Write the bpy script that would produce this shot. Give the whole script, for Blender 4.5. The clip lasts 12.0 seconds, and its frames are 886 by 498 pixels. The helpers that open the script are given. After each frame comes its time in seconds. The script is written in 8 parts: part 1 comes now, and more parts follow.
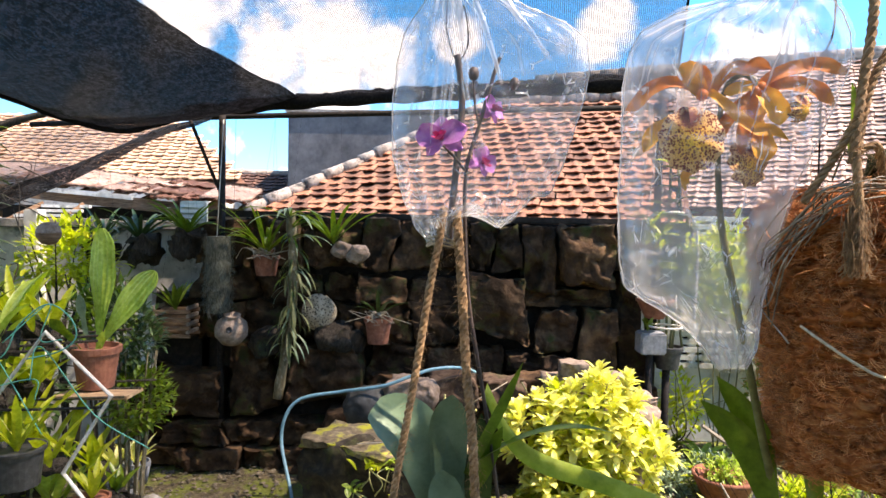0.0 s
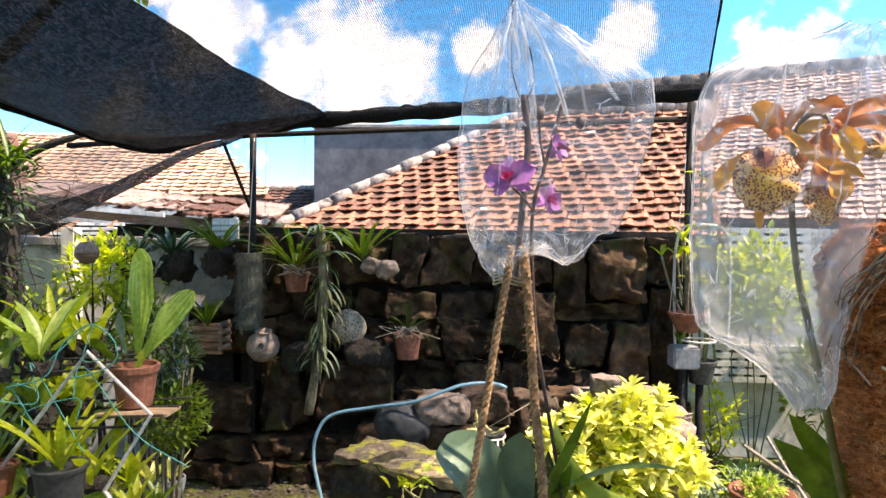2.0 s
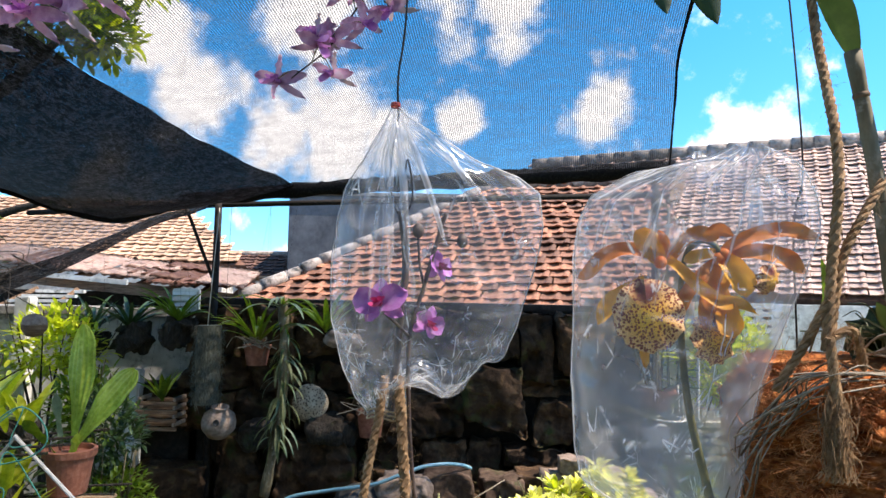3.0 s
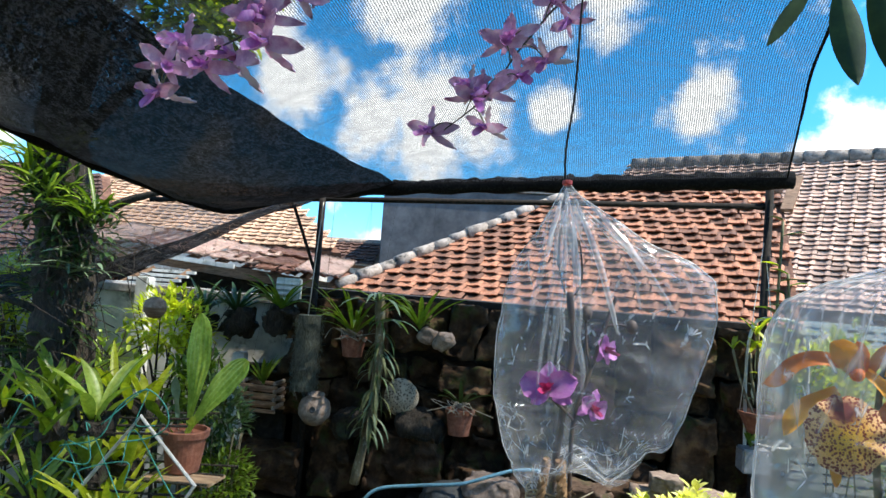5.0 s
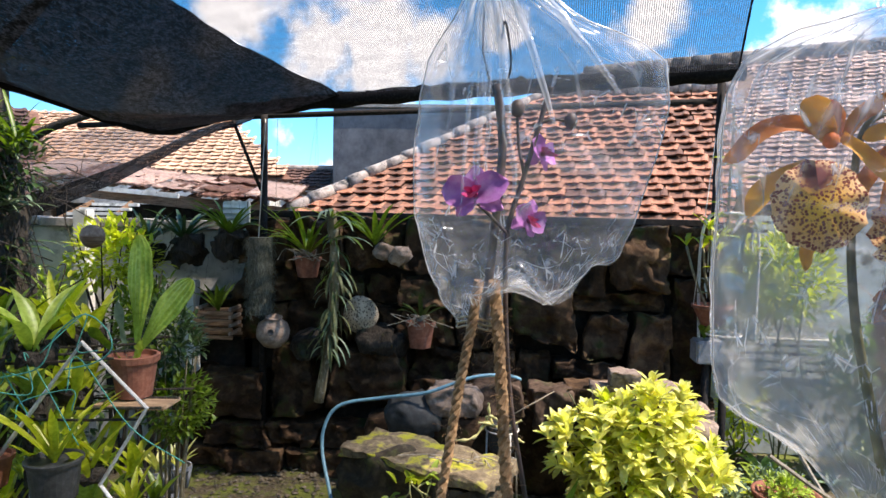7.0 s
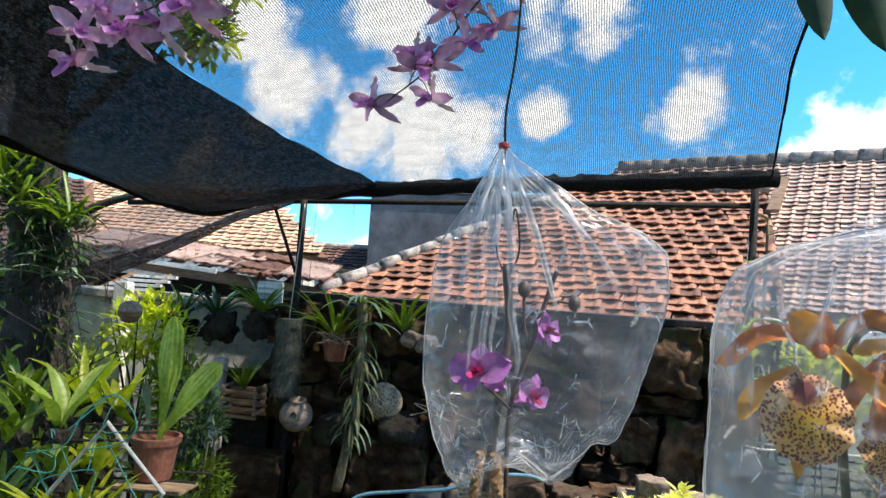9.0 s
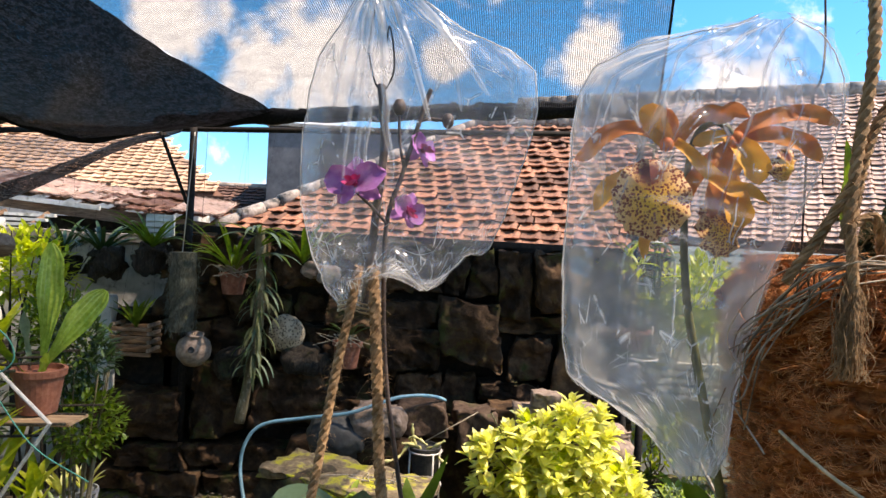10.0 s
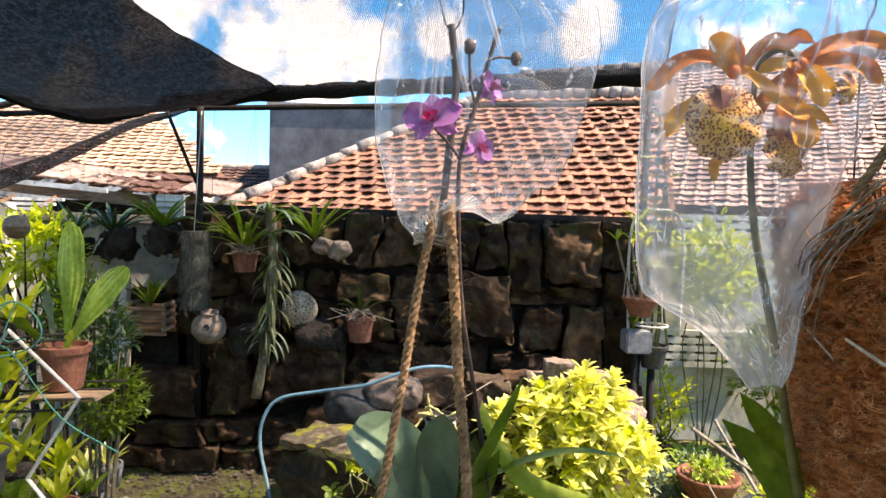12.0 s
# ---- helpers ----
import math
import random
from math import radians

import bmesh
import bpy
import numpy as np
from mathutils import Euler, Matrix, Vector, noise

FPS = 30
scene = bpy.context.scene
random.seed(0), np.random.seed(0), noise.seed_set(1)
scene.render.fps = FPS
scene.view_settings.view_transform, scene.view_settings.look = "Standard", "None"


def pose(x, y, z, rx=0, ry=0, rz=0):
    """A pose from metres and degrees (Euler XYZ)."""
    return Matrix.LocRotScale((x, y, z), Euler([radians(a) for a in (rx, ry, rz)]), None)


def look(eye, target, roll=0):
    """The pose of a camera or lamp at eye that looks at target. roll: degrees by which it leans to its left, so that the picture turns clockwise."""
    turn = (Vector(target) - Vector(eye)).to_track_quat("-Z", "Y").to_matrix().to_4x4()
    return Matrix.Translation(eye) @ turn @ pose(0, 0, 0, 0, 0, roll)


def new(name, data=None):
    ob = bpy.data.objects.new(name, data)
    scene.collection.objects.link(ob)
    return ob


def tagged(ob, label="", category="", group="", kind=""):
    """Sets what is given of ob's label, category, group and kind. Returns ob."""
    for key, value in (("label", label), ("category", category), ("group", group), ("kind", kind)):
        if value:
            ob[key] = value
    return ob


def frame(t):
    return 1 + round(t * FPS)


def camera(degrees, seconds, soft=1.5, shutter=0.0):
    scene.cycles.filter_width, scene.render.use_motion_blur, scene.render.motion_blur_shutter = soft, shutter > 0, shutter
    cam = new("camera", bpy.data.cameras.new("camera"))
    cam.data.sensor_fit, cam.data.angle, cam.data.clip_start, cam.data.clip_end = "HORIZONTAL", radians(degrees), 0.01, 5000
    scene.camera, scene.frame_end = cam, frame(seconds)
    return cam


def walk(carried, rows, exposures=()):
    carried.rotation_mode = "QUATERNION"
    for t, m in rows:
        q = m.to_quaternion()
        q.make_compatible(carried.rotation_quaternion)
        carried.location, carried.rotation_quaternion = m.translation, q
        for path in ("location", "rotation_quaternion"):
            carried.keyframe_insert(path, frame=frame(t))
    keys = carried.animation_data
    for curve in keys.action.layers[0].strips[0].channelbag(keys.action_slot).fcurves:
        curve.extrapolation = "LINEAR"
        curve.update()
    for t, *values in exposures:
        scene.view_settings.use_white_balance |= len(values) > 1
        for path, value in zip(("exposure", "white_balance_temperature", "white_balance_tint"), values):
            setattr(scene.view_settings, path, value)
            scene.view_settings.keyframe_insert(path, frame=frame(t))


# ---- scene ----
cam = camera(68.6, 12.0)
PATH = [
    (0, (0.055, 0.018, 1.931), (0.032, 2.016, 1.844), 1.3),
    (0.5, (0.076, 0.037, 1.904), (0.207, 2.026, 1.744), 1.8),
    (1, (0.067, 0.045, 1.893), (0.183, 2.034, 1.723), 2.3),
    (1.5, (0.025, 0.016, 1.913), (0.064, 2.01, 1.765), 0.9),
    (2, (0.005, 0.013, 1.961), (-0.087, 2.01, 1.906), 0.7),
    (2.5, (0.082, 0.033, 2.028), (-0.017, 2.026, 2.17), 1.0),
    (2.7, (0.114, 0.078, 2.026), (0.088, 2.072, 2.173), 1.5),
    (4.5, (0.091, 0.066, 2.053), (-0.182, 2.044, 2.159), 0.7),
    (5, (0.026, 0.064, 2.113), (-0.271, 2.04, 2.211), 4.5),
    (5.5, (0.023, 0.044, 2.132), (-0.407, 1.982, 2.379), 3.1),
    (6, (-0.009, 0.04, 2.207), (-0.423, 1.977, 2.49), 5.0),
    (6.5, (0.041, 0.083, 2.083), (-0.217, 2.065, 2.147), 3.2),
    (7, (0.061, 0.174, 2.004), (-0.102, 2.163, 1.886), 1.3),
    (7.2, (0.059, 0.198, 2.014), (-0.172, 2.182, 1.914), 0.2),
    (8.8, (0.054, 0.115, 2.128), (-0.318, 2.071, 2.326), 4.5),
    (9, (0.081, 0.143, 2.088), (-0.192, 2.121, 2.207), 4.1),
    (9.5, (0.102, 0.156, 2.008), (-0.011, 2.153, 1.989), 2.2),
    (10, (0.114, 0.138, 1.974), (0.143, 2.137, 1.942), 3.1),
    (10.5, (0.131, 0.114, 1.95), (0.264, 2.109, 1.894), 3.0),
    (11, (0.134, 0.104, 1.963), (0.29, 2.098, 1.914), 3.5),
    (11.5, (0.086, 0.106, 1.938), (0.16, 2.102, 1.834), 2.0),
    (12, (0.047, 0.109, 1.929), (0.077, 2.107, 1.832), 1.7),
]
EXPOSURES = [(0, 1.43, 7470, 21), (1, 1.80, 7720, 21), (1.7, 1.76, 7720, 21), (2.3, 1.24, 7250, 19), (4.5, 0.91, 6450, 8), (5.5, 0.94, 6300, 6), (6.6, 1.01, 6350, 8), (7, 1.00, 6750, 17), (9, 0.92, 6600, 9), (9.6, 0.90, 7200, 18), (10.5, 1.15, 7600, 19), (11, 1.29, 7600, 19), (12, 1.42, 7800, 20)]
walk(cam, [(t, look(eye, target, roll)) for t, eye, target, roll in PATH], EXPOSURES)

# ---- sky and sun ----
SUN = Vector((0.52, -0.10, 0.85)).normalized()
world = bpy.data.worlds.new("world")
scene.world = world
world.use_nodes = True
wn, wl = world.node_tree.nodes, world.node_tree.links
wn.clear()
sky = wn.new("ShaderNodeTexSky")
sky.sky_type, sky.sun_disc = "NISHITA", False
sky.sun_elevation = math.asin(SUN.z)
sky.sun_rotation = math.atan2(SUN.x, SUN.y)
sky.air_density, sky.dust_density, sky.ozone_density = 1.0, 0.3, 2.5
SKY_STRENGTH, CLOUD_STRENGTH = 0.15, 1.0
lift, haze_free = wn.new("ShaderNodeVectorMath"), wn.new("ShaderNodeTexCoord")
lift.operation = "ADD"
lift.inputs[1].default_value = (0.0, 0.0, 0.10)
wl.new(haze_free.outputs["Generated"], lift.inputs[0])
level = wn.new("ShaderNodeVectorMath")
level.operation = "NORMALIZE"
wl.new(lift.outputs[0], level.inputs[0])
wl.new(level.outputs[0], sky.inputs["Vector"])
back = wn.new("ShaderNodeBackground")
back.inputs["Strength"].default_value = SKY_STRENGTH
deep = wn.new("ShaderNodeHueSaturation")
deep.inputs["Hue"].default_value, deep.inputs["Saturation"].default_value, deep.inputs["Value"].default_value = 0.492, 1.4, 1.3
wl.new(sky.outputs["Color"], deep.inputs["Color"])
wl.new(deep.outputs["Color"], back.inputs["Color"])
white = wn.new("ShaderNodeBackground")
white.inputs["Color"].default_value = (1.0, 1.0, 1.0, 1)
white.inputs["Strength"].default_value = CLOUD_STRENGTH
coord = wn.new("ShaderNodeTexCoord")


def wmath(op, a, b=0.0, clamp=False):
    n = wn.new("ShaderNodeMath")
    n.operation, n.use_clamp = op, clamp
    for k, v in ((0, a), (1, b)):
        if isinstance(v, (int, float)):
            n.inputs[k].default_value = v
        else:
            wl.new(v, n.inputs[k])
    return n.outputs[0]


# cumulus heaps: the way to each one's middle, and its reach
CLOUDS = [((-0.178, 0.953, 0.245), 0.125), ((-0.255, 0.935, 0.225), 0.095), ((-0.105, 0.962, 0.235), 0.08), ((-0.366, 0.887, 0.27), 0.10),
          ((-0.41, 0.845, 0.35), 0.09), ((0.218, 0.935, 0.281), 0.055), ((-0.21, 0.894, 0.401), 0.10), ((0.007, 0.962, 0.263), 0.05),
          ((0.06, 0.88, 0.47), 0.17), ((-0.463, 0.885, 0.06), 0.13), ((-0.25, 0.96, 0.03), 0.05), ((0.40, 0.90, 0.16), 0.14), ((0.72, 0.65, 0.25), 0.2),
          ((-0.78, 0.61, 0.15), 0.25), ((-0.12, 0.72, 0.70), 0.25), ((0.6, -0.6, 0.4), 0.35), ((-0.7, -0.4, 0.5), 0.4), ((0.1, -0.95, 0.2), 0.3), ((0.95, 0.1, 0.25), 0.25)]
heap = 0.0
for middle, reach in CLOUDS:
    d = wn.new("ShaderNodeVectorMath")
    d.operation = "DISTANCE"
    wl.new(coord.outputs["Generated"], d.inputs[0])
    d.inputs[1].default_value = Vector(middle).normalized()
    heap = wmath("MAXIMUM", wmath("SUBTRACT", 1.0, wmath("DIVIDE", d.outputs["Value"], reach)), heap)
heap = wmath("MAXIMUM", heap, -0.35)
puffs = wn.new("ShaderNodeTexNoise")
puffs.inputs["Scale"].default_value, puffs.inputs["Detail"].default_value, puffs.inputs["Roughness"].default_value = 11.0, 8.0, 0.62
wl.new(coord.outputs["Generated"], puffs.inputs["Vector"])
cover = wn.new("ShaderNodeMapRange")
cover.interpolation_type = "SMOOTHSTEP"
wl.new(wmath("ADD", heap, wmath("MULTIPLY", wmath("SUBTRACT", puffs.outputs["Fac"], 0.5), 2.2)), cover.inputs["Value"])
cover.inputs["From Min"].default_value, cover.inputs["From Max"].default_value = 0.12, 0.62
mixer, wout = wn.new("ShaderNodeMixShader"), wn.new("ShaderNodeOutputWorld")
wl.new(cover.outputs["Result"], mixer.inputs["Fac"])
wl.new(back.outputs[0], mixer.inputs[1])
wl.new(white.outputs[0], mixer.inputs[2])
wl.new(mixer.outputs[0], wout.inputs["Surface"])
sun = new("sun", bpy.data.lights.new("sun", "SUN"))
sun.data.energy, sun.data.angle, sun.data.color = 4.6, radians(0.6), (1.0, 0.93, 0.82)
sun.matrix_world = look(SUN * 60, (0, 0, 0))

# ---- materials ----


def shader(name):
    m = bpy.data.materials.new(name)
    m.use_nodes = True
    return m, m.node_tree.nodes, m.node_tree.links, m.node_tree.nodes["Principled BSDF"]


def noise_of(nodes, links, scale, detail=6.0, rough=0.6, stretch=(1, 1, 1), source="Object"):
    c, mp, t = nodes.new("ShaderNodeTexCoord"), nodes.new("ShaderNodeMapping"), nodes.new("ShaderNodeTexNoise")
    mp.inputs["Scale"].default_value = stretch
    links.new(c.outputs[source], mp.inputs["Vector"])
    links.new(mp.outputs["Vector"], t.inputs["Vector"])
    t.inputs["Scale"].default_value, t.inputs["Detail"].default_value, t.inputs["Roughness"].default_value = scale, detail, rough
    return t.outputs["Fac"]


def ramp_of(nodes, links, fac, stops):
    r = nodes.new("ShaderNodeValToRGB")
    e = r.color_ramp.elements
    while len(e) < len(stops):
        e.new(0.5)
    for k, (at, col) in enumerate(stops):
        e[k].position, e[k].color = at, (*col, 1)
    links.new(fac, r.inputs["Fac"])
    return r.outputs["Color"]


def mixed(nodes, links, fac, a, b, kind="MIX"):
    n = nodes.new("ShaderNodeMix")
    n.data_type, n.blend_type = "RGBA", kind
    for k, v in ((0, fac), (6, a), (7, b)):
        if isinstance(v, (int, float)):
            n.inputs[k].default_value = v
        elif isinstance(v, tuple):
            n.inputs[k].default_value = (*v, 1)
        else:
            links.new(v, n.inputs[k])
    return n.outputs[2]


def surface(name, dark, mid, light, scale=18.0, big=2.2, rough=0.8, bump=0.4, depth=0.01, stretch=(1, 1, 1), vary=0.25, patch=None, patch_at=0.58, patch_scale=4.0, metal=0.0, per="object", glow=0.0, pass_light=0.0, gloss=0.5):
    """A worn surface: fine grain, broad stains, relief, a tone of its own for each piece; patch: moss, lichen or rust in blotches."""
    m, n, l, p = shader(name)
    fine = noise_of(n, l, scale, 8, 0.65, stretch)
    col = ramp_of(n, l, fine, [(0.28, dark), (0.5, mid), (0.74, light)])
    broad = ramp_of(n, l, noise_of(n, l, big, 4, 0.6), [(0.3, (0.6, 0.58, 0.55)), (0.65, (1.12, 1.1, 1.08))])
    col = mixed(n, l, 0.8, col, broad, "MULTIPLY")
    if vary:
        info = n.new("ShaderNodeObjectInfo") if per == "object" else n.new("ShaderNodeNewGeometry")
        tone = ramp_of(n, l, info.outputs["Random" if per == "object" else "Random Per Island"], [(0.0, (1 - vary,) * 3), (0.55, (1.0, 1.0, 1.0)), (1.0, (1 + vary * 0.7, 1 + vary * 0.6, 1 + vary * 0.5))])
        col = mixed(n, l, 1.0, col, tone, "MULTIPLY")
    if patch:
        spot = ramp_of(n, l, noise_of(n, l, patch_scale, 7, 0.7), [(patch_at, (0, 0, 0)), (patch_at + 0.1, (1, 1, 1))])
        col = mixed(n, l, spot, col, patch)
    l.new(col, p.inputs["Base Color"])
    p.inputs["Roughness"].default_value, p.inputs["Metallic"].default_value = rough, metal
    p.inputs["Specular IOR Level"].default_value = gloss
    if bump:
        b = n.new("ShaderNodeBump")
        b.inputs["Strength"].default_value, b.inputs["Distance"].default_value = bump, depth
        l.new(fine, b.inputs["Height"])
        l.new(b.outputs["Normal"], p.inputs["Normal"])
    if pass_light:
        out = [k for k in n if k.type == "OUTPUT_MATERIAL"][0]
        tr, mx = n.new("ShaderNodeBsdfTranslucent"), n.new("ShaderNodeMixShader")
        l.new(mixed(n, l, 1.0, col, (1.35, 1.5, 0.7) if pass_light > 0.3 else (1.1, 1.05, 1.0), "MULTIPLY"), tr.inputs["Color"])
        mx.inputs["Fac"].default_value = pass_light
        l.new(p.outputs[0], mx.inputs[1])
        l.new(tr.outputs[0], mx.inputs[2])
        l.new(mx.outputs[0], out.inputs["Surface"])
    return m


def leaf_material(name, dark, mid, light, pass_light=0.35, rough=0.38, streak=40.0):
    return surface(name, dark, mid, light, scale=streak, big=6, rough=rough, bump=0.15, depth=0.003, vary=0.35, per="island", pass_light=pass_light)


def net_material(name, cover, period=0.010, ripple=0.55, tint=(0.012, 0.013, 0.016), along="X", knit=260.0, open_work=0.9, dust=0.0):
    """Knitted shade cloth: dark threads in rows, with gaps between that let light through."""
    m, n, l, p = shader(name)
    out = [k for k in n if k.type == "OUTPUT_MATERIAL"][0]
    c, w = n.new("ShaderNodeUVMap"), n.new("ShaderNodeTexWave")
    l.new(c.outputs["UV"], w.inputs["Vector"])
    w.wave_type, w.bands_direction, w.wave_profile = "BANDS", along, "SIN"
    w.inputs["Scale"].default_value = 2 * math.pi / 20 / period
    w.inputs["Distortion"].default_value, w.inputs["Detail"].default_value, w.inputs["Detail Scale"].default_value = 1.6, 3.0, 3.0
    weave = n.new("ShaderNodeTexNoise")
    weave.inputs["Scale"].default_value, weave.inputs["Detail"].default_value = knit, 3.0
    l.new(c.outputs["UV"], weave.inputs["Vector"])
    broad = n.new("ShaderNodeTexNoise")
    broad.inputs["Scale"].default_value, broad.inputs["Detail"].default_value = 7.0, 5.0
    l.new(c.outputs["UV"], broad.inputs["Vector"])

    def calc(op, a, b):
        k = n.new("ShaderNodeMath")
        k.operation = op
        for i, v in ((0, a), (1, b)):
            if isinstance(v, (int, float)):
                k.inputs[i].default_value = v
            else:
                l.new(v, k.inputs[i])
        return k.outputs[0]

    f = calc("ADD", cover - ripple / 2, calc("MULTIPLY", w.outputs["Fac"], ripple))
    f = calc("ADD", f, calc("MULTIPLY", calc("SUBTRACT", weave.outputs["Fac"], 0.5), open_work))
    f = calc("ADD", f, calc("MULTIPLY", calc("SUBTRACT", broad.outputs["Fac"], 0.5), 0.35))
    k = n.new("ShaderNodeClamp")
    l.new(f, k.inputs["Value"])
    # gleam: the cloth's patchy sheen, put into the base colour
    gleam = calc("MULTIPLY", calc("MULTIPLY", weave.outputs["Fac"], broad.outputs["Fac"]), calc("ADD", 0.6, calc("MULTIPLY", w.outputs["Fac"], 0.8)))
    if dust:
        mp, speck = n.new("ShaderNodeMapping"), n.new("ShaderNodeTexNoise")
        mp.inputs["Scale"].default_value = (1.0, 0.45, 1.0)
        l.new(c.outputs["UV"], mp.inputs["Vector"])
        l.new(mp.outputs["Vector"], speck.inputs["Vector"])
        speck.inputs["Scale"].default_value, speck.inputs["Detail"].default_value, speck.inputs["Roughness"].default_value = 34.0, 6.0, 0.8
        gleam = calc("ADD", gleam, calc("MULTIPLY", calc("SUBTRACT", speck.outputs["Fac"], 0.5), dust))
    l.new(ramp_of(n, l, gleam, [(0.2, tuple(0.6 * q for q in tint)), (0.3, tuple(3 * q for q in tint)), (0.4, tuple(13 * q for q in tint))]), p.inputs["Base Color"])
    p.inputs["Roughness"].default_value = 0.7
    p.inputs["Specular IOR Level"].default_value = 0.08
    tr, mx = n.new("ShaderNodeBsdfTransparent"), n.new("ShaderNodeMixShader")
    l.new(k.outputs[0], mx.inputs["Fac"])
    glow, thread = n.new("ShaderNodeBsdfTranslucent"), n.new("ShaderNodeMixShader")
    l.new(p.inputs["Base Color"].links[0].from_socket, glow.inputs["Color"])
    thread.inputs["Fac"].default_value = 0.12
    l.new(p.outputs[0], thread.inputs[1])
    l.new(glow.outputs[0], thread.inputs[2])
    l.new(tr.outputs[0], mx.inputs[1])
    l.new(thread.outputs[0], mx.inputs[2])
    l.new(mx.outputs[0], out.inputs["Surface"])
    return m


def film_material(name, haze=0.1, gloss_rough=0.13, streaks=0.85):
    """Thin clear plastic film: see-through, faintly milky, white along its creases; uv: metres round it, share of its height."""
    m, n, l, p = shader(name)
    out = [k for k in n if k.type == "OUTPUT_MATERIAL"][0]
    uv, sep = n.new("ShaderNodeUVMap"), n.new("ShaderNodeSeparateXYZ")
    l.new(uv.outputs["UV"], sep.inputs[0])

    def calc(op, a, b, clamp=False):
        k = n.new("ShaderNodeMath")
        k.operation, k.use_clamp = op, clamp
        for i, v in ((0, a), (1, b)):
            if isinstance(v, (int, float)):
                k.inputs[i].default_value = v
            else:
                l.new(v, k.inputs[i])
        return k.outputs[0]

    def crease(scale, stretch, thin, twist=0.0):
        """Straight sharp creases: the borders of stretched cells."""
        mp, t = n.new("ShaderNodeMapping"), n.new("ShaderNodeTexVoronoi")
        l.new(uv.outputs["UV"], mp.inputs["Vector"])
        mp.inputs["Rotation"].default_value = (0, 0, twist)
        mp.inputs["Scale"].default_value = (stretch[0], stretch[1] * 0.32, 1.0)
        t.feature = "DISTANCE_TO_EDGE"
        l.new(mp.outputs["Vector"], t.inputs["Vector"])
        t.inputs["Scale"].default_value = scale
        return calc("POWER", calc("SUBTRACT", 1.0, calc("DIVIDE", t.outputs["Distance"], thin), True), 1.5)

    def gate(value, lo, hi, a=0.0, b=1.0):
        g = n.new("ShaderNodeMapRange")
        g.inputs["From Min"].default_value, g.inputs["From Max"].default_value = lo, hi
        g.inputs["To Min"].default_value, g.inputs["To Max"].default_value = a, b
        l.new(value, g.inputs["Value"])
        return g.outputs["Result"]

    soft = noise_of(n, l, 16, 3, 0.5)
    patchy = noise_of(n, l, 15, 3, 0.55, (1.0, 1.0, 0.7))
    fine = noise_of(n, l, 40, 3, 0.6)
    # long pulls from the gathered top, short crackle at the tied foot, stray creases between
    pulls = calc("MULTIPLY", crease(34, (1.0, 0.10), 0.05), calc("MULTIPLY", gate(sep.outputs["Y"], 0.50, 0.95), gate(patchy, 0.44, 0.58)))
    foot = calc("MULTIPLY", calc("MAXIMUM", crease(46, (1.0, 0.5), 0.03, 0.5), crease(34, (0.6, 1.0), 0.022, -0.6)), calc("MULTIPLY", gate(sep.outputs["Y"], 0.36, 0.10), gate(fine, 0.46, 0.60)))
    stray = calc("MULTIPLY", calc("MAXIMUM", crease(30, (1.0, 0.35), 0.028, 0.25), crease(42, (0.8, 0.5), 0.03, -0.5)), gate(fine, 0.56, 0.66))
    lines = calc("MAXIMUM", calc("MAXIMUM", pulls, foot), stray)
    b = n.new("ShaderNodeBump")
    b.inputs["Strength"].default_value, b.inputs["Distance"].default_value = 0.6, 0.012
    l.new(calc("ADD", soft, calc("MULTIPLY", lines, 0.25)), b.inputs["Height"])
    gl, tp, df, tl = n.new("ShaderNodeBsdfGlossy"), n.new("ShaderNodeBsdfTransparent"), n.new("ShaderNodeBsdfDiffuse"), n.new("ShaderNodeBsdfTranslucent")
    gl.inputs["Roughness"].default_value = gloss_rough
    tp.inputs["Color"].default_value = (0.985, 0.985, 0.99, 1)
    df.inputs["Color"].default_value = tl.inputs["Color"].default_value = (0.94, 0.95, 0.96, 1)
    l.new(b.outputs["Normal"], gl.inputs["Normal"])
    milky = n.new("ShaderNodeMixShader")
    milky.inputs["Fac"].default_value = 0.5
    l.new(df.outputs[0], milky.inputs[1])
    l.new(tl.outputs[0], milky.inputs[2])
    body = n.new("ShaderNodeMixShader")
    cloudy = gate(patchy, 0.42, 0.72, haze, haze * 2.0)
    low = calc("ADD", cloudy, gate(sep.outputs["Y"], 0.30, 0.08, 0.0, 0.06))
    l.new(calc("ADD", low, calc("MULTIPLY", lines, streaks), True), body.inputs["Fac"])
    l.new(tp.outputs[0], body.inputs[1])
    l.new(milky.outputs[0], body.inputs[2])
    mx = n.new("ShaderNodeMixShader")
    mx.inputs["Fac"].default_value = 0.07
    l.new(body.outputs[0], mx.inputs[1])
    l.new(gl.outputs[0], mx.inputs[2])
    l.new(mx.outputs[0], out.inputs["Surface"])
    return m


def pitted(name):
    """Pale coral; its small pits are dark spots in the colour, for their shade."""
    m, n, l, p = shader(name)
    c, v = n.new("ShaderNodeTexCoord"), n.new("ShaderNodeTexVoronoi")
    l.new(c.outputs["Object"], v.inputs["Vector"])
    v.inputs["Scale"].default_value = 58.0
    pits = ramp_of(n, l, v.outputs["Distance"], [(0.22, (0.06, 0.045, 0.03)), (0.48, (0.44, 0.37, 0.27))])
    stain = ramp_of(n, l, noise_of(n, l, 9, 6), [(0.3, (0.55, 0.5, 0.44)), (0.6, (1.0, 1.0, 1.0))])
    l.new(mixed(n, l, 1.0, pits, stain, "MULTIPLY"), p.inputs["Base Color"])
    p.inputs["Roughness"].default_value = 0.95
    return m


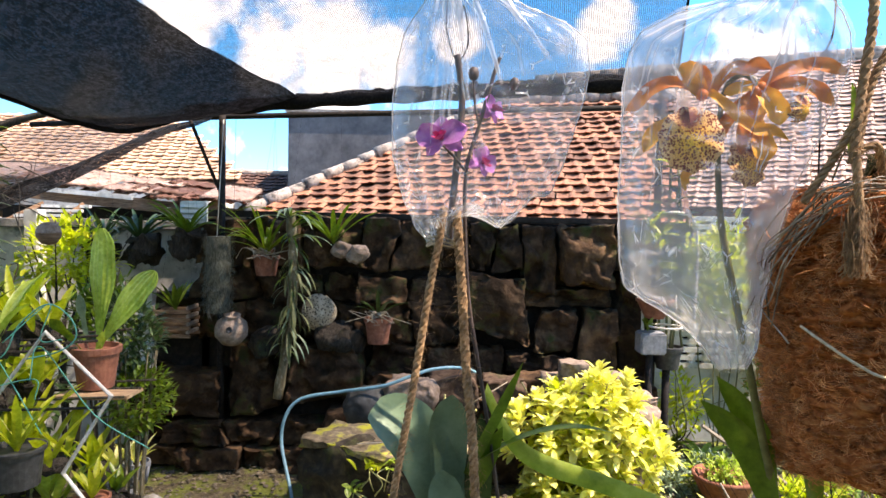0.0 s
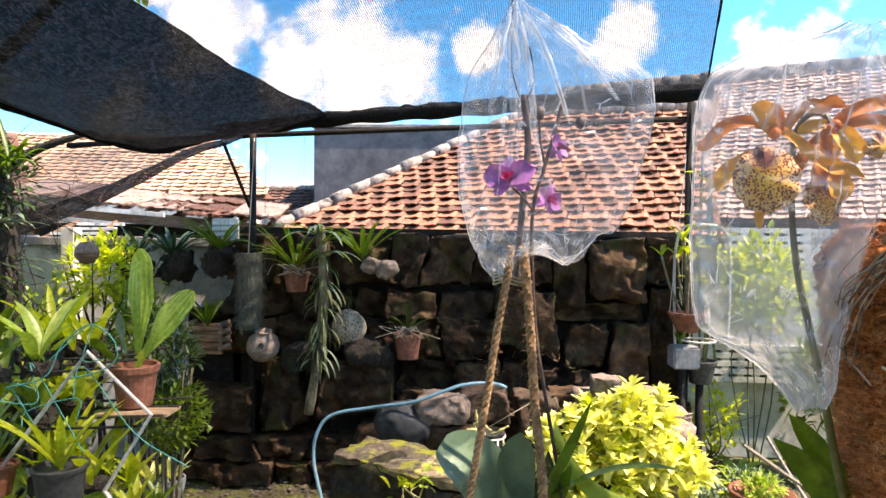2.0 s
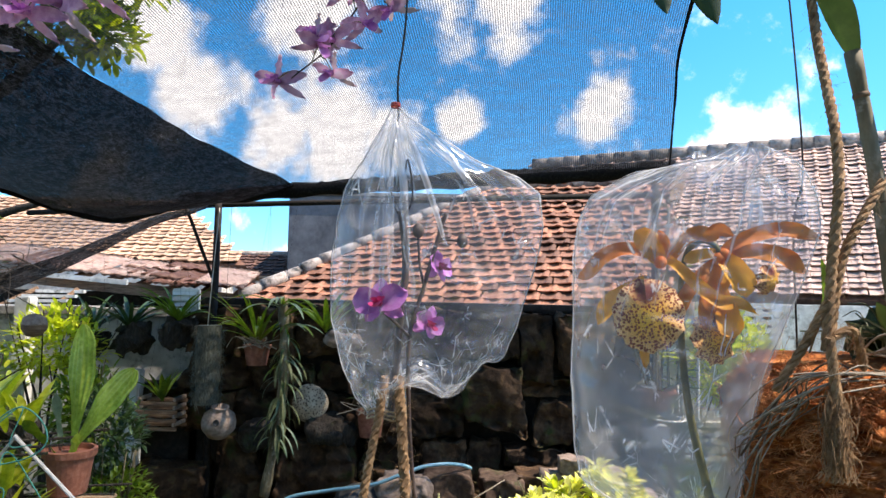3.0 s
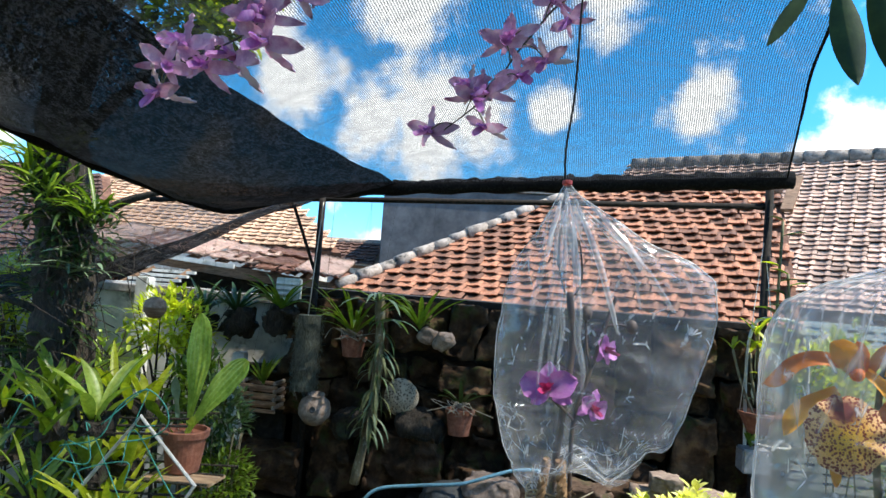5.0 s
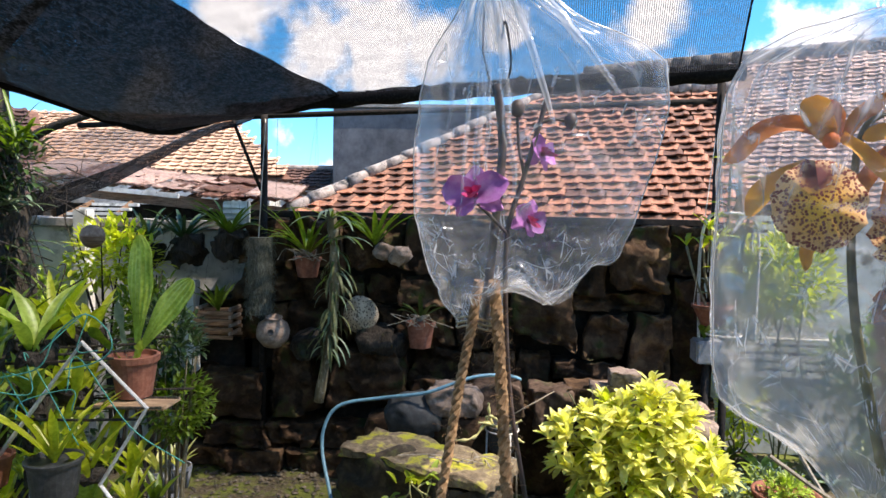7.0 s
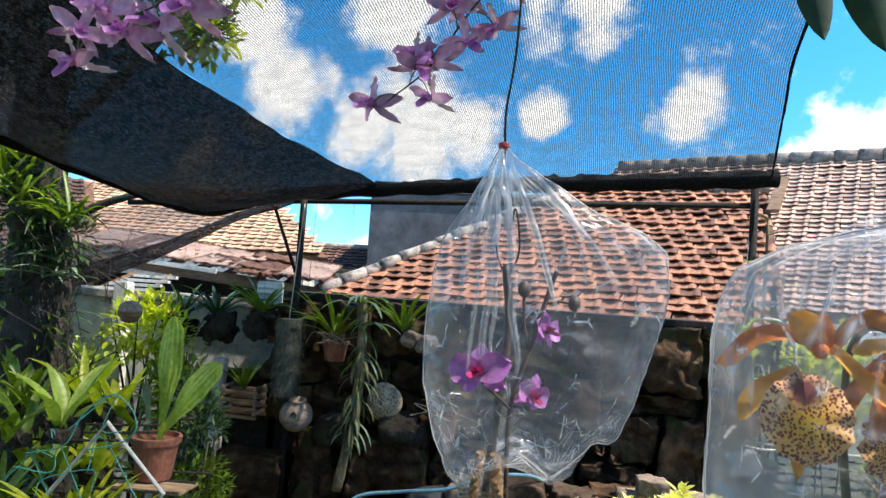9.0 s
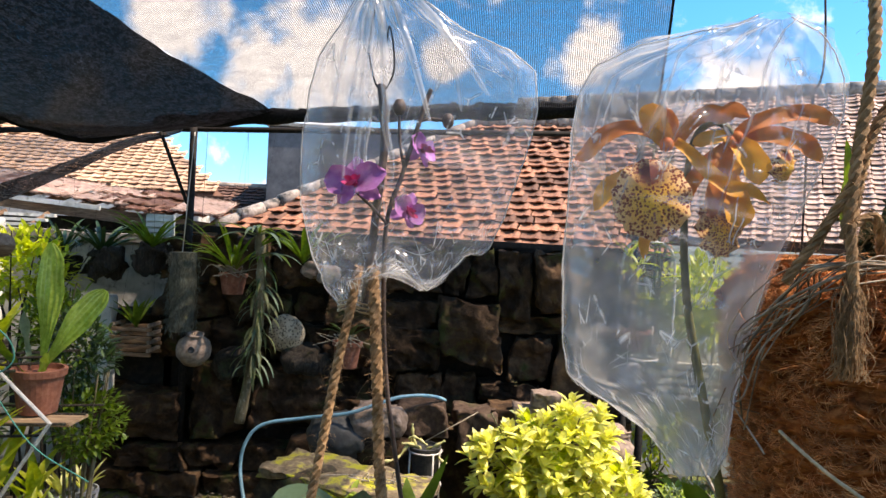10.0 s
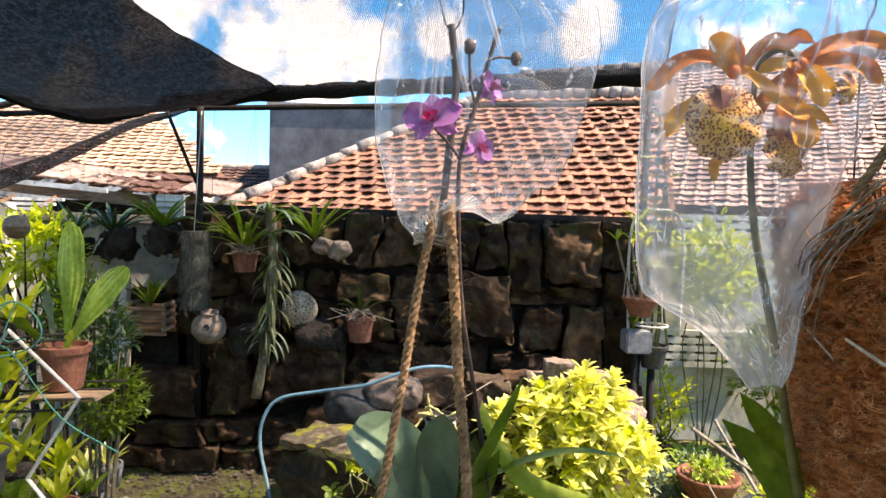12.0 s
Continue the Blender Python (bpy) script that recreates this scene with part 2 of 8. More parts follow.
M = {}
M["coral"] = pitted("coral")
M["soil"] = surface("soil", (0.03, 0.023, 0.013), (0.10, 0.078, 0.045), (0.24, 0.195, 0.12), scale=35, big=1.3, rough=0.95, bump=0.9, depth=0.03, vary=0, patch=(0.13, 0.15, 0.022), patch_at=0.46, patch_scale=3)
M["stone"] = surface("stone", (0.012, 0.007, 0.004), (0.060, 0.034, 0.018), (0.2, 0.122, 0.066), scale=8, big=2.6, rough=0.94, bump=1.0, depth=0.035, vary=0.5, patch=(0.036, 0.042, 0.010), patch_at=0.54, patch_scale=4, gloss=0.25)
M["mortar"] = surface("mortar", (0.008, 0.006, 0.005), (0.022, 0.016, 0.012), (0.05, 0.04, 0.03), scale=25, rough=0.95, vary=0)
M["tile"] = surface("tile", (0.12, 0.045, 0.026), (0.36, 0.155, 0.085), (0.56, 0.31, 0.2), scale=16, big=1.4, rough=0.75, bump=0.4, depth=0.01, vary=0.6, patch=(0.09, 0.06, 0.05), patch_at=0.55, patch_scale=6)
M["tile_upper"] = surface("tile_upper", (0.12, 0.045, 0.026), (0.36, 0.155, 0.085), (0.56, 0.31, 0.2), scale=16, big=1.4, rough=0.75, bump=0.4, depth=0.01, vary=0.6, per="island", patch=(0.09, 0.06, 0.05), patch_at=0.55, patch_scale=6)
M["tile_pale"] = surface("tile_pale", (0.3, 0.18, 0.13), (0.56, 0.385, 0.31), (0.72, 0.56, 0.48), scale=22, big=1.6, rough=0.9, bump=0.35, depth=0.01, vary=0.4, per="island", patch=(0.22, 0.15, 0.12), patch_at=0.57, patch_scale=5)
M["tile_far"] = surface("tile_far", (0.3, 0.16, 0.09), (0.58, 0.37, 0.24), (0.75, 0.56, 0.42), scale=20, big=1.2, rough=0.9, bump=0.3, vary=0.35, per="island")
M["ridge"] = surface("ridge", (0.16, 0.13, 0.11), (0.34, 0.29, 0.25), (0.55, 0.5, 0.45), scale=16, rough=0.92, vary=0.2, patch=(0.05, 0.05, 0.045), patch_at=0.55, patch_scale=7)
M["roof_deck"] = surface("roof_deck", (0.07, 0.03, 0.02), (0.17, 0.08, 0.05), (0.3, 0.16, 0.1), scale=14, rough=0.9, vary=0)
M["white_wall"] = surface("white_wall", (0.4, 0.4, 0.37), (0.68, 0.68, 0.64), (0.82, 0.82, 0.79), scale=9, big=1.5, rough=0.9, bump=0.3, vary=0.1, patch=(0.13, 0.13, 0.1), patch_at=0.56, patch_scale=3)
M["dark_plaster"] = surface("dark_plaster", (0.07, 0.075, 0.08), (0.13, 0.135, 0.145), (0.2, 0.2, 0.21), scale=5, big=0.6, rough=0.9, vary=0)
M["wood"] = surface("wood", (0.09, 0.05, 0.03), (0.24, 0.14, 0.08), (0.4, 0.27, 0.17), scale=12, rough=0.8, stretch=(1, 1, 8), vary=0.2)
M["old_wood"] = surface("old_wood", (0.12, 0.1, 0.08), (0.28, 0.23, 0.19), (0.46, 0.4, 0.34), scale=12, rough=0.85, stretch=(8, 8, 1), vary=0.2)
M["sheet_pink"] = surface("sheet_pink", (0.4, 0.24, 0.18), (0.68, 0.48, 0.39), (0.82, 0.64, 0.54), scale=9, big=1.6, rough=0.6, bump=0.1, vary=0.3, patch=(0.24, 0.11, 0.06), patch_at=0.56, patch_scale=3)
M["metal_dark"] = surface("metal_dark", (0.01, 0.01, 0.01), (0.022, 0.02, 0.019), (0.05, 0.04, 0.035), scale=40, rough=0.8, bump=0.2, depth=0.003, vary=0, gloss=0.15)
M["terracotta"] = surface("terracotta", (0.14, 0.046, 0.027), (0.255, 0.092, 0.052), (0.37, 0.17, 0.11), scale=28, big=5, rough=0.85, bump=0.25, depth=0.004, vary=0.15, patch=(0.3, 0.24, 0.19), patch_at=0.62, patch_scale=9)
M["concrete"] = surface("concrete", (0.18, 0.165, 0.14), (0.33, 0.305, 0.27), (0.5, 0.47, 0.42), scale=30, big=6, rough=0.92, bump=0.6, vary=0.1, patch=(0.13, 0.12, 0.09), patch_at=0.6)
M["fern_log"] = surface("fern_log", (0.03, 0.033, 0.022), (0.085, 0.09, 0.07), (0.17, 0.18, 0.14), scale=60, big=8, rough=0.95, bump=0.9, vary=0, stretch=(2, 2, 0.7))
M["pink_stone"] = surface("pink_stone", (0.14, 0.10, 0.075), (0.27, 0.2, 0.155), (0.42, 0.33, 0.27), scale=30, big=6, rough=0.9, bump=0.5, vary=0.1)
M["bark"] = surface("bark", (0.012, 0.01, 0.007), (0.04, 0.031, 0.022), (0.10, 0.08, 0.06), scale=22, rough=0.95, bump=1.0, depth=0.03, stretch=(3, 3, 0.6), vary=0, patch=(0.06, 0.08, 0.03), patch_at=0.58)
M["net"] = net_material("net", 0.57, period=0.0125, ripple=0.6, knit=120.0, open_work=2.0)
M["net_dark"] = net_material("net_dark", 1.65, period=0.011, ripple=0.5, tint=(0.0044, 0.0047, 0.006), knit=100.0, open_work=5.0, dust=1.7)
M["net_strip"] = net_material("net_strip", 1.2, period=0.02, ripple=0.3, tint=(0.0045, 0.0045, 0.0048), knit=75.0, open_work=3.0)
M["net_veil"] = net_material("net_veil", 0.5, period=0.012, ripple=0.4, tint=(0.03, 0.032, 0.036))
M["net_edge"] = surface("net_edge", (0.006, 0.006, 0.007), (0.012, 0.012, 0.013), (0.03, 0.03, 0.03), scale=60, rough=0.9, bump=0.5, vary=0, gloss=0.05)
M["leaf"] = leaf_material("leaf", (0.06, 0.11, 0.008), (0.14, 0.22, 0.016), (0.25, 0.35, 0.04))
M["leaf_pale"] = leaf_material("leaf_pale", (0.2, 0.31, 0.03), (0.36, 0.48, 0.07), (0.52, 0.62, 0.16))
M["leaf_dark"] = leaf_material("leaf_dark", (0.02, 0.05, 0.012), (0.045, 0.09, 0.022), (0.08, 0.14, 0.035), pass_light=0.25)
M["leaf_grey"] = leaf_material("leaf_grey", (0.12, 0.19, 0.11), (0.2, 0.29, 0.17), (0.29, 0.39, 0.25), pass_light=0.15, rough=0.5)
M["leaf_blue"] = leaf_material("leaf_blue", (0.13, 0.22, 0.12), (0.19, 0.31, 0.18), (0.27, 0.40, 0.25), pass_light=0.15, rough=0.5)
M["leaf_yellow"] = leaf_material("leaf_yellow", (0.6, 0.55, 0.05), (0.86, 0.83, 0.26), (0.92, 0.91, 0.6), pass_light=0.35, streak=22.0)
M["leaf_lime"] = leaf_material("leaf_lime", (0.3, 0.36, 0.012), (0.52, 0.57, 0.035), (0.7, 0.72, 0.1), pass_light=0.45)
M["root"] = surface("root", (0.16, 0.13, 0.09), (0.34, 0.29, 0.22), (0.5, 0.45, 0.36), scale=60, rough=0.9, vary=0.25, per="island")
M["film"] = film_material("film", 0.055)
M["film_back"] = film_material("film_back", 0.085)
M["film_soft"] = film_material("film_soft", 0.065)
M["film_milky"] = film_material("film_milky", haze=0.23)
M["jute"] = surface("jute", (0.14, 0.08, 0.038), (0.34, 0.205, 0.10), (0.54, 0.36, 0.2), scale=120, big=12, rough=0.95, bump=0.5, depth=0.002, vary=0.2, per="island")
M["coir"] = surface("coir", (0.07, 0.018, 0.006), (0.42, 0.13, 0.038), (0.7, 0.3, 0.1), scale=95, big=42, rough=0.95, bump=1.0, depth=0.005, vary=0, stretch=(1.0, 1.0, 1.9), gloss=0.1)

# ---- tools ----


def part(name, bm, material, parent=None, label="", smooth=False):
    """Links a bmesh, in world places, as one mesh object under its thing or part."""
    me = bpy.data.meshes.new(name)
    if smooth:
        for f in bm.faces:
            f.smooth = True
    bm.to_mesh(me)
    bm.free()
    if material:
        me.materials.append(M[material] if isinstance(material, str) else material)
    ob = new(name, me)
    if parent:
        under(ob, parent)
    if label:
        ob["label"] = label
    return ob


def whole(ob):
    m = ob.matrix_basis.copy()
    return whole(ob.parent) @ ob.matrix_parent_inverse @ m if ob.parent else m


def under(ob, parent):
    ob.parent = parent
    ob.matrix_parent_inverse = whole(parent).inverted()


def thing(name, place, label, category, group="", kind=""):
    ob = new(name)
    ob.empty_display_size = 0.05
    ob.location = place
    return tagged(ob, label, category, group, kind)


def mesh():
    return bmesh.new()


def box(bm, centre, size, turn=None, bevel=0.0):
    m = Matrix.Translation(centre) @ (turn.to_4x4() if turn else Matrix()) @ Matrix.Diagonal((*size, 1))
    made = bmesh.ops.create_cube(bm, size=1.0, matrix=m)["verts"]
    if bevel:
        edges = list({e for v in made for e in v.link_edges})
        bmesh.ops.bevel(bm, geom=edges, offset=bevel, segments=2, affect="EDGES")
    return made


def beam(bm, a, b, w, h, bevel=0.0):
    """A squared bar from a to b."""
    a, b = Vector(a), Vector(b)
    q = (b - a).to_track_quat("X", "Z").to_matrix()
    return box(bm, (a + b) / 2, ((b - a).length, w, h), q, bevel)


def tube(bm, points, radius, sides=6, caps=True):
    """A round rod along points; radius: one number or one a point."""
    pts = [Vector(p) for p in points]
    radii = radius if isinstance(radius, (list, tuple)) else [radius] * len(pts)
    rings, side = [], None
    for k, p in enumerate(pts):
        way = (pts[min(k + 1, len(pts) - 1)] - pts[max(k - 1, 0)])
        way = way.normalized() if way.length > 1e-9 else Vector((0, 0, 1))
        if side is None:
            side = way.orthogonal().normalized()
        side = (side - way * side.dot(way))
        side = side.normalized() if side.length > 1e-6 else way.orthogonal().normalized()
        up = way.cross(side)
        rings.append([bm.verts.new(p + (side * math.cos(a) + up * math.sin(a)) * radii[k]) for a in (2 * math.pi * i / sides for i in range(sides))])
    for r, s in zip(rings, rings[1:]):
        for i in range(sides):
            bm.faces.new((r[i], r[(i + 1) % sides], s[(i + 1) % sides], s[i]))
    if caps and sides > 2:
        bm.faces.new(rings[0][::-1])
        bm.faces.new(rings[-1])


def spline(points, steps=8):
    """A smooth curve (Catmull-Rom) through points."""
    p = [Vector(q) for q in points]
    p = [2 * p[0] - p[1]] + p + [2 * p[-1] - p[-2]]
    out = []
    for k in range(1, len(p) - 2):
        a, b, c, d = p[k - 1 : k + 3]
        for i in range(steps):
            t = i / steps
            out.append(0.5 * (2 * b + (c - a) * t + (2 * a - 5 * b + 4 * c - d) * t * t + (3 * b - a - 3 * c + d) * t ** 3))
    return out + [p[-2]]


def lathe(bm, profile, centre, sides=24, turn=None, closed=False):
    """A turned shape: profile of (radius, height) round the axis through centre."""
    m = Matrix.Translation(centre) @ (turn.to_4x4() if turn else Matrix())
    rings = [[bm.verts.new(m @ Vector((r * math.cos(a), r * math.sin(a), z))) for a in (2 * math.pi * i / sides for i in range(sides))] for r, z in profile]
    pairs = list(zip(rings, rings[1:])) + ([(rings[-1], rings[0])] if closed else [])
    for r, s in pairs:
        for i in range(sides):
            bm.faces.new((r[i], r[(i + 1) % sides], s[(i + 1) % sides], s[i]))
    return rings


def blade(bm, base, way, length, width, droop=0.5, fold=0.25, steps=7, shape="strap", twist=0.0, wave=0.0, side=None, thick=0.0):
    """One leaf: a folded strip that starts along way and bends down. shape: strap, oval or spoon."""
    base, way = Vector(base), Vector(way).normalized()
    flat = side or way.cross(Vector((0, 0, 1)))
    flat = flat.normalized() if flat.length > 1e-4 else Vector((1, 0, 0))
    rows, p = [], base.copy()
    for k in range(steps + 1):
        t = k / steps
        if shape == "strap":
            w = width * min(1, 0.55 + t * 2) * (1 - max(0, (t - 0.55) / 0.45) ** 2 * 0.97)
        elif shape == "oval":
            w = width * (math.sin(math.pi * min(1, t * 0.96 + 0.04)) ** 0.75 * 0.97 + 0.03)
        else:
            w = width * (0.22 + 0.78 * math.sin(math.pi * min(1, max(0, (t - 0.18) / 0.82)) ** 1.5 * 0.9 + 0.05) if t < 0.985 else 0.2)
        w = max(w, width * 0.02)
        up = flat.cross(way).normalized()
        s = (Matrix.Rotation(twist * t, 3, way) @ flat)
        u = (Matrix.Rotation(twist * t, 3, way) @ up)
        lift = u * (w * fold)
        ripple = u * (wave * math.sin(t * 13 + base.x * 40))
        rows.append([bm.verts.new(p - s * w / 2 + lift + ripple), bm.verts.new(p), bm.verts.new(p + s * w / 2 + lift - ripple)])
        step = length / steps
        p = p + way * step
        way = (way + Vector((0, 0, -1)) * droop / steps * (0.5 + t)).normalized()
    for r, s in zip(rows, rows[1:]):
        bm.faces.new((r[0], r[1], s[1], s[0]))
        bm.faces.new((r[1], r[2], s[2], s[1]))
    return rows


def rough_stone(bm, centre, size, seed, cuts=3, rough=0.12, turn=None, round_off=0.16, chip=0.0):
    """A weathered block: a cube cut up, rounded and pushed about by noise."""
    first = len(bm.verts)
    made = bmesh.ops.create_cube(bm, size=1.0)["verts"]
    edges = list({e for v in made for e in v.link_edges})
    bmesh.ops.subdivide_edges(bm, edges=edges, cuts=cuts, use_grid_fill=True)
    bm.verts.ensure_lookup_table()
    s = Vector(size)
    least = min(size)
    for v in bm.verts[first:]:
        c = v.co.copy()
        n = c / max(abs(c.x), abs(c.y), abs(c.z))
        r = c.lerp(c.normalized() * 0.62, round_off)
        q = Vector((r.x * s.x, r.y * s.y, r.z * s.z))
        shift = Vector((seed * 7.3, seed * 3.1, seed))
        k = 4.5 / max(least * 3, 0.4)
        d = noise.noise_vector(q * k + shift) * rough * least * 1.6
        d += noise.noise_vector(q * k * 2.9 + shift) * rough * least * 0.7 + noise.noise_vector(q * k * 7 + shift) * rough * least * 0.25
        q += d
        if chip:
            site = noise.voronoi(q * 6.5 + shift)[1][0]
            q.y += chip * (noise.cell(site * 31.7) - 0.5)
        v.co = (turn @ q if turn else q) + Vector(centre)


def grid_sheet(bm, rows, uv=None, scale=1.0):
    """A sheet over rows of points; uv in metres."""
    vs = [[bm.verts.new(p) for p in row] for row in rows]
    layer = bm.loops.layers.uv.new("UVMap") if uv else None
    for j in range(len(vs) - 1):
        for i in range(len(vs[0]) - 1):
            f = bm.faces.new((vs[j][i], vs[j][i + 1], vs[j + 1][i + 1], vs[j + 1][i]))
            f.smooth = True
            if layer:
                for loop, (a, b) in zip(f.loops, ((i, j), (i + 1, j), (i + 1, j + 1), (i, j + 1))):
                    loop[layer].uv = uv(a, b)
    return vs


def ribbon(bm, points, width, face=(-0.2, -1.0, 0.1), cup=0.15, twist=0.0, blunt=0.5, across=5, ruffle=0.0, neck=1.0):
    """A strap petal along points, its front towards face; uv runs along it."""
    line = spline(points, 5)
    n, rows = len(line) - 1, []
    for k, p in enumerate(line):
        t = k / n
        way = (line[min(k + 1, n)] - line[max(k - 1, 0)]).normalized()
        f = Matrix.Rotation(twist * t, 3, way) @ Vector(face)
        side = way.cross(f).normalized()
        f = side.cross(way)
        w = width * (0.35 + 0.65 * math.sin(math.pi * min(1, 0.08 + t * 0.62)) ** 0.8) * (1 - max(0, (t - 0.7) / 0.3) ** 2 * (1 - blunt * 0.5)) * (1 - 0.8 * max(0, (t - 0.93) / 0.07))
        w *= neck + (1 - neck) * min(1.0, t / 0.55) ** 1.5
        rows.append([p + side * (s * w / 2) + f * (cup * w * (s * s - 0.4)) + f * (ruffle * math.sin(t * 17 + s * 4) * abs(s)) for s in (2 * i / across - 1 for i in range(across + 1))])
    grid_sheet(bm, rows, uv=lambda a, b: (a / across, b / n))

# ---- ground ----
bm = mesh()
xs = [0.12 * k if abs(k) < 36 else math.copysign(4.32 * 2.1 ** (abs(k) - 35), k) for k in range(-44, 45)]
rows = []
for y in xs:
    row = []
    for x in xs:
        yy = y + 4.0
        near = max(0.0, 1 - max(abs(x), abs(y)) / 9)
        z = near * (0.035 * noise.noise(Vector((x * 1.1, yy * 1.1, 0))) + 0.02 * noise.noise(Vector((x * 5, yy * 5, 3))))
        row.append(Vector((x, yy, z)))
    rows.append(row)
grid_sheet(bm, rows)
ground = tagged(part("ground", bm, "soil"), "bare brown garden soil with mossy patches and gravel", "ground", kind="structure")

# ---- stone wall ----
WALL_Y = 5.1
wall = thing("wall_north", (-0.4, WALL_Y, 0), "dark brown garden wall of rough-hewn sandstone blocks", "wall", kind="structure")
bm = mesh()
box(bm, (-0.16, WALL_Y + 0.22, 0.95), (3.52, 0.3, 1.9))
box(bm, (-2.13, WALL_Y + 0.22, 0.65), (0.54, 0.3, 1.3))
part("core", bm, "mortar", wall)


def hewn(low_l, low_r, top_l, top_r, out=0.0, seed=0.0):
    """One rough block of the wall between four corners (x, z); out: how far it stands out."""
    bm = mesh()
    w, h = max(0.12, (low_r[0] - low_l[0] + top_r[0] - top_l[0]) / 2), max(0.1, (top_l[1] - low_l[1] + top_r[1] - low_r[1]) / 2)
    gap = 0.018
    rough_stone(bm, (0, 0, 0), (w - gap, 0.18 + max(0.0, out), h - gap), seed, cuts=17, rough=0.10, round_off=0.045, chip=0.05)
    back = WALL_Y + 0.12 - max(0.0, out) / 2 - min(0.0, out)
    for v in bm.verts:
        fx, fz = v.co.x / w + 0.5, v.co.z / h + 0.5
        share = ((1 - fx) * (1 - fz), fx * (1 - fz), (1 - fx) * fz, fx * fz)
        v.co = Vector((sum(k * c[0] for k, c in zip(share, (low_l, low_r, top_l, top_r))), v.co.y + back - 0.08, sum(k * c[1] for k, c in zip(share, (low_l, low_r, top_l, top_r)))))
    return part("stone", bm, "stone", wall, smooth=True)


rnd = random.Random(11)
# the large blocks that stand out, one by one
hewn((0.62, 1.40), (0.90, 1.38), (0.60, 1.91), (0.86, 1.91), 0.03, 3.3)
hewn((0.93, 1.46), (1.30, 1.43), (0.87, 1.92), (1.30, 1.93), 0.10, 8.1)
hewn((0.64, 1.27), (1.34, 1.28), (0.62, 1.41), (1.30, 1.44), -0.07, 5.2)
hewn((0.22, 1.10), (0.68, 0.99), (0.18, 1.53), (0.62, 1.50), 0.11, 12.4)
hewn((0.70, 0.93), (1.00, 0.92), (0.78, 1.26), (1.07, 1.25), 0.05, 17.0)
hewn((1.02, 0.73), (1.36, 0.73), (1.09, 1.27), (1.34, 1.28), 0.09, 21.7)
hewn((0.50, 0.78), (1.02, 0.74), (0.50, 0.93), (0.98, 0.92), 0.08, 26.1)
hewn((1.37, 0.70), (1.62, 0.72), (1.36, 1.56), (1.59, 1.55), 0.0, 31.9)
hewn((1.32, 1.57), (1.60, 1.56), (1.32, 1.93), (1.60, 1.94), -0.02, 36.3)
hewn((-0.66, 1.29), (-0.28, 1.28), (-0.65, 1.51), (-0.27, 1.48), 0.10, 41.8)
hewn((-1.21, 0.50), (-0.57, 0.58), (-1.10, 0.96), (-0.64, 0.96), 0.13, 44.4)
hewn((-2.40, 0.37), (-1.68, 0.38), (-2.40, 0.74), (-1.71, 0.72), 0.15, 48.2)
hewn((-1.64, 0.38), (-1.25, 0.45), (-1.62, 0.98), (-1.38, 0.95), 0.06, 53.5)
# the courses between: heights, where the stones part, how far they stand out
for z0, z1, cuts, out in [
    (0.0, 0.19, (-2.4, -1.95, -1.5, -1.2, -0.75, -0.3, 0.1, 0.6, 1.1, 1.62), 0.15),
    (0.19, 0.38, (-2.4, -2.1, -1.64, -1.25, -0.8, -0.4, 0.15, 0.7, 1.05, 1.62), 0.13),
    (0.38, 0.74, (-0.57, -0.05, 0.35, 0.75, 1.15, 1.62), 0.08),
    (0.62, 0.96, (-0.57, -0.12, 0.22, 0.5), 0.0),
    (0.97, 1.30, (-2.4, -2.12, -1.9, -1.55, -1.1, -0.66, -0.24, 0.2), -0.04),
    (1.28, 1.54, (-1.95, -1.42, -0.92, -0.66), -0.05),
    (1.26, 1.53, (-0.26, 0.18), 0.02),
    (1.54, 1.93, (-1.94, -1.52, -1.1, -0.64, -0.36, 0.02, 0.2, 0.4, 0.6), 0.0),
]:
    drop = [(rnd.uniform(-0.035, 0.03), rnd.uniform(-0.03, 0.03)) for _ in cuts]
    lean = [rnd.uniform(-0.05, 0.05) for _ in cuts]
    for k in range(len(cuts) - 1):
        hewn((cuts[k] - lean[k], z0 + drop[k][0] * 0.4), (cuts[k + 1] - lean[k + 1], z0 + drop[k + 1][0] * 0.4), (cuts[k] + lean[k], z1 + drop[k][1] - rnd.uniform(0, 0.03)), (cuts[k + 1] + lean[k + 1], z1 + drop[k + 1][1] - rnd.uniform(0, 0.03)), out + rnd.uniform(-0.06, 0.07), rnd.random() * 90)
# dark strip along the top, put there for the eaves' shadow
bm = mesh()
box(bm, (-0.13, WALL_Y + 0.2, 1.95), (3.5, 0.4, 0.05), bevel=0.01)
part("coping", bm, "mortar", wall)

# ---- neighbour's roof ----
EAVE = Vector((1.75, 5.6, 1.95))
ALONG = Vector((3.7, -0.9, 0)).normalized()
INTO = Vector((-ALONG.y, ALONG.x, 0))
PITCH = radians(33)
UP = INTO * math.cos(PITCH) + Vector((0, 0, 1)) * math.sin(PITCH)
OUT = ALONG.cross(UP)


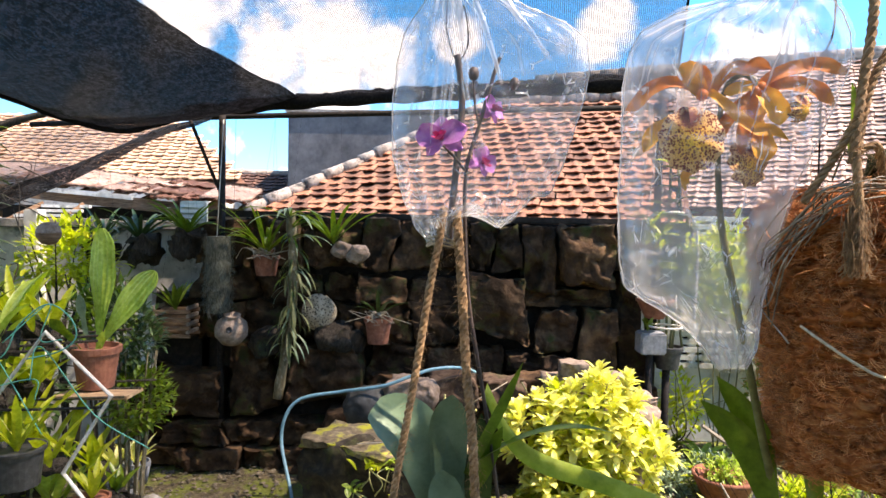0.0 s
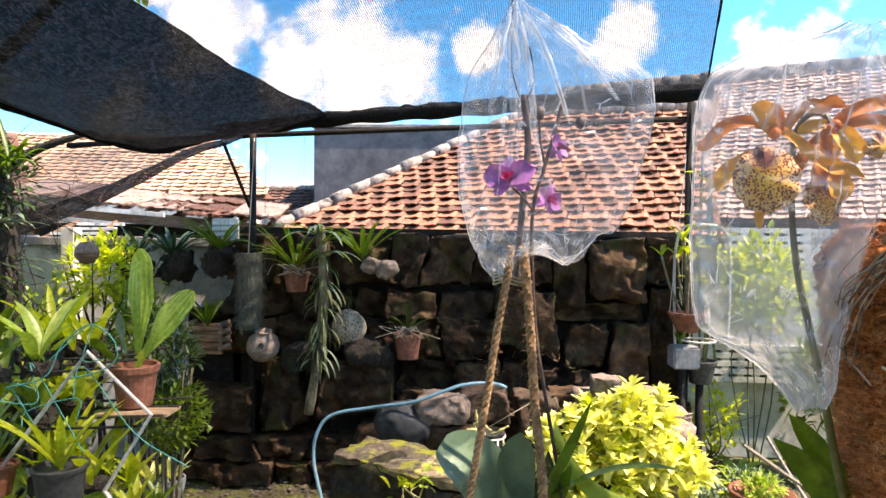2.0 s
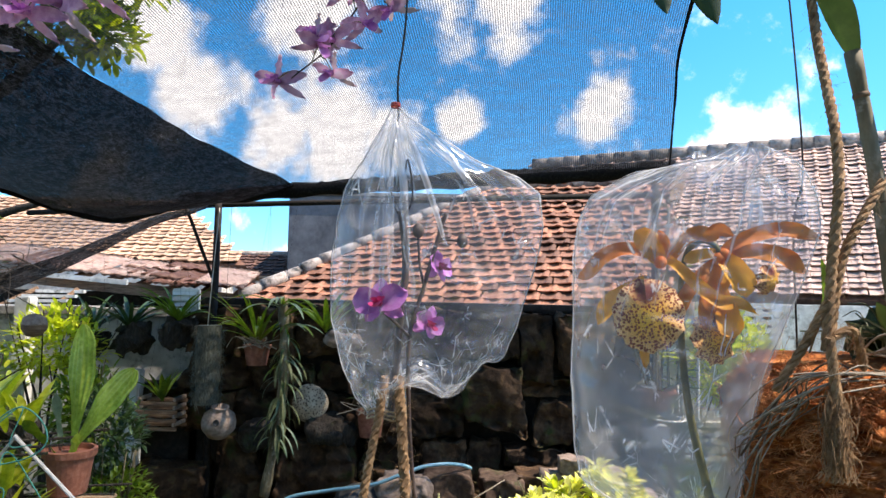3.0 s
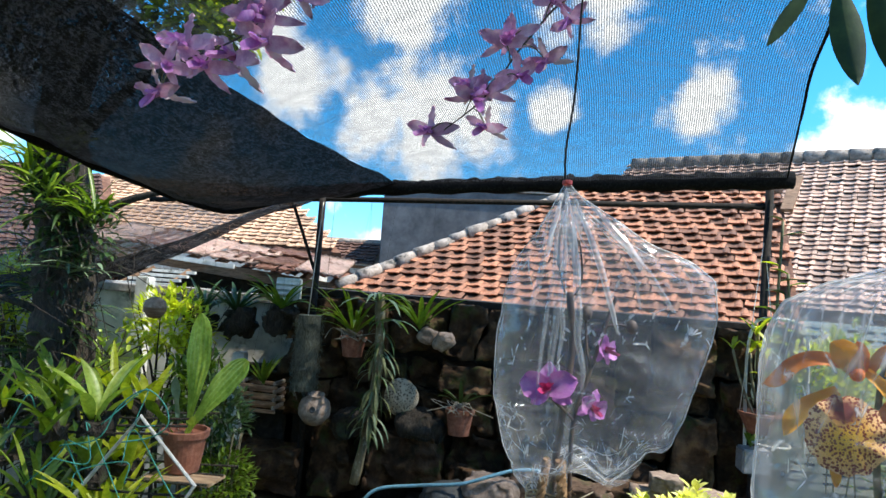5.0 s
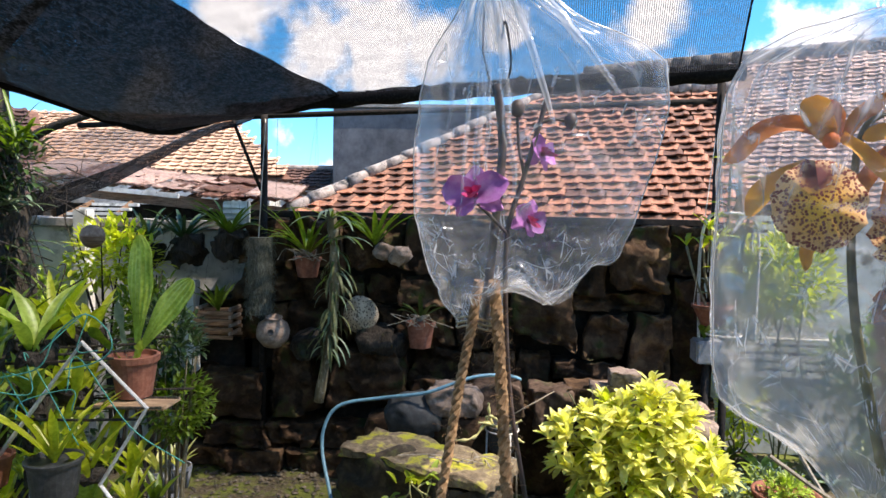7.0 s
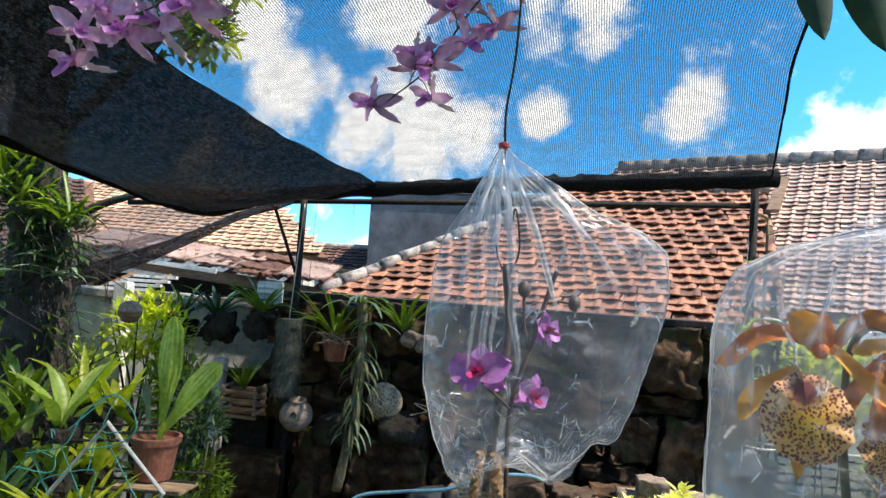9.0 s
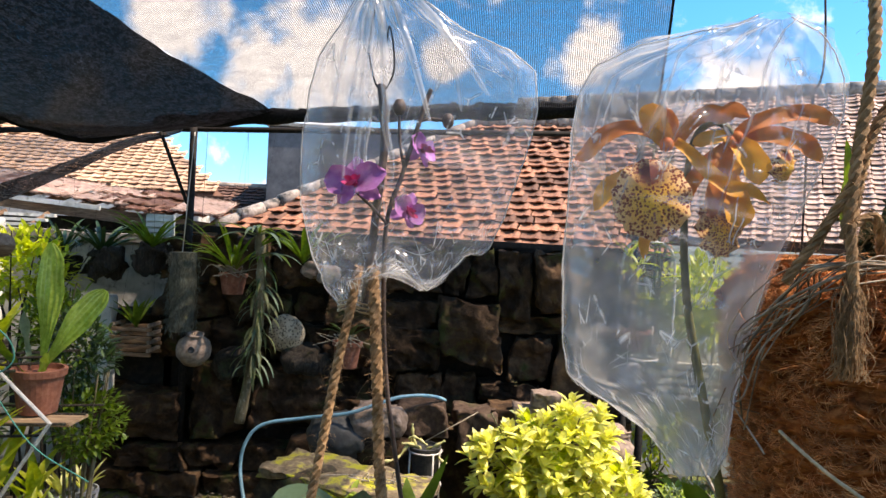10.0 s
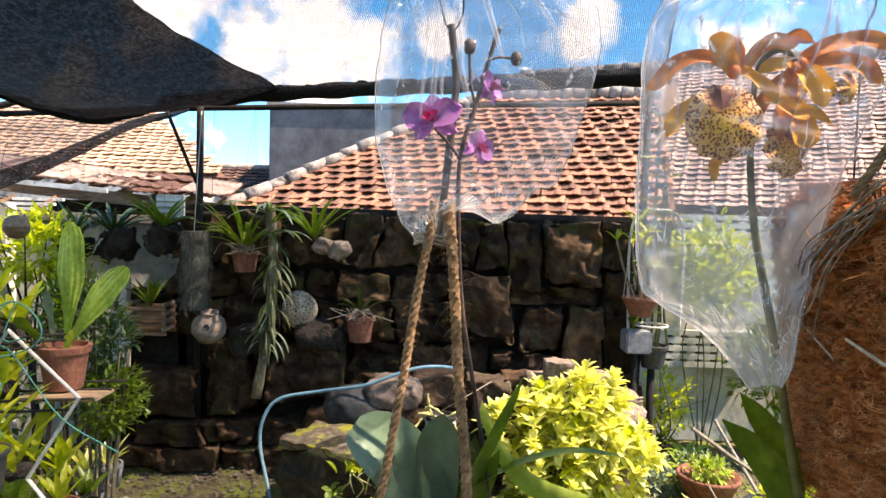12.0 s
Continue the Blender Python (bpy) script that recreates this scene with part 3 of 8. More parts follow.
def pantile():
    """One S-shaped clay tile: x across, y up the slope, z out; laid 0.178 by 0.128 m."""
    bm = mesh()
    prof = [(-0.089, 0.006), (-0.080, 0.001), (-0.045, -0.002), (-0.005, 0.0), (0.018, 0.004), (0.034, 0.017), (0.052, 0.023), (0.070, 0.017), (0.089, 0.004)]
    lower, upper, under_low = [], [], []
    for x, z in prof:
        roll = max(0.0, z / 0.023)
        lower.append(bm.verts.new((x - 0.014 * roll, 0.006 - 0.022 * roll, z + 0.024)))
        upper.append(bm.verts.new((x + 0.012 * roll, 0.16, z - 0.006)))
        under_low.append(bm.verts.new((x - 0.014 * roll, 0.016 - 0.022 * roll, z + 0.004)))
    for k in range(len(prof) - 1):
        bm.faces.new((lower[k], lower[k + 1], upper[k + 1], upper[k]))
        bm.faces.new((under_low[k], under_low[k + 1], lower[k + 1], lower[k]))
    me = bpy.data.meshes.new("tile")
    bm.to_mesh(me)
    bm.free()
    return me


TILE = pantile()
TILE.materials.append(M["tile"])
TW, TH = 0.178, 0.128


def roof_frame(origin, along, up):
    out = along.cross(up)
    return Matrix(((along.x, up.x, out.x, origin.x), (along.y, up.y, out.y, origin.y), (along.z, up.z, out.z, origin.z), (0, 0, 0, 1)))


def joined_tiles(m, cols, rows_n, keep, rnd, wide=0.178, high=0.128):
    """Tiles of a roof too far to pick apart, in one mesh, laid over the frame m."""
    verts, faces = [], []
    base = [v.co.copy() for v in TILE.vertices]
    polys = [tuple(p.vertices) for p in TILE.polygons]
    for r in range(rows_n):
        for c in range(cols):
            if not keep(c * wide, r * high):
                continue
            k = len(verts)
            sh = Matrix.Translation((c * wide + rnd.uniform(-0.008, 0.008), r * high + rnd.uniform(-0.01, 0.01), rnd.uniform(0, 0.014))) @ Matrix.Rotation(rnd.uniform(-0.05, 0.05), 4, "Z")
            sh = m @ sh
            sx, sy = wide / 0.178, high / 0.128
            verts += [sh @ Vector((v.x * sx, v.y * sy, v.z * sx)) for v in base]
            faces += [tuple(i + k for i in p) for p in polys]
    me = bpy.data.meshes.new("tiles")
    me.from_pydata(verts, [], faces)
    return me


house = thing("neighbour_house", EAVE - Vector((0, 0, 1.95)), "neighbour's low house with a hipped orange clay tile roof", "house")
HIP_FOOT, HIP_TOP, RIDGE_V = -3.85, -1.75, 2.7
bm = mesh()
deck = [EAVE + ALONG * u + UP * v - OUT * 0.03 for u, v in ((HIP_FOOT, 0), (0.35, 0), (0.35, RIDGE_V), (HIP_TOP, RIDGE_V))]
low = [p - OUT * 0.05 for p in deck]
a = [bm.verts.new(p) for p in deck]
b = [bm.verts.new(p) for p in low]
bm.faces.new(a)
bm.faces.new(b[::-1])
for i in range(4):
    bm.faces.new((a[i], b[i], b[(i + 1) % 4], a[(i + 1) % 4]))
# the hip end and the far slope, that close the roof
far_l = EAVE + ALONG * HIP_FOOT + INTO * 5.6
top = EAVE + ALONG * HIP_TOP + UP * RIDGE_V
hip_end = [bm.verts.new(p) for p in (deck[0], top - OUT * 0.03, far_l)]
bm.faces.new(hip_end)
part("roof", bm, "roof_deck", house)
bm = mesh()
beam(bm, EAVE + ALONG * HIP_FOOT - Vector((0, 0, 0.09)), EAVE + ALONG * 0.35 - Vector((0, 0, 0.09)), 0.03, 0.12)
part("fascia", bm, "metal_dark", house, "dark eaves board")
bm = mesh()
c = EAVE + ALONG * -1.75 + INTO * 0.5
box(bm, (c.x, c.y, 0.93), (3.9, 0.2, 1.86), Matrix((ALONG, INTO, Vector((0, 0, 1)))).transposed())
part("wall", bm, "dark_plaster", house)
for k in range(16):
    t = k / 15
    p = (EAVE + ALONG * HIP_FOOT).lerp(EAVE + ALONG * HIP_TOP + UP * RIDGE_V, t) + OUT * 0.03
    q = (EAVE + ALONG * HIP_FOOT).lerp(EAVE + ALONG * HIP_TOP + UP * RIDGE_V, min(1, t + 0.075) if k < 15 else t + 0.06) + OUT * 0.03
    j = Vector((rnd.uniform(-1, 1), rnd.uniform(-1, 1), rnd.uniform(-1, 1))) * 0.012
    bm = mesh()
    w = rnd.uniform(0.75, 1.15)
    tube(bm, [p + j, p.lerp(q, 0.5) + j * 0.4, q + j], [0.07 * w, 0.062 * w, 0.052 * w], 8)
    part("hip_tile", bm, "ridge", house, smooth=True)
for k in range(15):
    p = EAVE + ALONG * (HIP_TOP + k * 0.14) + UP * RIDGE_V + OUT * 0.04
    bm = mesh()
    tube(bm, [p, p + ALONG * 0.15], [0.085, 0.075], 8)
    part("ridge_tile", bm, "ridge", house, smooth=True)

# ---- second roof beyond, paler ----
B_EAVE = Vector((1.735, 6.86, 2.1))
B_AL = Vector((0.894, -0.447, 0)).normalized()
B_IN = Vector((-B_AL.y, B_AL.x, 0))
B_UP = (B_IN * math.cos(radians(40)) + Vector((0, 0, 1)) * math.sin(radians(40)))
B_M = roof_frame(B_EAVE, B_AL, B_UP)
house_b = thing("neighbour_house", (3.5, 7.5, 0), "neighbour's house with a pale pink weathered clay tile roof", "house")
bm = mesh()
for u0, u1, v0, v1, off in ((-1.65, 7.7, 0, 2.9, -0.04),):
    q = [bm.verts.new(B_M @ Vector((u, v, off))) for u, v in ((u0, v0), (u1, v0), (u1, v1), (u0, v1))]
    w = [bm.verts.new(B_M @ Vector((u, v, off - 0.06))) for u, v in ((u0, v0), (u1, v0), (u1, v1), (u0, v1))]
    bm.faces.new(q)
    bm.faces.new(w[::-1])
    for i in range(4):
        bm.faces.new((q[i], w[i], w[(i + 1) % 4], q[(i + 1) % 4]))
part("roof", bm, "roof_deck", house_b)
me = joined_tiles(B_M @ Matrix.Translation((-1.65, 0, 0)), 66, 34, lambda u, v: True, random.Random(5), 0.142, 0.086)
me.materials.append(M["tile_pale"])
ob = new("tiles", me)
under(ob, house_b)
tagged(ob, "pale weathered clay roof tiles", kind="stuff")
for k in range(39):
    p = B_M @ Vector((k * 0.24 - 1.65, 2.9, 0.02))
    bm = mesh()
    tube(bm, [p, p + B_AL * 0.25], [0.1, 0.088], 8)
    part("ridge_tile", bm, "ridge", house_b, smooth=True)
bm = mesh()
beam(bm, EAVE + ALONG * 0.36 + UP * 2.1 + OUT * 0.03, EAVE + ALONG * 0.52 + UP * 2.95 + OUT * 0.05, 0.12, 0.04, 0.005)
part("barge_board", bm, "wood", house, "weathered brown barge board")
bm = mesh()
c = B_EAVE + B_AL * 3.5 + B_IN * 0.5
box(bm, (c.x, c.y, 1.05), (6.8, 0.2, 2.1), Matrix((B_AL, B_IN, Vector((0, 0, 1)))).transposed())
part("wall", bm, "white_wall", house_b)

# ---- tall grey building far behind ----
grey = thing("apartment_building", (-0.2, 12.5, 0), "tall plain dark grey rendered building behind the roofs", "building")
bm = mesh()
box(bm, (-0.2, 12.5, 1.81), (4.8, 4.0, 3.62), bevel=0.02)
part("wall", bm, "dark_plaster", grey)
bm = mesh()
box(bm, (-0.2, 12.5, 3.645), (4.88, 4.08, 0.05))
part("parapet", bm, "concrete", grey)

# ---- lean-to roofs on the other side ----
shed = thing("lean_to_shed", (-4.2, 7.2, 0), "lean-to shed with faded pink sheet roofing and wooden rafters", "shed")
SH = [Vector((-5.0, 6.6, 2.26)), Vector((-1.95, 6.6, 2.0)), Vector((-2.35, 8.6, 2.23)), Vector((-5.7, 8.6, 2.56))]
M["sheet_rust"] = surface("sheet_rust", (0.13, 0.05, 0.03), (0.3, 0.14, 0.09), (0.5, 0.3, 0.22), scale=9, big=1.6, rough=0.7, bump=0.1, vary=0.3, patch=(0.5, 0.36, 0.29), patch_at=0.58, patch_scale=3)
for k in range(6):
    bm = mesh()
    t0, t1 = k / 6, (k + 1.06) / 6
    a, b = SH[0].lerp(SH[1], t0), SH[0].lerp(SH[1], min(1, t1))
    c, d = SH[3].lerp(SH[2], min(1, t1)), SH[3].lerp(SH[2], t0)
    lift = Vector((0, -0.22 * rnd.random(), 0.02 * (k % 2) + 0.05 * rnd.random()))
    n = 14
    rows = []
    for j in range(5):
        v = j / 4
        rows.append([a.lerp(b, i / n).lerp(d.lerp(c, i / n), v) + lift + Vector((0, 0, 0.012 * math.sin(i * math.pi))) + Vector((0, 0, 0.009 * (1 if i % 2 else -1))) for i in range(n + 1)])
    grid_sheet(bm, rows)
    bmesh.ops.solidify(bm, geom=bm.faces[:], thickness=0.006)
    part("roof_sheet", bm, "sheet_pink" if k % 3 != 1 else "sheet_rust", shed)
for k, (t0, t1, v0, v1, up) in enumerate(((0.30, 0.62, -0.03, 0.30, 0.055), (0.55, 0.86, 0.12, 0.55, 0.05), (0.36, 0.70, 0.42, 0.8, 0.06), (0.74, 1.0, -0.02, 0.34, 0.045), (0.1, 0.4, 0.3, 0.7, 0.06), (0.62, 0.98, 0.6, 1.0, 0.06))):
    bm = mesh()
    rows = []
    for j in range(4):
        v = v0 + (v1 - v0) * j / 3
        rows.append([SH[0].lerp(SH[1], t0 + (t1 - t0) * i / 14 + 0.02 * v).lerp(SH[3].lerp(SH[2], t0 + (t1 - t0) * i / 14), v) + Vector((0, 0, up + 0.009 * (1 if i % 2 else -1) + 0.025 * noise.noise(Vector((i * 0.3, j, k * 5))))) for i in range(15)])
    grid_sheet(bm, rows)
    bmesh.ops.solidify(bm, geom=bm.faces[:], thickness=0.008)
    part("roof_sheet", bm, "sheet_rust" if k % 2 else "sheet_pink", shed, "loose overlapping patch of rusty sheet")
bm = mesh()
beam(bm, SH[0].lerp(SH[1], 0.28) + Vector((0, -0.16, -0.02)), SH[0].lerp(SH[1], 0.62) + Vector((0, -0.16, -0.01)), 0.03, 0.05, 0.006)
part("drip_edge", bm, "white_wall", shed, "pale peeling drip edge")
bm = mesh()
beam(bm, SH[0] - Vector((0, 0.02, 0.07)), SH[1] - Vector((0, 0.02, 0.07)), 0.05, 0.12, 0.005)
part("fascia", bm, "wood", shed, "weathered brown eaves beam")
for k in range(9):
    bm = mesh()
    t = (k + 0.5) / 9
    a, b = SH[0].lerp(SH[1], t), SH[3].lerp(SH[2], t)
    beam(bm, a - Vector((0, 0, 0.07)), b - Vector((0, 0, 0.07)), 0.05, 0.07)
    part("rafter", bm, "wood", shed)
for k in range(5):
    bm = mesh()
    v = k / 4
    beam(bm, Vector((-4.0, 6.42, 1.99)).lerp(Vector((-4.4, 6.2, 1.79)), v), Vector((-3.52, 6.42, 1.99)).lerp(Vector((-3.72, 6.2, 1.81)), v), 0.05, 0.03, 0.003)
    part("louvre", bm, "white_wall", shed, "pale sunlit louvre slat")
for a, b in (((-4.0, 6.44, 2.02), (-4.42, 6.2, 1.74)), ((-3.6, 6.44, 2.02), (-3.82, 6.2, 1.74))):
    bm = mesh()
    beam(bm, a, b, 0.04, 0.04)
    part("louvre_rail", bm, "wood", shed)
# near-black wall close behind the eaves, put there for the shed's shaded inside
bm = mesh()
box(bm, (-3.6, 7.0, 1.0), (3.6, 0.12, 2.0))
part("shade_backing", bm, "mortar", shed)
for x in (-4.7, -2.4):
    bm = mesh()
    box(bm, (x, 6.75, 0.97), (0.09, 0.09, 1.94), bevel=0.006)
    part("post", bm, "wood", shed)

far = thing("far_house", (-4.5, 10, 0), "far house with a sunlit orange clay tile roof", "house")
F_AL = Vector((1, 0.12, 0)).normalized()
F_IN = Vector((-F_AL.y, F_AL.x, 0))
F_UP = F_IN * math.cos(radians(30)) + Vector((0, 0, math.sin(radians(30))))
F_M = roof_frame(Vector((-8.2, 9.2, 2.45)), F_AL, F_UP)
bm = mesh()
q = [bm.verts.new(F_M @ Vector((u, v, -0.03))) for u, v in ((0, 0), (5.2, 0), (3.6, 2.3), (0, 2.3))]
w = [bm.verts.new(F_M @ Vector((u, v, -0.12))) for u, v in ((0, 0), (5.2, 0), (3.6, 2.3), (0, 2.3))]
bm.faces.new(q)
bm.faces.new(w[::-1])
for i in range(4):
    bm.faces.new((q[i], w[i], w[(i + 1) % 4], q[(i + 1) % 4]))
part("roof", bm, "roof_deck", far)
me = joined_tiles(F_M, 29, 18, lambda u, v: u < 5.2 - v * 0.7, random.Random(8))
me.materials.append(M["tile_far"])
ob = new("tiles", me)
under(ob, far)
tagged(ob, "sunlit orange clay roof tiles", kind="stuff")
bm = mesh()
box(bm, (-5.8, 10.3, 1.2), (4.6, 1.6, 2.4))
part("wall", bm, "white_wall", far)

# ---- low white wall beside the stone wall ----
bm = mesh()
box(bm, (-3.3, 5.42, 0.90), (2.86, 0.14, 1.80), bevel=0.01)
wall_west = tagged(part("wall_west", bm, "white_wall"), "low stained white-painted concrete garden wall", "wall", kind="structure")
bm = mesh()
for k in range(9):
    x = -4.7 + 0.316 * k
    box(bm, (x + 0.158, 5.40, 1.835 + 0.006 * (k % 3)), (0.308, 0.2, 0.07), bevel=0.008)
part("coping", bm, "concrete", wall_west, "pale cracked coping")
for x, z1, w in ((-2.29, 1.42, 0.10), (-3.32, 1.95, 0.12)):
    bm = mesh()
    box(bm, (x, 5.02 if w < 0.11 else 5.25, z1 / 2), (w, w, z1), bevel=0.01)
    tagged(part("concrete_post", bm, "white_wall"), "white-painted weathered concrete post by the wall", "post", "concrete posts")
vent = thing("vent_box", (-1.93, 5.06, 1.80), "pale greenish slatted plastic box hung on the wall's end", "box")
M["pale_plastic"] = surface("pale_plastic", (0.42, 0.45, 0.40), (0.6, 0.63, 0.57), (0.72, 0.74, 0.69), scale=14, rough=0.6, bump=0.1, vary=0)
bm = mesh()
box(bm, (-1.94, 5.04, 1.915), (0.2, 0.06, 0.25), bevel=0.008)
part("body", bm, "pale_plastic", vent)
for k in range(5):
    bm = mesh()
    box(bm, (-1.94, 5.004, 1.83 + 0.042 * k), (0.18, 0.016, 0.028), Euler((-0.5, 0, 0)).to_matrix(), bevel=0.002)
    part("slat", bm, "pale_plastic", vent)
bm = mesh()
box(bm, (4.3, 5.86, 1.01), (5.3, 0.12, 2.02), bevel=0.01)
wall_east = tagged(part("wall_east", bm, "white_wall"), "whitewashed garden wall of vent blocks, stained with mildew", "wall", kind="structure")
# dark sheets on the wall paint the shade inside the vent slots
bm = mesh()
for z in (0.84, 1.86):
    box(bm, (2.48, 5.796, z), (0.86, 0.004, 0.3))
part("slot_shade", bm, "mortar", wall_east, "dark sheet behind the vent slots for the shade in them")
bm = mesh()
for z0 in (0.7, 1.72):
    for k in range(5):
        z = z0 + 0.07 * k
        box(bm, (2.48, 5.765, z), (0.86, 0.05, 0.045))
        for j in range(7):
            if k < 4:
                box(bm, (2.08 + 0.133 * j, 5.766, z + 0.035), (0.062, 0.046, 0.026))
part("vent_blocks", bm, "white_wall", wall_east, "white vent blocks with rows of dark slots")

# ---- unseen wall added behind, that keeps sky light off the yard ----
bm = mesh()
box(bm, (0.0, -3.1, 2.1), (12.0, 0.25, 4.2), bevel=0.01)
tagged(part("unseen_blocker", bm, "dark_plaster"), "plain dark wall added out of view to block sky light", "wall", kind="structure")

# ---- pipe frame and shade net ----
rig = thing("pipe_frame", (-1.7, 5.0, 0), "black iron pipe frame that carries the shade net", "frame")
for name, pts, r in [
    ("bar", [(-3.2, 5.02, 2.60), (-1.7, 5.02, 2.69), (1.66, 5.0, 2.83)], 0.022),
    ("bar", [(-1.95, 4.92, 2.72), (0.0, 4.9, 2.86), (1.72, 4.88, 2.99)], 0.03),
    ("post", [(-1.71, 5.0, 0.0), (-1.71, 5.0, 2.7)], 0.027),
    ("post", [(1.62, 5.0, 0.0), (1.62, 4.98, 2.95)], 0.028),
    ("brace", [(-1.96, 4.98, 2.68), (-1.73, 4.99, 2.13)], 0.013),
]:
    bm = mesh()
    tube(bm, pts, r, 10)
    part(name, bm, "metal_dark", rig, smooth=True)


nets = thing("shade_net", (0, 4.9, 2.9), "black knitted shade net stretched overhead, sagging and doubled on one side", "shade net")


def net_sheet(name, curves, material, label, sag=0.0, n=26, flutter=0.006):
    """A cloth between edge curves, each a list of points; uv in metres along the first and across."""
    lines = [spline(c, 6) for c in curves]
    count = min(len(c) for c in lines)
    bm = mesh()
    rows = []
    for k in range(count):
        cross = spline([c[k] for c in lines], max(2, n // max(1, len(lines) - 1)))
        rows.append(cross)
    m = len(rows[0])
    for k, row in enumerate(rows):
        for i, p in enumerate(row):
            t = i / (m - 1)
            p.z -= sag * math.sin(math.pi * t) - flutter * noise.noise(Vector((p.x * 4, p.y * 4, 1)))
    grid_sheet(bm, rows, uv=lambda a, b: (a * 3.2 / m, b * 8.0 / count))
    return part(name, bm, material, nets, label)


# the right-hand edge of the canopy, its middle, and the fold where it doubles
EDGE_R = [(1.70, 4.9, 3.0), (1.27, 3.5, 3.08), (1.03, 2.7, 3.10), (0.84, 1.7, 3.16), (0.7, 0.3, 3.25), (0.6, -3.0, 3.3)]
MID = [(0.0, 4.92, 2.885), (-0.1, 3.3, 3.02), (-0.15, 2.6, 3.08), (-0.2, 1.5, 3.15), (-0.2, -0.4, 3.2), (-0.2, -3.0, 3.2)]
FOLD = [(-1.05, 4.95, 2.82), (-1.37, 3.9, 2.90), (-1.46, 2.95, 2.94), (-1.50, 2.0, 2.98), (-1.4, 0.4, 3.05), (-1.3, -3.0, 3.05)]
FOLD_END = FOLD[:4] + [(-1.48, 1.6, 3.0), (-1.45, 1.25, 3.02)]
LOW = [(-1.95, 4.95, 2.68), (-2.20, 4.37, 2.49), (-2.56, 3.7, 2.60), (-2.60, 2.9, 2.69), (-2.62, 2.6, 2.72), (-2.60, 2.3, 2.74)]
BELLY = [(-1.5, 4.93, 2.70), (-1.85, 4.15, 2.60), (-2.05, 3.3, 2.66), (-2.10, 2.5, 2.74), (-2.12, 2.1, 2.77), (-2.10, 1.75, 2.79)]
net_sheet("canopy", [EDGE_R, MID, FOLD], "net", "taut black knitted shade net stretched overhead on pipes")
net_sheet("fold", [FOLD_END, BELLY, LOW], "net_dark", "sagging doubled black shade net, dark and dusty", flutter=0.03)
bm = mesh()
curve = spline([(-1.95, 4.9, 2.70), (-1.0, 4.88, 2.80), (0.0, 4.86, 2.875), (0.9, 4.85, 2.94), (1.72, 4.84, 3.0)], 12)
tube(bm, curve, [0.05 + 0.016 * k / len(curve) + 0.008 * math.sin(k * 1.3) for k in range(len(curve))], 8)
part("hem", bm, "net_edge", nets, "rolled black hem lashed along the pipe", smooth=True)
hem_line = spline([(-1.5, 4.89, 2.80), (-0.5, 4.87, 2.89), (0.4, 4.86, 2.965), (1.6, 4.85, 3.05)], 5)
for k, p in enumerate(hem_line[1:]):
    bm = mesh()
    bmesh.ops.create_uvsphere(bm, u_segments=12, v_segments=7, radius=1.0, matrix=Matrix.Translation(p - Vector((0, 0, 0.03))) @ Matrix.Diagonal((0.055 + 0.012 * math.sin(k * 2.1), 0.03, 0.042 + 0.008 * math.sin(k * 1.7), 1)))
    part("bunch", bm, "net_edge", nets, smooth=True)
bm = mesh()
curve = spline(EDGE_R[:5], 8)
tube(bm, curve, [0.006 + 0.003 * noise.noise(p * 5) for p in curve], 6)
part("hem", bm, "net_edge", nets, "bound black side hem", smooth=True)
bm = mesh()
curve = spline(LOW[:5], 8)
tube(bm, curve, [0.02 + 0.014 * noise.noise(p * 5) for p in curve], 6)
part("hem", bm, "net_edge", nets, "bunched hem of the sagging net", smooth=True)
bm = mesh()
curve = spline([(-1.78, 5.0, 2.66), (-2.2, 5.0, 2.56), (-2.7, 4.9, 2.30), (-3.4, 4.8, 2.04), (-4.4, 4.7, 1.82)], 8)
rows = [[p + Vector((0, -0.012 * i, 0.03 - (0.008 + 0.03 * k / len(curve)) * i + 0.01 * noise.noise(p * 6))) for i in range(7)] for k, p in enumerate(curve)]
grid_sheet(bm, rows, uv=lambda a, b: (a * 0.06, b * 0.08))
part("strip", bm, "net_strip", nets, "dusty strip slung sideways, widening towards its end")
net_sheet("veil", [[(-1.9, 4.97, 2.63), (-2.4, 4.95, 2.60), (-2.9, 4.9, 2.56), (-3.6, 4.82, 2.50), (-4.3, 4.72, 2.52), (-4.9, 4.6, 2.5)], [(-1.86, 4.98, 2.62), (-2.3, 4.97, 2.50), (-2.8, 4.88, 2.26), (-3.5, 4.8, 2.03), (-4.3, 4.72, 1.9), (-4.9, 4.6, 1.8)]], "net_veil", "thin grey see-through netting between the strip and the canopy")

# ---- old house and hedge that close the far corner ----
old = thing("old_house", (-8.5, 7.5, 0), "old house with a dark mottled red clay tile roof", "house")
M["tile_old"] = surface("tile_old", (0.04, 0.025, 0.02), (0.12, 0.06, 0.045), (0.25, 0.14, 0.1), scale=18, big=1.0, rough=0.9, bump=0.3, vary=0.4, per="island", patch=(0.34, 0.33, 0.31), patch_at=0.6, patch_scale=2.5)
low = thing("low_house", (-3.2, 12, 0), "low house with a dark brown clay tile roof between taller roofs", "house")
L_M = roof_frame(Vector((-4.35, 11.0, 2.28)), Vector((1, 0.05, 0)).normalized(), Vector((-0.05 * math.cos(radians(28)), math.cos(radians(28)), math.sin(radians(28)))).normalized())
me = joined_tiles(L_M, 9, 7, lambda u, v: True, random.Random(31))
me.materials.append(M["tile_old"])
ob = new("tiles", me)
under(ob, low)
tagged(ob, "dark brown clay roof tiles", kind="stuff")
bm = mesh()
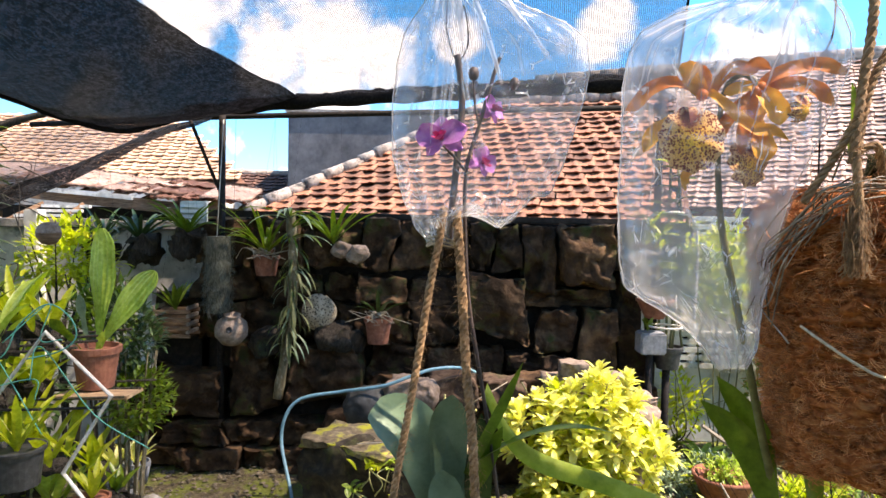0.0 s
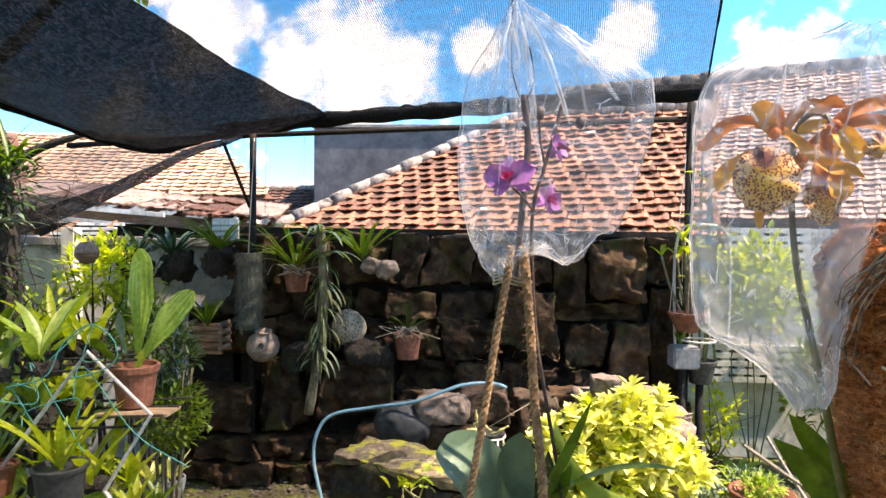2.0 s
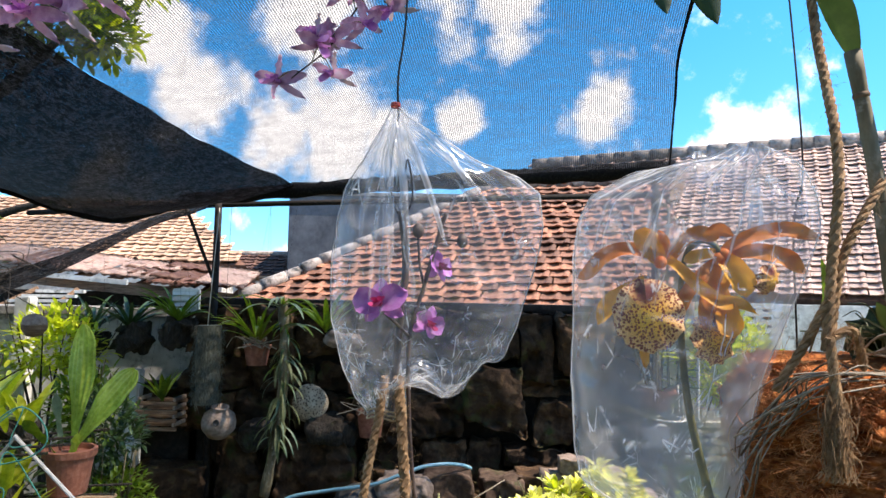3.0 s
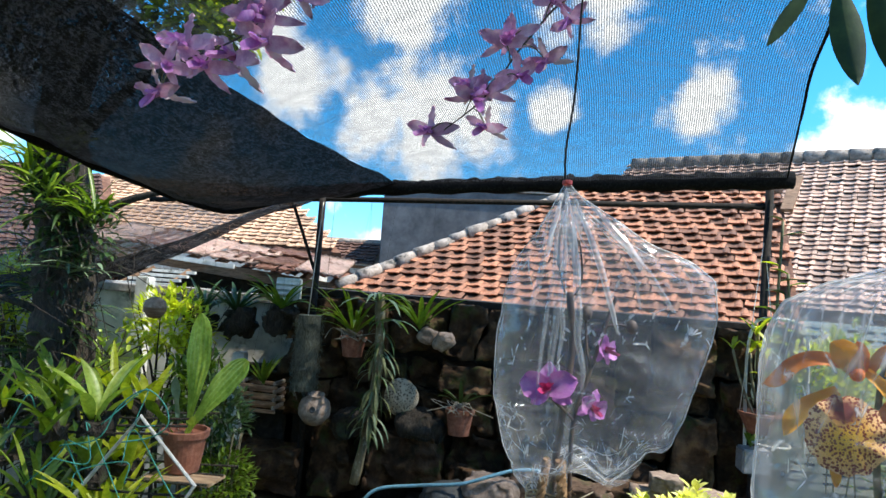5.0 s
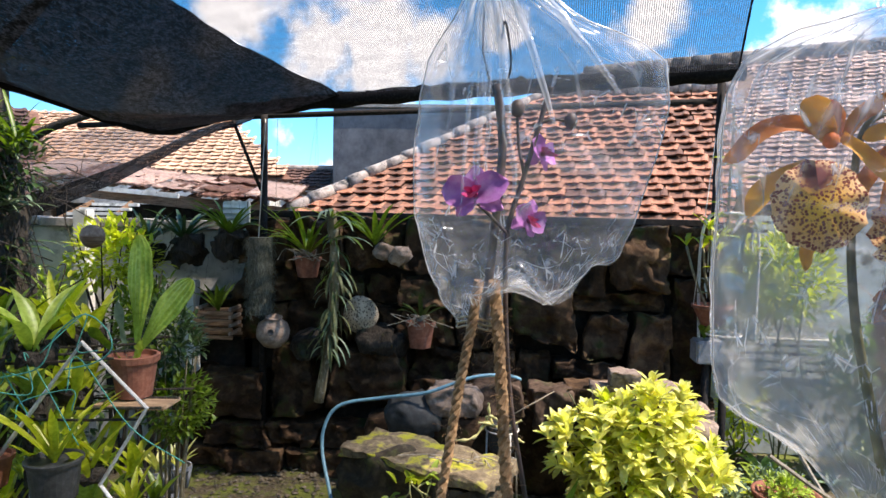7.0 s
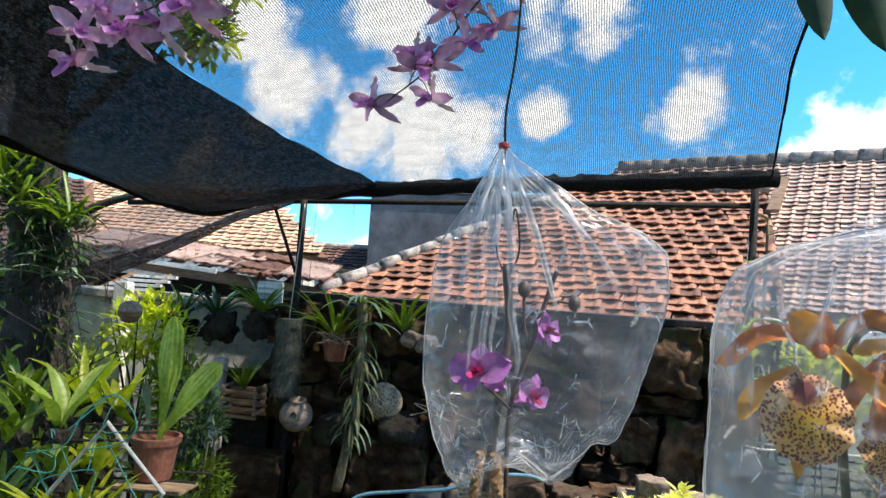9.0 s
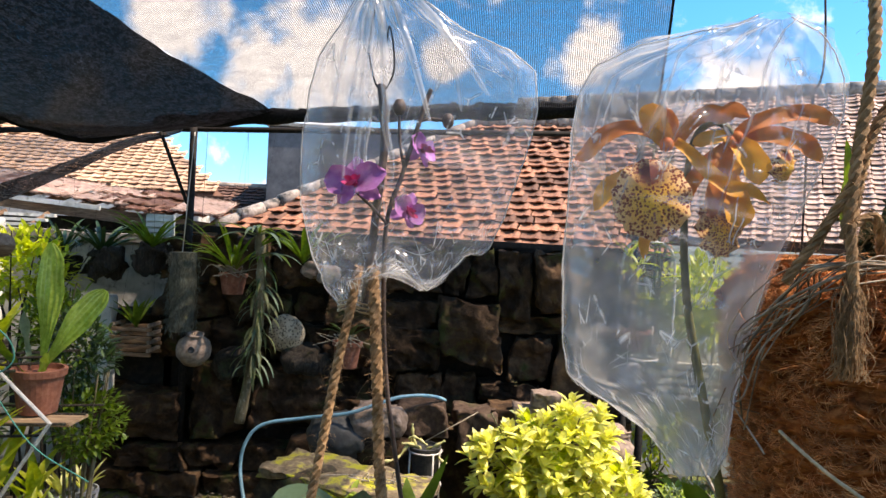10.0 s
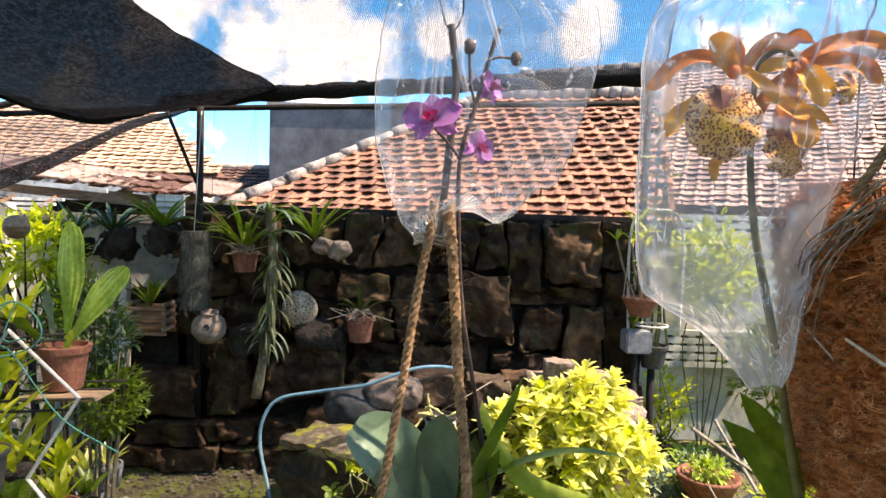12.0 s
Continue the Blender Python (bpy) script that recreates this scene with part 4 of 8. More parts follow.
box(bm, (-3.55, 11.75, 1.15), (1.5, 1.3, 2.3))
part("wall", bm, "white_wall", low)
bm = mesh()
tube(bm, [(-4.4, 11.8, 2.71), (-2.74, 11.88, 2.72)], 0.06, 8)
part("ridge", bm, "ridge", low, smooth=True)
bm = mesh()
box(bm, (0.8, 0.45, -0.05), (1.6, 0.9, 0.05))
bmesh.ops.transform(bm, matrix=L_M, verts=bm.verts[:])
part("roof_deck", bm, "wood", low)
O_AL = Vector((0.75, 0.66, 0)).normalized()
O_IN = Vector((-O_AL.y, O_AL.x, 0))
O_UP = O_IN * math.cos(radians(32)) + Vector((0, 0, math.sin(radians(32))))
O_M = roof_frame(Vector((-9.3, 4.4, 2.0)), O_AL, O_UP)
bm = mesh()
q = [bm.verts.new(O_M @ Vector((u, v, -0.03))) for u, v in ((0, 0), (5.2, 0), (5.2, 2.6), (0, 2.6))]
w = [bm.verts.new(O_M @ Vector((u, v, -0.12))) for u, v in ((0, 0), (5.2, 0), (5.2, 2.6), (0, 2.6))]
bm.faces.new(q)
bm.faces.new(w[::-1])
for i in range(4):
    bm.faces.new((q[i], w[i], w[(i + 1) % 4], q[(i + 1) % 4]))
part("roof", bm, "roof_deck", old)
me = joined_tiles(O_M, 29, 20, lambda u, v: True, random.Random(18))
me.materials.append(M["tile_old"])
ob = new("tiles", me)
under(ob, old)
tagged(ob, "dark mottled clay roof tiles", kind="stuff")
bm = mesh()
c = O_M @ Vector((2.6, 0.6, 0))
box(bm, (c.x, c.y, 1.0), (5.0, 0.2, 2.0), Matrix((O_AL, O_IN, Vector((0, 0, 1)))).transposed())
part("wall", bm, "dark_plaster", old)
bm = mesh()
box(bm, (-5.4, 3.2, 0.85), (0.15, 4.6, 1.7), bevel=0.01)
tagged(part("wall_side", bm, "white_wall"), "stained grey garden side wall", "wall", kind="structure")

# ---- plants and near things: makers ----
M["moss"] = surface("moss", (0.02, 0.028, 0.008), (0.06, 0.08, 0.02), (0.13, 0.16, 0.045), scale=70, big=20, rough=0.95, bump=1.0, depth=0.01, vary=0)
M["seam"] = surface("seam", (0.5, 0.5, 0.5), (0.7, 0.7, 0.7), (0.85, 0.85, 0.85), scale=90, rough=0.3, bump=0, vary=0, pass_light=0.25)
M["petal_pink"] = surface("petal_pink", (0.42, 0.11, 0.5), (0.58, 0.25, 0.64), (0.78, 0.52, 0.8), scale=60, big=34, rough=0.55, bump=0.2, depth=0.002, vary=0.2, pass_light=0.3, gloss=0.25)
M["petal_magenta"] = surface("petal_magenta", (0.25, 0.015, 0.09), (0.38, 0.03, 0.14), (0.5, 0.09, 0.2), scale=60, rough=0.45, bump=0.1, depth=0.002, vary=0.15, pass_light=0.2)
M["petal_mauve"] = surface("petal_mauve", (0.56, 0.2, 0.5), (0.78, 0.46, 0.7), (0.88, 0.74, 0.82), scale=50, big=25, rough=0.5, bump=0.1, depth=0.002, vary=0.25, pass_light=0.3)
M["petal_cream"] = surface("petal_cream", (0.56, 0.36, 0.46), (0.74, 0.58, 0.64), (0.82, 0.72, 0.74), scale=50, rough=0.5, bump=0.1, depth=0.002, vary=0.2, pass_light=0.3)
M["petal_orange"] = surface("petal_orange", (0.55, 0.11, 0.02), (0.78, 0.24, 0.035), (0.88, 0.42, 0.1), scale=40, big=22, rough=0.55, bump=0.15, depth=0.002, vary=0.2, pass_light=0.3, gloss=0.25)
M["petal_yellow"] = surface("petal_yellow", (0.68, 0.27, 0.02), (0.85, 0.41, 0.03), (0.9, 0.55, 0.08), scale=40, rough=0.55, bump=0.15, depth=0.002, vary=0.15, pass_light=0.25, gloss=0.25)
M["stem"] = surface("stem", (0.05, 0.06, 0.02), (0.12, 0.12, 0.045), (0.2, 0.2, 0.09), scale=60, rough=0.6, bump=0.2, depth=0.002, vary=0.1)
M["stem_dark"] = surface("stem_dark", (0.03, 0.022, 0.02), (0.07, 0.05, 0.045), (0.14, 0.1, 0.08), scale=60, rough=0.6, bump=0.2, depth=0.002, vary=0.1)
M["cane"] = surface("cane", (0.06, 0.05, 0.025), (0.17, 0.14, 0.075), (0.3, 0.26, 0.17), scale=40, rough=0.75, bump=0.4, depth=0.003, stretch=(1, 1, 0.3), vary=0.2, patch=(0.36, 0.31, 0.23), patch_at=0.56, patch_scale=34)
M["string"] = surface("string", (0.34, 0.27, 0.17), (0.55, 0.45, 0.3), (0.7, 0.6, 0.44), scale=150, rough=0.95, vary=0, gloss=0.1)
M["fibre"] = surface("fibre", (0.2, 0.06, 0.016), (0.62, 0.25, 0.085), (0.8, 0.46, 0.22), scale=50, rough=0.8, bump=0, vary=0.5, per="island")
M["wire_dark"] = M["metal_dark"]
M["wire_white"] = surface("wire_white", (0.4, 0.37, 0.32), (0.62, 0.6, 0.55), (0.76, 0.75, 0.7), scale=60, rough=0.6, vary=0.1, patch=(0.28, 0.14, 0.06), patch_at=0.62, patch_scale=20)
M["stem_pale"] = surface("stem_pale", (0.22, 0.22, 0.07), (0.42, 0.40, 0.16), (0.6, 0.56, 0.3), scale=30, rough=0.6, bump=0.3, depth=0.003, vary=0.2)
M["hose"] = surface("hose", (0.1, 0.25, 0.33), (0.17, 0.36, 0.46), (0.27, 0.48, 0.57), scale=40, rough=0.45, bump=0.1, vary=0)
M["leaf_olive"] = leaf_material("leaf_olive", (0.07, 0.085, 0.025), (0.15, 0.17, 0.06), (0.25, 0.27, 0.12), pass_light=0.15, rough=0.6)
M["black_plastic"] = surface("black_plastic", (0.012, 0.013, 0.014), (0.03, 0.032, 0.034), (0.07, 0.07, 0.07), scale=40, rough=0.5, bump=0.2, depth=0.003, vary=0.1)
M["green_cord"] = surface("green_cord", (0.03, 0.2, 0.15), (0.06, 0.33, 0.26), (0.14, 0.45, 0.37), scale=80, rough=0.6, vary=0)
M["grey_plastic"] = surface("grey_plastic", (0.13, 0.14, 0.15), (0.22, 0.23, 0.25), (0.32, 0.33, 0.35), scale=30, rough=0.6, vary=0.1)


def spotted(name, spot):
    """A yellow lip thick with dark brown spots that run together towards its edge."""
    m, n, l, p = shader(name)
    u, v, d = n.new("ShaderNodeUVMap"), n.new("ShaderNodeTexVoronoi"), n.new("ShaderNodeVectorMath")
    l.new(u.outputs["UV"], v.inputs["Vector"])
    v.inputs["Scale"].default_value, v.inputs["Randomness"].default_value = 26.0, 0.95
    d.operation = "DISTANCE"
    l.new(u.outputs["UV"], d.inputs[0])
    d.inputs[1].default_value = (0.5, 0.55, 0)
    base = ramp_of(n, l, d.outputs["Value"], [(0.05, (0.88, 0.5, 0.03)), (0.25, (0.84, 0.44, 0.07)), (0.5, (0.84, 0.52, 0.25))])
    near = ramp_of(n, l, d.outputs["Value"], [(0.05, (0.0, 0.0, 0.0)), (0.16, (0.12, 0.12, 0.12)), (0.5, (0.15, 0.15, 0.15))])
    size = n.new("ShaderNodeMath")
    size.operation = "SUBTRACT"
    l.new(v.outputs["Distance"], size.inputs[0])
    l.new(near, size.inputs[1])
    dots = ramp_of(n, l, size.outputs[0], [(0.28, (1, 1, 1)), (0.40, (0, 0, 0))])
    deep = n.new("ShaderNodeVectorMath")
    deep.operation = "DISTANCE"
    l.new(u.outputs["UV"], deep.inputs[0])
    deep.inputs[1].default_value = (0.5, 0.2, 0)
    throat = ramp_of(n, l, deep.outputs["Value"], [(0.10, (1, 1, 1)), (0.24, (0, 0, 0))])
    l.new(mixed(n, l, throat, mixed(n, l, dots, base, spot), (0.13, 0.02, 0.016)), p.inputs["Base Color"])
    p.inputs["Roughness"].default_value, p.inputs["Specular IOR Level"].default_value = 0.65, 0.2
    return m


M["lip_spotted"] = spotted("lip_spotted", (0.2, 0.03, 0.012))


def petal(bm, base, way, face, length, width, curl=0.3, cup=0.15, tip=0.75, ruffle=0.0, rows_n=9, cols=6):
    """One petal: a curved sheet from base along way, whose front looks to face. uv runs along it."""
    way, face = Vector(way).normalized(), Vector(face).normalized()
    side = way.cross(face).normalized()
    face = side.cross(way).normalized()
    rows = []
    for j in range(rows_n + 1):
        t = j / rows_n
        w = width * (0.25 + 0.75 * math.sin(math.pi * min(1.0, t * tip + 0.12)) ** 0.8) * (1 - max(0, t - 0.85) * 5.2)
        row = []
        for i in range(cols + 1):
            s = 2 * i / cols - 1
            p = Vector(base) + way * (length * t) + side * (s * w / 2) - face * (curl * length * t * t) + face * (cup * w * (s * s)) 
            if ruffle:
                p += face * (ruffle * abs(s) ** 1.5 * t * math.sin(t * 19 + s * 5)) + way * (ruffle * 0.6 * t * math.sin(s * 9 + 1))
            row.append(p)
        rows.append(row)
    grid_sheet(bm, rows, uv=lambda a, b: (a / cols, b / rows_n))


def phal_flower(parent, centre, face, size, roll=0.0, sepal="petal_pink", wing="petal_pink", lip="petal_magenta", slim=1.0, nod=0.2):
    """A moth-orchid bloom under its plant: three sepals, two broad petals, a dark lip."""
    face = Vector(face).normalized()
    up = Vector((0, 0, 1)) - face * face.z
    up = Matrix.Rotation(roll, 3, face) @ up.normalized()
    right = up.cross(face)
    bm = mesh()
    c = Vector(centre)
    tube(bm, [c - face * size * 0.15, c + face * size * 0.1], [size * 0.05, size * 0.07], 6)
    fl = part("flower", bm, lip, parent)
    for a, ln, wd, mt, cu in ((90, 0.5, 0.34 * slim, sepal, 0.15), (215, 0.48, 0.3 * slim, sepal, nod), (325, 0.48, 0.3 * slim, sepal, nod), (14, 0.56, 0.52 * slim, wing, 0.22), (166, 0.56, 0.52 * slim, wing, -0.08)):
        d = right * math.cos(radians(a)) + up * math.sin(radians(a))
        bm = mesh()
        petal(bm, c - face * (0.012 * (1 if mt == sepal and wd < 0.5 else 0)) * size * 8, d + face * 0.12, face, size * ln, size * wd, cu * (1.0 if slim > 0.9 else 0.5 + (a * 7 % 11) / 9), 0.2 if slim > 0.9 else 0.12, 0.72, size * (0.035 if slim > 0.9 else 0.05))
        part("petal", bm, mt, fl, smooth=True)
    bm = mesh()
    petal(bm, c + face * size * 0.06, -up * 0.8 + face * 0.8, face * 0.4 + up * 0.7, size * 0.34, size * 0.24, -0.5, 0.45, 0.8)
    petal(bm, c + face * size * 0.05, right * 0.6 + face * 0.7, up, size * 0.2, size * 0.16, -0.4, 0.4, 0.8)
    petal(bm, c + face * size * 0.05, -right * 0.6 + face * 0.7, up, size * 0.2, size * 0.16, -0.4, 0.4, 0.8)
    part("lip", bm, lip, fl, "dark magenta lip", smooth=True)
    return fl


def rope(bm, points, r, twist=230.0, fuzz=60, seed=1, strands=2):
    """A laid jute rope with loose fibres."""
    line = spline(points, 14)
    length, reach = 0.0, [0.0]
    for a, b in zip(line, line[1:]):
        length += (b - a).length
        reach.append(length)
    way0 = (line[-1] - line[0]).normalized()
    s0 = way0.orthogonal().normalized()
    u0 = way0.cross(s0)
    dense = []
    steps = max(20, int(length / (r * 1.1)))
    for k in range(steps + 1):
        d = length * k / steps
        i = max(j for j, q in enumerate(reach) if q <= d + 1e-9)
        i = min(i, len(line) - 2)
        f = (d - reach[i]) / max(1e-9, reach[i + 1] - reach[i])
        dense.append((line[i].lerp(line[i + 1], f), d))
    for s in range(strands):
        tube(bm, [p + (s0 * math.cos(d * twist + 2 * math.pi * s / strands) + u0 * math.sin(d * twist + 2 * math.pi * s / strands)) * r * 0.55 for p, d in dense], r * 0.62, 6)
    rr = random.Random(seed)
    for _ in range(fuzz):
        p, d = rr.choice(dense)
        v = Vector((rr.gauss(0, 1), rr.gauss(0, 1), rr.gauss(0, 1))).normalized()
        w = (v + Vector((rr.gauss(0, 1), rr.gauss(0, 1), rr.gauss(0, 1))) * 0.6)
        ln = r * (0.7 + 1.5 * rr.random() ** 2)
        tube(bm, [p + v * r * 0.5, p + v * ln * 0.6, p + v * ln * 0.7 + w * ln * 0.45, p + v * ln * 0.55 + w * ln * 0.85 - Vector((0, 0, ln * 0.35))], r * 0.022, 3, caps=False)


def folds(u, v, seed):
    """Crumpled film: flat facets that meet in straight ridges, in patches; u round the bag and v up it, in metres."""
    rf = random.Random(int(seed * 10))
    h = 0.0
    for k in range(9):
        turn, per, phase = rf.uniform(0, math.pi), 0.012 * 1.42 ** (k % 7), rf.random()
        s = (u * math.cos(turn) + v * math.sin(turn)) / per + phase + 0.35 * noise.noise(Vector((u * 14, v * 14, k + seed)))
        where = max(0.0, min(1.0, 1.6 * noise.noise(Vector((u * 9, v * 9, 7 * k + seed))) + 0.35))
        h += (abs(s % 1.0 - 0.5) * 2 - 0.5) * per * 0.085 * where
    return h


def film_bag(name, outline, y_mid, depth, material, label, seed, pleats=1.0, back="film_back", lobes=0.0, tied=True):
    """A clear bag: for each height its near and far edge; the film is puckered and creased."""
    zs = [o[0] for o in outline]
    bm = mesh()
    rows, n, m = [], 84, 96
    for j in range(m + 1):
        z = zs[0] + (zs[-1] - zs[0]) * j / m
        k = max(i for i, q in enumerate(zs) if q <= z + 1e-9)
        k = min(k, len(zs) - 2)
        f = (z - zs[k]) / (zs[k + 1] - zs[k])
        a = outline[k][1] * (1 - f) + outline[k + 1][1] * f
        b = outline[k][2] * (1 - f) + outline[k + 1][2] * f
        mid, half = (a + b) / 2, (b - a) / 2
        deep = min(depth, half * 0.75)
        row = []
        for i in range(n + 1):
            t = 2 * math.pi * i / n
            ct, st = math.cos(t), math.sin(t)
            p = Vector((mid + half * ct, y_mid + deep * math.copysign(abs(st) ** 0.95, st), z))
            if lobes:
                p.z += lobes * max(0.0, min(1.0, (1.975 - z) / 0.03)) * math.cos((p.x - 0.074) / 0.036 * math.pi) * min(1.0, max(0.0, (p.x - 0.06) / 0.012))
            q = Vector((p.x * 30 + seed, p.y * 30, p.z * 22))
            low = max(0.0, 1 - j / m / 0.35)
            inward = folds(mid + half * (t / math.pi - 1.0) * 1.2, z, seed) * (1.0 + 1.6 * low) + 0.004 * noise.noise(q * 0.35)
            d2 = noise.voronoi(q * 2.1)[0]
            inward += 0.007 * min(d2[1] - d2[0], 0.6) * low
            end = min(1.0, j / m / 0.3) if j < m / 2 else min(1.0, (1 - j / m) / 0.5)
            wave = t * 9 / (2 * math.pi) + 0.8 * noise.noise(Vector((z * 12, seed, 0))) + 0.5 * noise.noise(Vector((t * 2, seed, 3)))
            inward -= (abs(wave % 1.0 - 0.5) * 4 - 1) * 0.007 * (1 - end) * pleats
            row.append(p - Vector((ct * 0.35, st, 0)) * inward * min(1.0, half / 0.05) + Vector((0, 0, 0.006 * noise.noise(q * 0.8 + Vector((9, 0, 0))))))
        row[-1] = row[0].copy()
        rows.append(row)
    round_it = [2 * max(o[2] - o[1] for o in outline) * i / n for i in range(n + 1)]
    seams = [[row[k] for row in rows] for k in (0, n // 2)]
    bm.free()
    ob = thing(name, (outline[0][1], y_mid, zs[0]), label, "plastic bag", "bags over the orchids")
    for first, mt in ((n // 2, material), (0, back)):
        bm = mesh()
        grid_sheet(bm, [row[first : first + n // 2 + 1] for row in rows], uv=lambda a, b: (round_it[a + first] + seed, b / m))
        part("film", bm, mt, ob, smooth=True)
    for line in seams:
        bm = mesh()
        tube(bm, line, 0.0006, 4)
        part("seam", bm, "seam", ob, "thin welded side seam", smooth=True)
    if not tied:
        return ob
    z, a, b = outline[0]
    bm = mesh()
    for j in range(3):
        tube(bm, [((a + b) / 2 + (b - a) * 0.5 * math.cos(radians(t)), y_mid + (b - a) * 0.4 * math.sin(radians(t)), z + 0.004 * j + 0.002 * math.sin(t)) for t in range(0, 361, 20)], 0.0009, 5)
    part("tie", bm, "string", ob, "thin tie round the neck", smooth=True)
    return ob


# ---- the moth orchid that hangs on ropes ----
orchid = thing("hanging_orchid", (0.05, 0.75, 1.5), "pink moth orchid mounted on a bark slab, hung on jute ropes", "orchid")
bm = mesh()
rough_stone(bm, (0.05, 0.765, 1.50), (0.17, 0.035, 0.12), 4.4, cuts=4, rough=0.5)
part("mount", bm, "bark", orchid)
for pts, sd in (([(0.047, 0.73, 1.945), (0.042, 0.724, 1.906), (0.033, 0.722, 1.855), (0.022, 0.722, 1.777), (0.010, 0.722, 1.701), (-0.002, 0.722, 1.625), (-0.012, 0.735, 1.54)], 3), ([(0.06, 0.73, 1.945), (0.064, 0.724, 1.908), (0.069, 0.722, 1.85), (0.075, 0.722, 1.772), (0.083, 0.722, 1.703), (0.088, 0.722, 1.634), (0.095, 0.735, 1.54)], 4)):
    bm = mesh()
    rope(bm, pts, 0.0042 if sd == 3 else 0.0052, seed=sd, fuzz=1100, twist=260.0, strands=3)
    part("rope", bm, "jute", orchid)
bm = mesh()
tube(bm, spline([(0.052, 0.74, 1.9), (0.06, 0.735, 2.0), (0.064, 0.735, 2.06), (0.058, 0.735, 2.112)], 6), [0.0038] * 18 + [0.0034], 10)
part("stake", bm, "stem_dark", orchid, "grey wooden stake", smooth=True)
bm = mesh()
tube(bm, spline([(0.045, 0.735, 2.14), (0.053, 0.735, 2.112), (0.062, 0.735, 2.108), (0.069, 0.735, 2.125), (0.067, 0.735, 2.15), (0.063, 0.735, 2.165), (0.061, 0.735, 2.15)], 6), 0.0009, 6)
tube(bm, spline([(0.045, 0.735, 2.14), (0.045, 0.76, 2.18), (0.048, 0.785, 2.225)], 6), 0.0008, 6)
part("hook", bm, "wire_dark", orchid, "bent wire hook", smooth=True)
bm = mesh()
tube(bm, spline([(0.118, 0.745, 1.60), (0.104, 0.738, 1.69), (0.088, 0.735, 1.777), (0.077, 0.735, 1.84), (0.071, 0.733, 1.91), (0.07, 0.73, 1.985), (0.083, 0.733, 2.035), (0.099, 0.735, 2.095), (0.104, 0.735, 2.11)], 8), 0.0022, 7)
tube(bm, spline([(0.07, 0.73, 1.985), (0.058, 0.715, 1.998), (0.045, 0.705, 2.01)], 5), 0.0014, 6)
tube(bm, spline([(0.083, 0.733, 2.035), (0.078, 0.735, 2.06), (0.076, 0.735, 2.085)], 5), 0.0014, 6)
tube(bm, spline([(0.095, 0.735, 2.08), (0.106, 0.735, 2.083), (0.117, 0.735, 2.082)], 5), 0.0013, 6)
part("spike", bm, "stem_dark", orchid, "dark flower spike", smooth=True)
for c, s in (((0.076, 0.735, 2.092), 0.0078), ((0.121, 0.735, 2.082), 0.0072)):
    bm = mesh()
    bmesh.ops.create_uvsphere(bm, u_segments=10, v_segments=8, radius=1.0, matrix=Matrix.Translation(c) @ Matrix.Diagonal((s * 0.8, s * 0.8, s, 1)))
    part("bud", bm, "stem_dark", orchid, "closed brownish bud", smooth=True)
phal_flower(orchid, (0.043, 0.705, 2.018), (-0.35, -1, 0.15), 0.05, 0.15)
phal_flower(orchid, (0.098, 0.745, 2.055), (0.75, -0.6, 0.1), 0.038, -0.2)
phal_flower(orchid, (0.088, 0.742, 1.997), (0.55, -0.75, -0.1), 0.038, -0.35)
for base, way, ln, wd, dr, sh, mt in (
    ((0.09, 0.755, 1.56), (0.03, 0.02, 1.0), 0.15, 0.032, 0.3, "strap", "leaf_dark"),
    ((0.09, 0.74, 1.66), (0.6, -0.15, 0.45), 0.16, 0.02, 0.95, "strap", "leaf"),
    ((0.078, 0.73, 1.65), (0.5, 0.0, 1.0), 0.14, 0.012, -0.15, "strap", "leaf"),
    ((0.085, 0.745, 1.62), (0.3, -0.1, 0.9), 0.09, 0.022, 0.4, "oval", "leaf"),
    ((0.11, 0.76, 1.55), (0.9, 0.0, 0.45), 0.17, 0.04, 0.6, "oval", "leaf_dark"),
    ((0.06, 0.76, 1.54), (-0.9, -0.1, 0.5), 0.12, 0.045, 0.7, "oval", "leaf_dark"),
    ((0.04, 0.75, 1.53), (-0.7, -0.3, 0.5), 0.10, 0.04, 0.9, "oval", "leaf_dark"),
):
    bm = mesh()
    blade(bm, base, way, ln, wd, dr, 0.16, 12, sh, side=Vector((1.0, 0.12, -Vector(way).x / (abs(Vector(way).z) + 0.3))).normalized() if abs(Vector(way).z) > 0.7 else None)
    part("leaf", bm, mt, orchid, smooth=True)
for pts, wd, facing in (
    ([(0.062, 0.755, 1.55), (0.050, 0.750, 1.62), (0.022, 0.748, 1.682), (-0.004, 0.748, 1.702), (-0.034, 0.744, 1.707)], 0.068, (-0.15, -0.75, 0.65)),
    ([(0.062, 0.752, 1.56), (0.060, 0.752, 1.63), (0.057, 0.750, 1.69), (0.061, 0.742, 1.735)], 0.044, (0.1, -0.85, 0.5)),
    ([(0.068, 0.725, 1.54), (0.061, 0.728, 1.60), (0.050, 0.735, 1.652)], 0.040, (-0.1, -0.9, 0.35)),
):
    bm = mesh()
    ribbon(bm, pts, wd, facing, 0.10, 0.0, 0.8, across=6)
    part("leaf", bm, "leaf_blue", orchid, smooth=True)
bm = mesh()
line = spline([(0.098, 0.745, 1.742), (0.125, 0.742, 1.69), (0.16, 0.74, 1.662), (0.226, 0.74, 1.641), (0.298, 0.74, 1.616), (0.36, 0.74, 1.592), (0.43, 0.742, 1.563)], 6)
rows = []
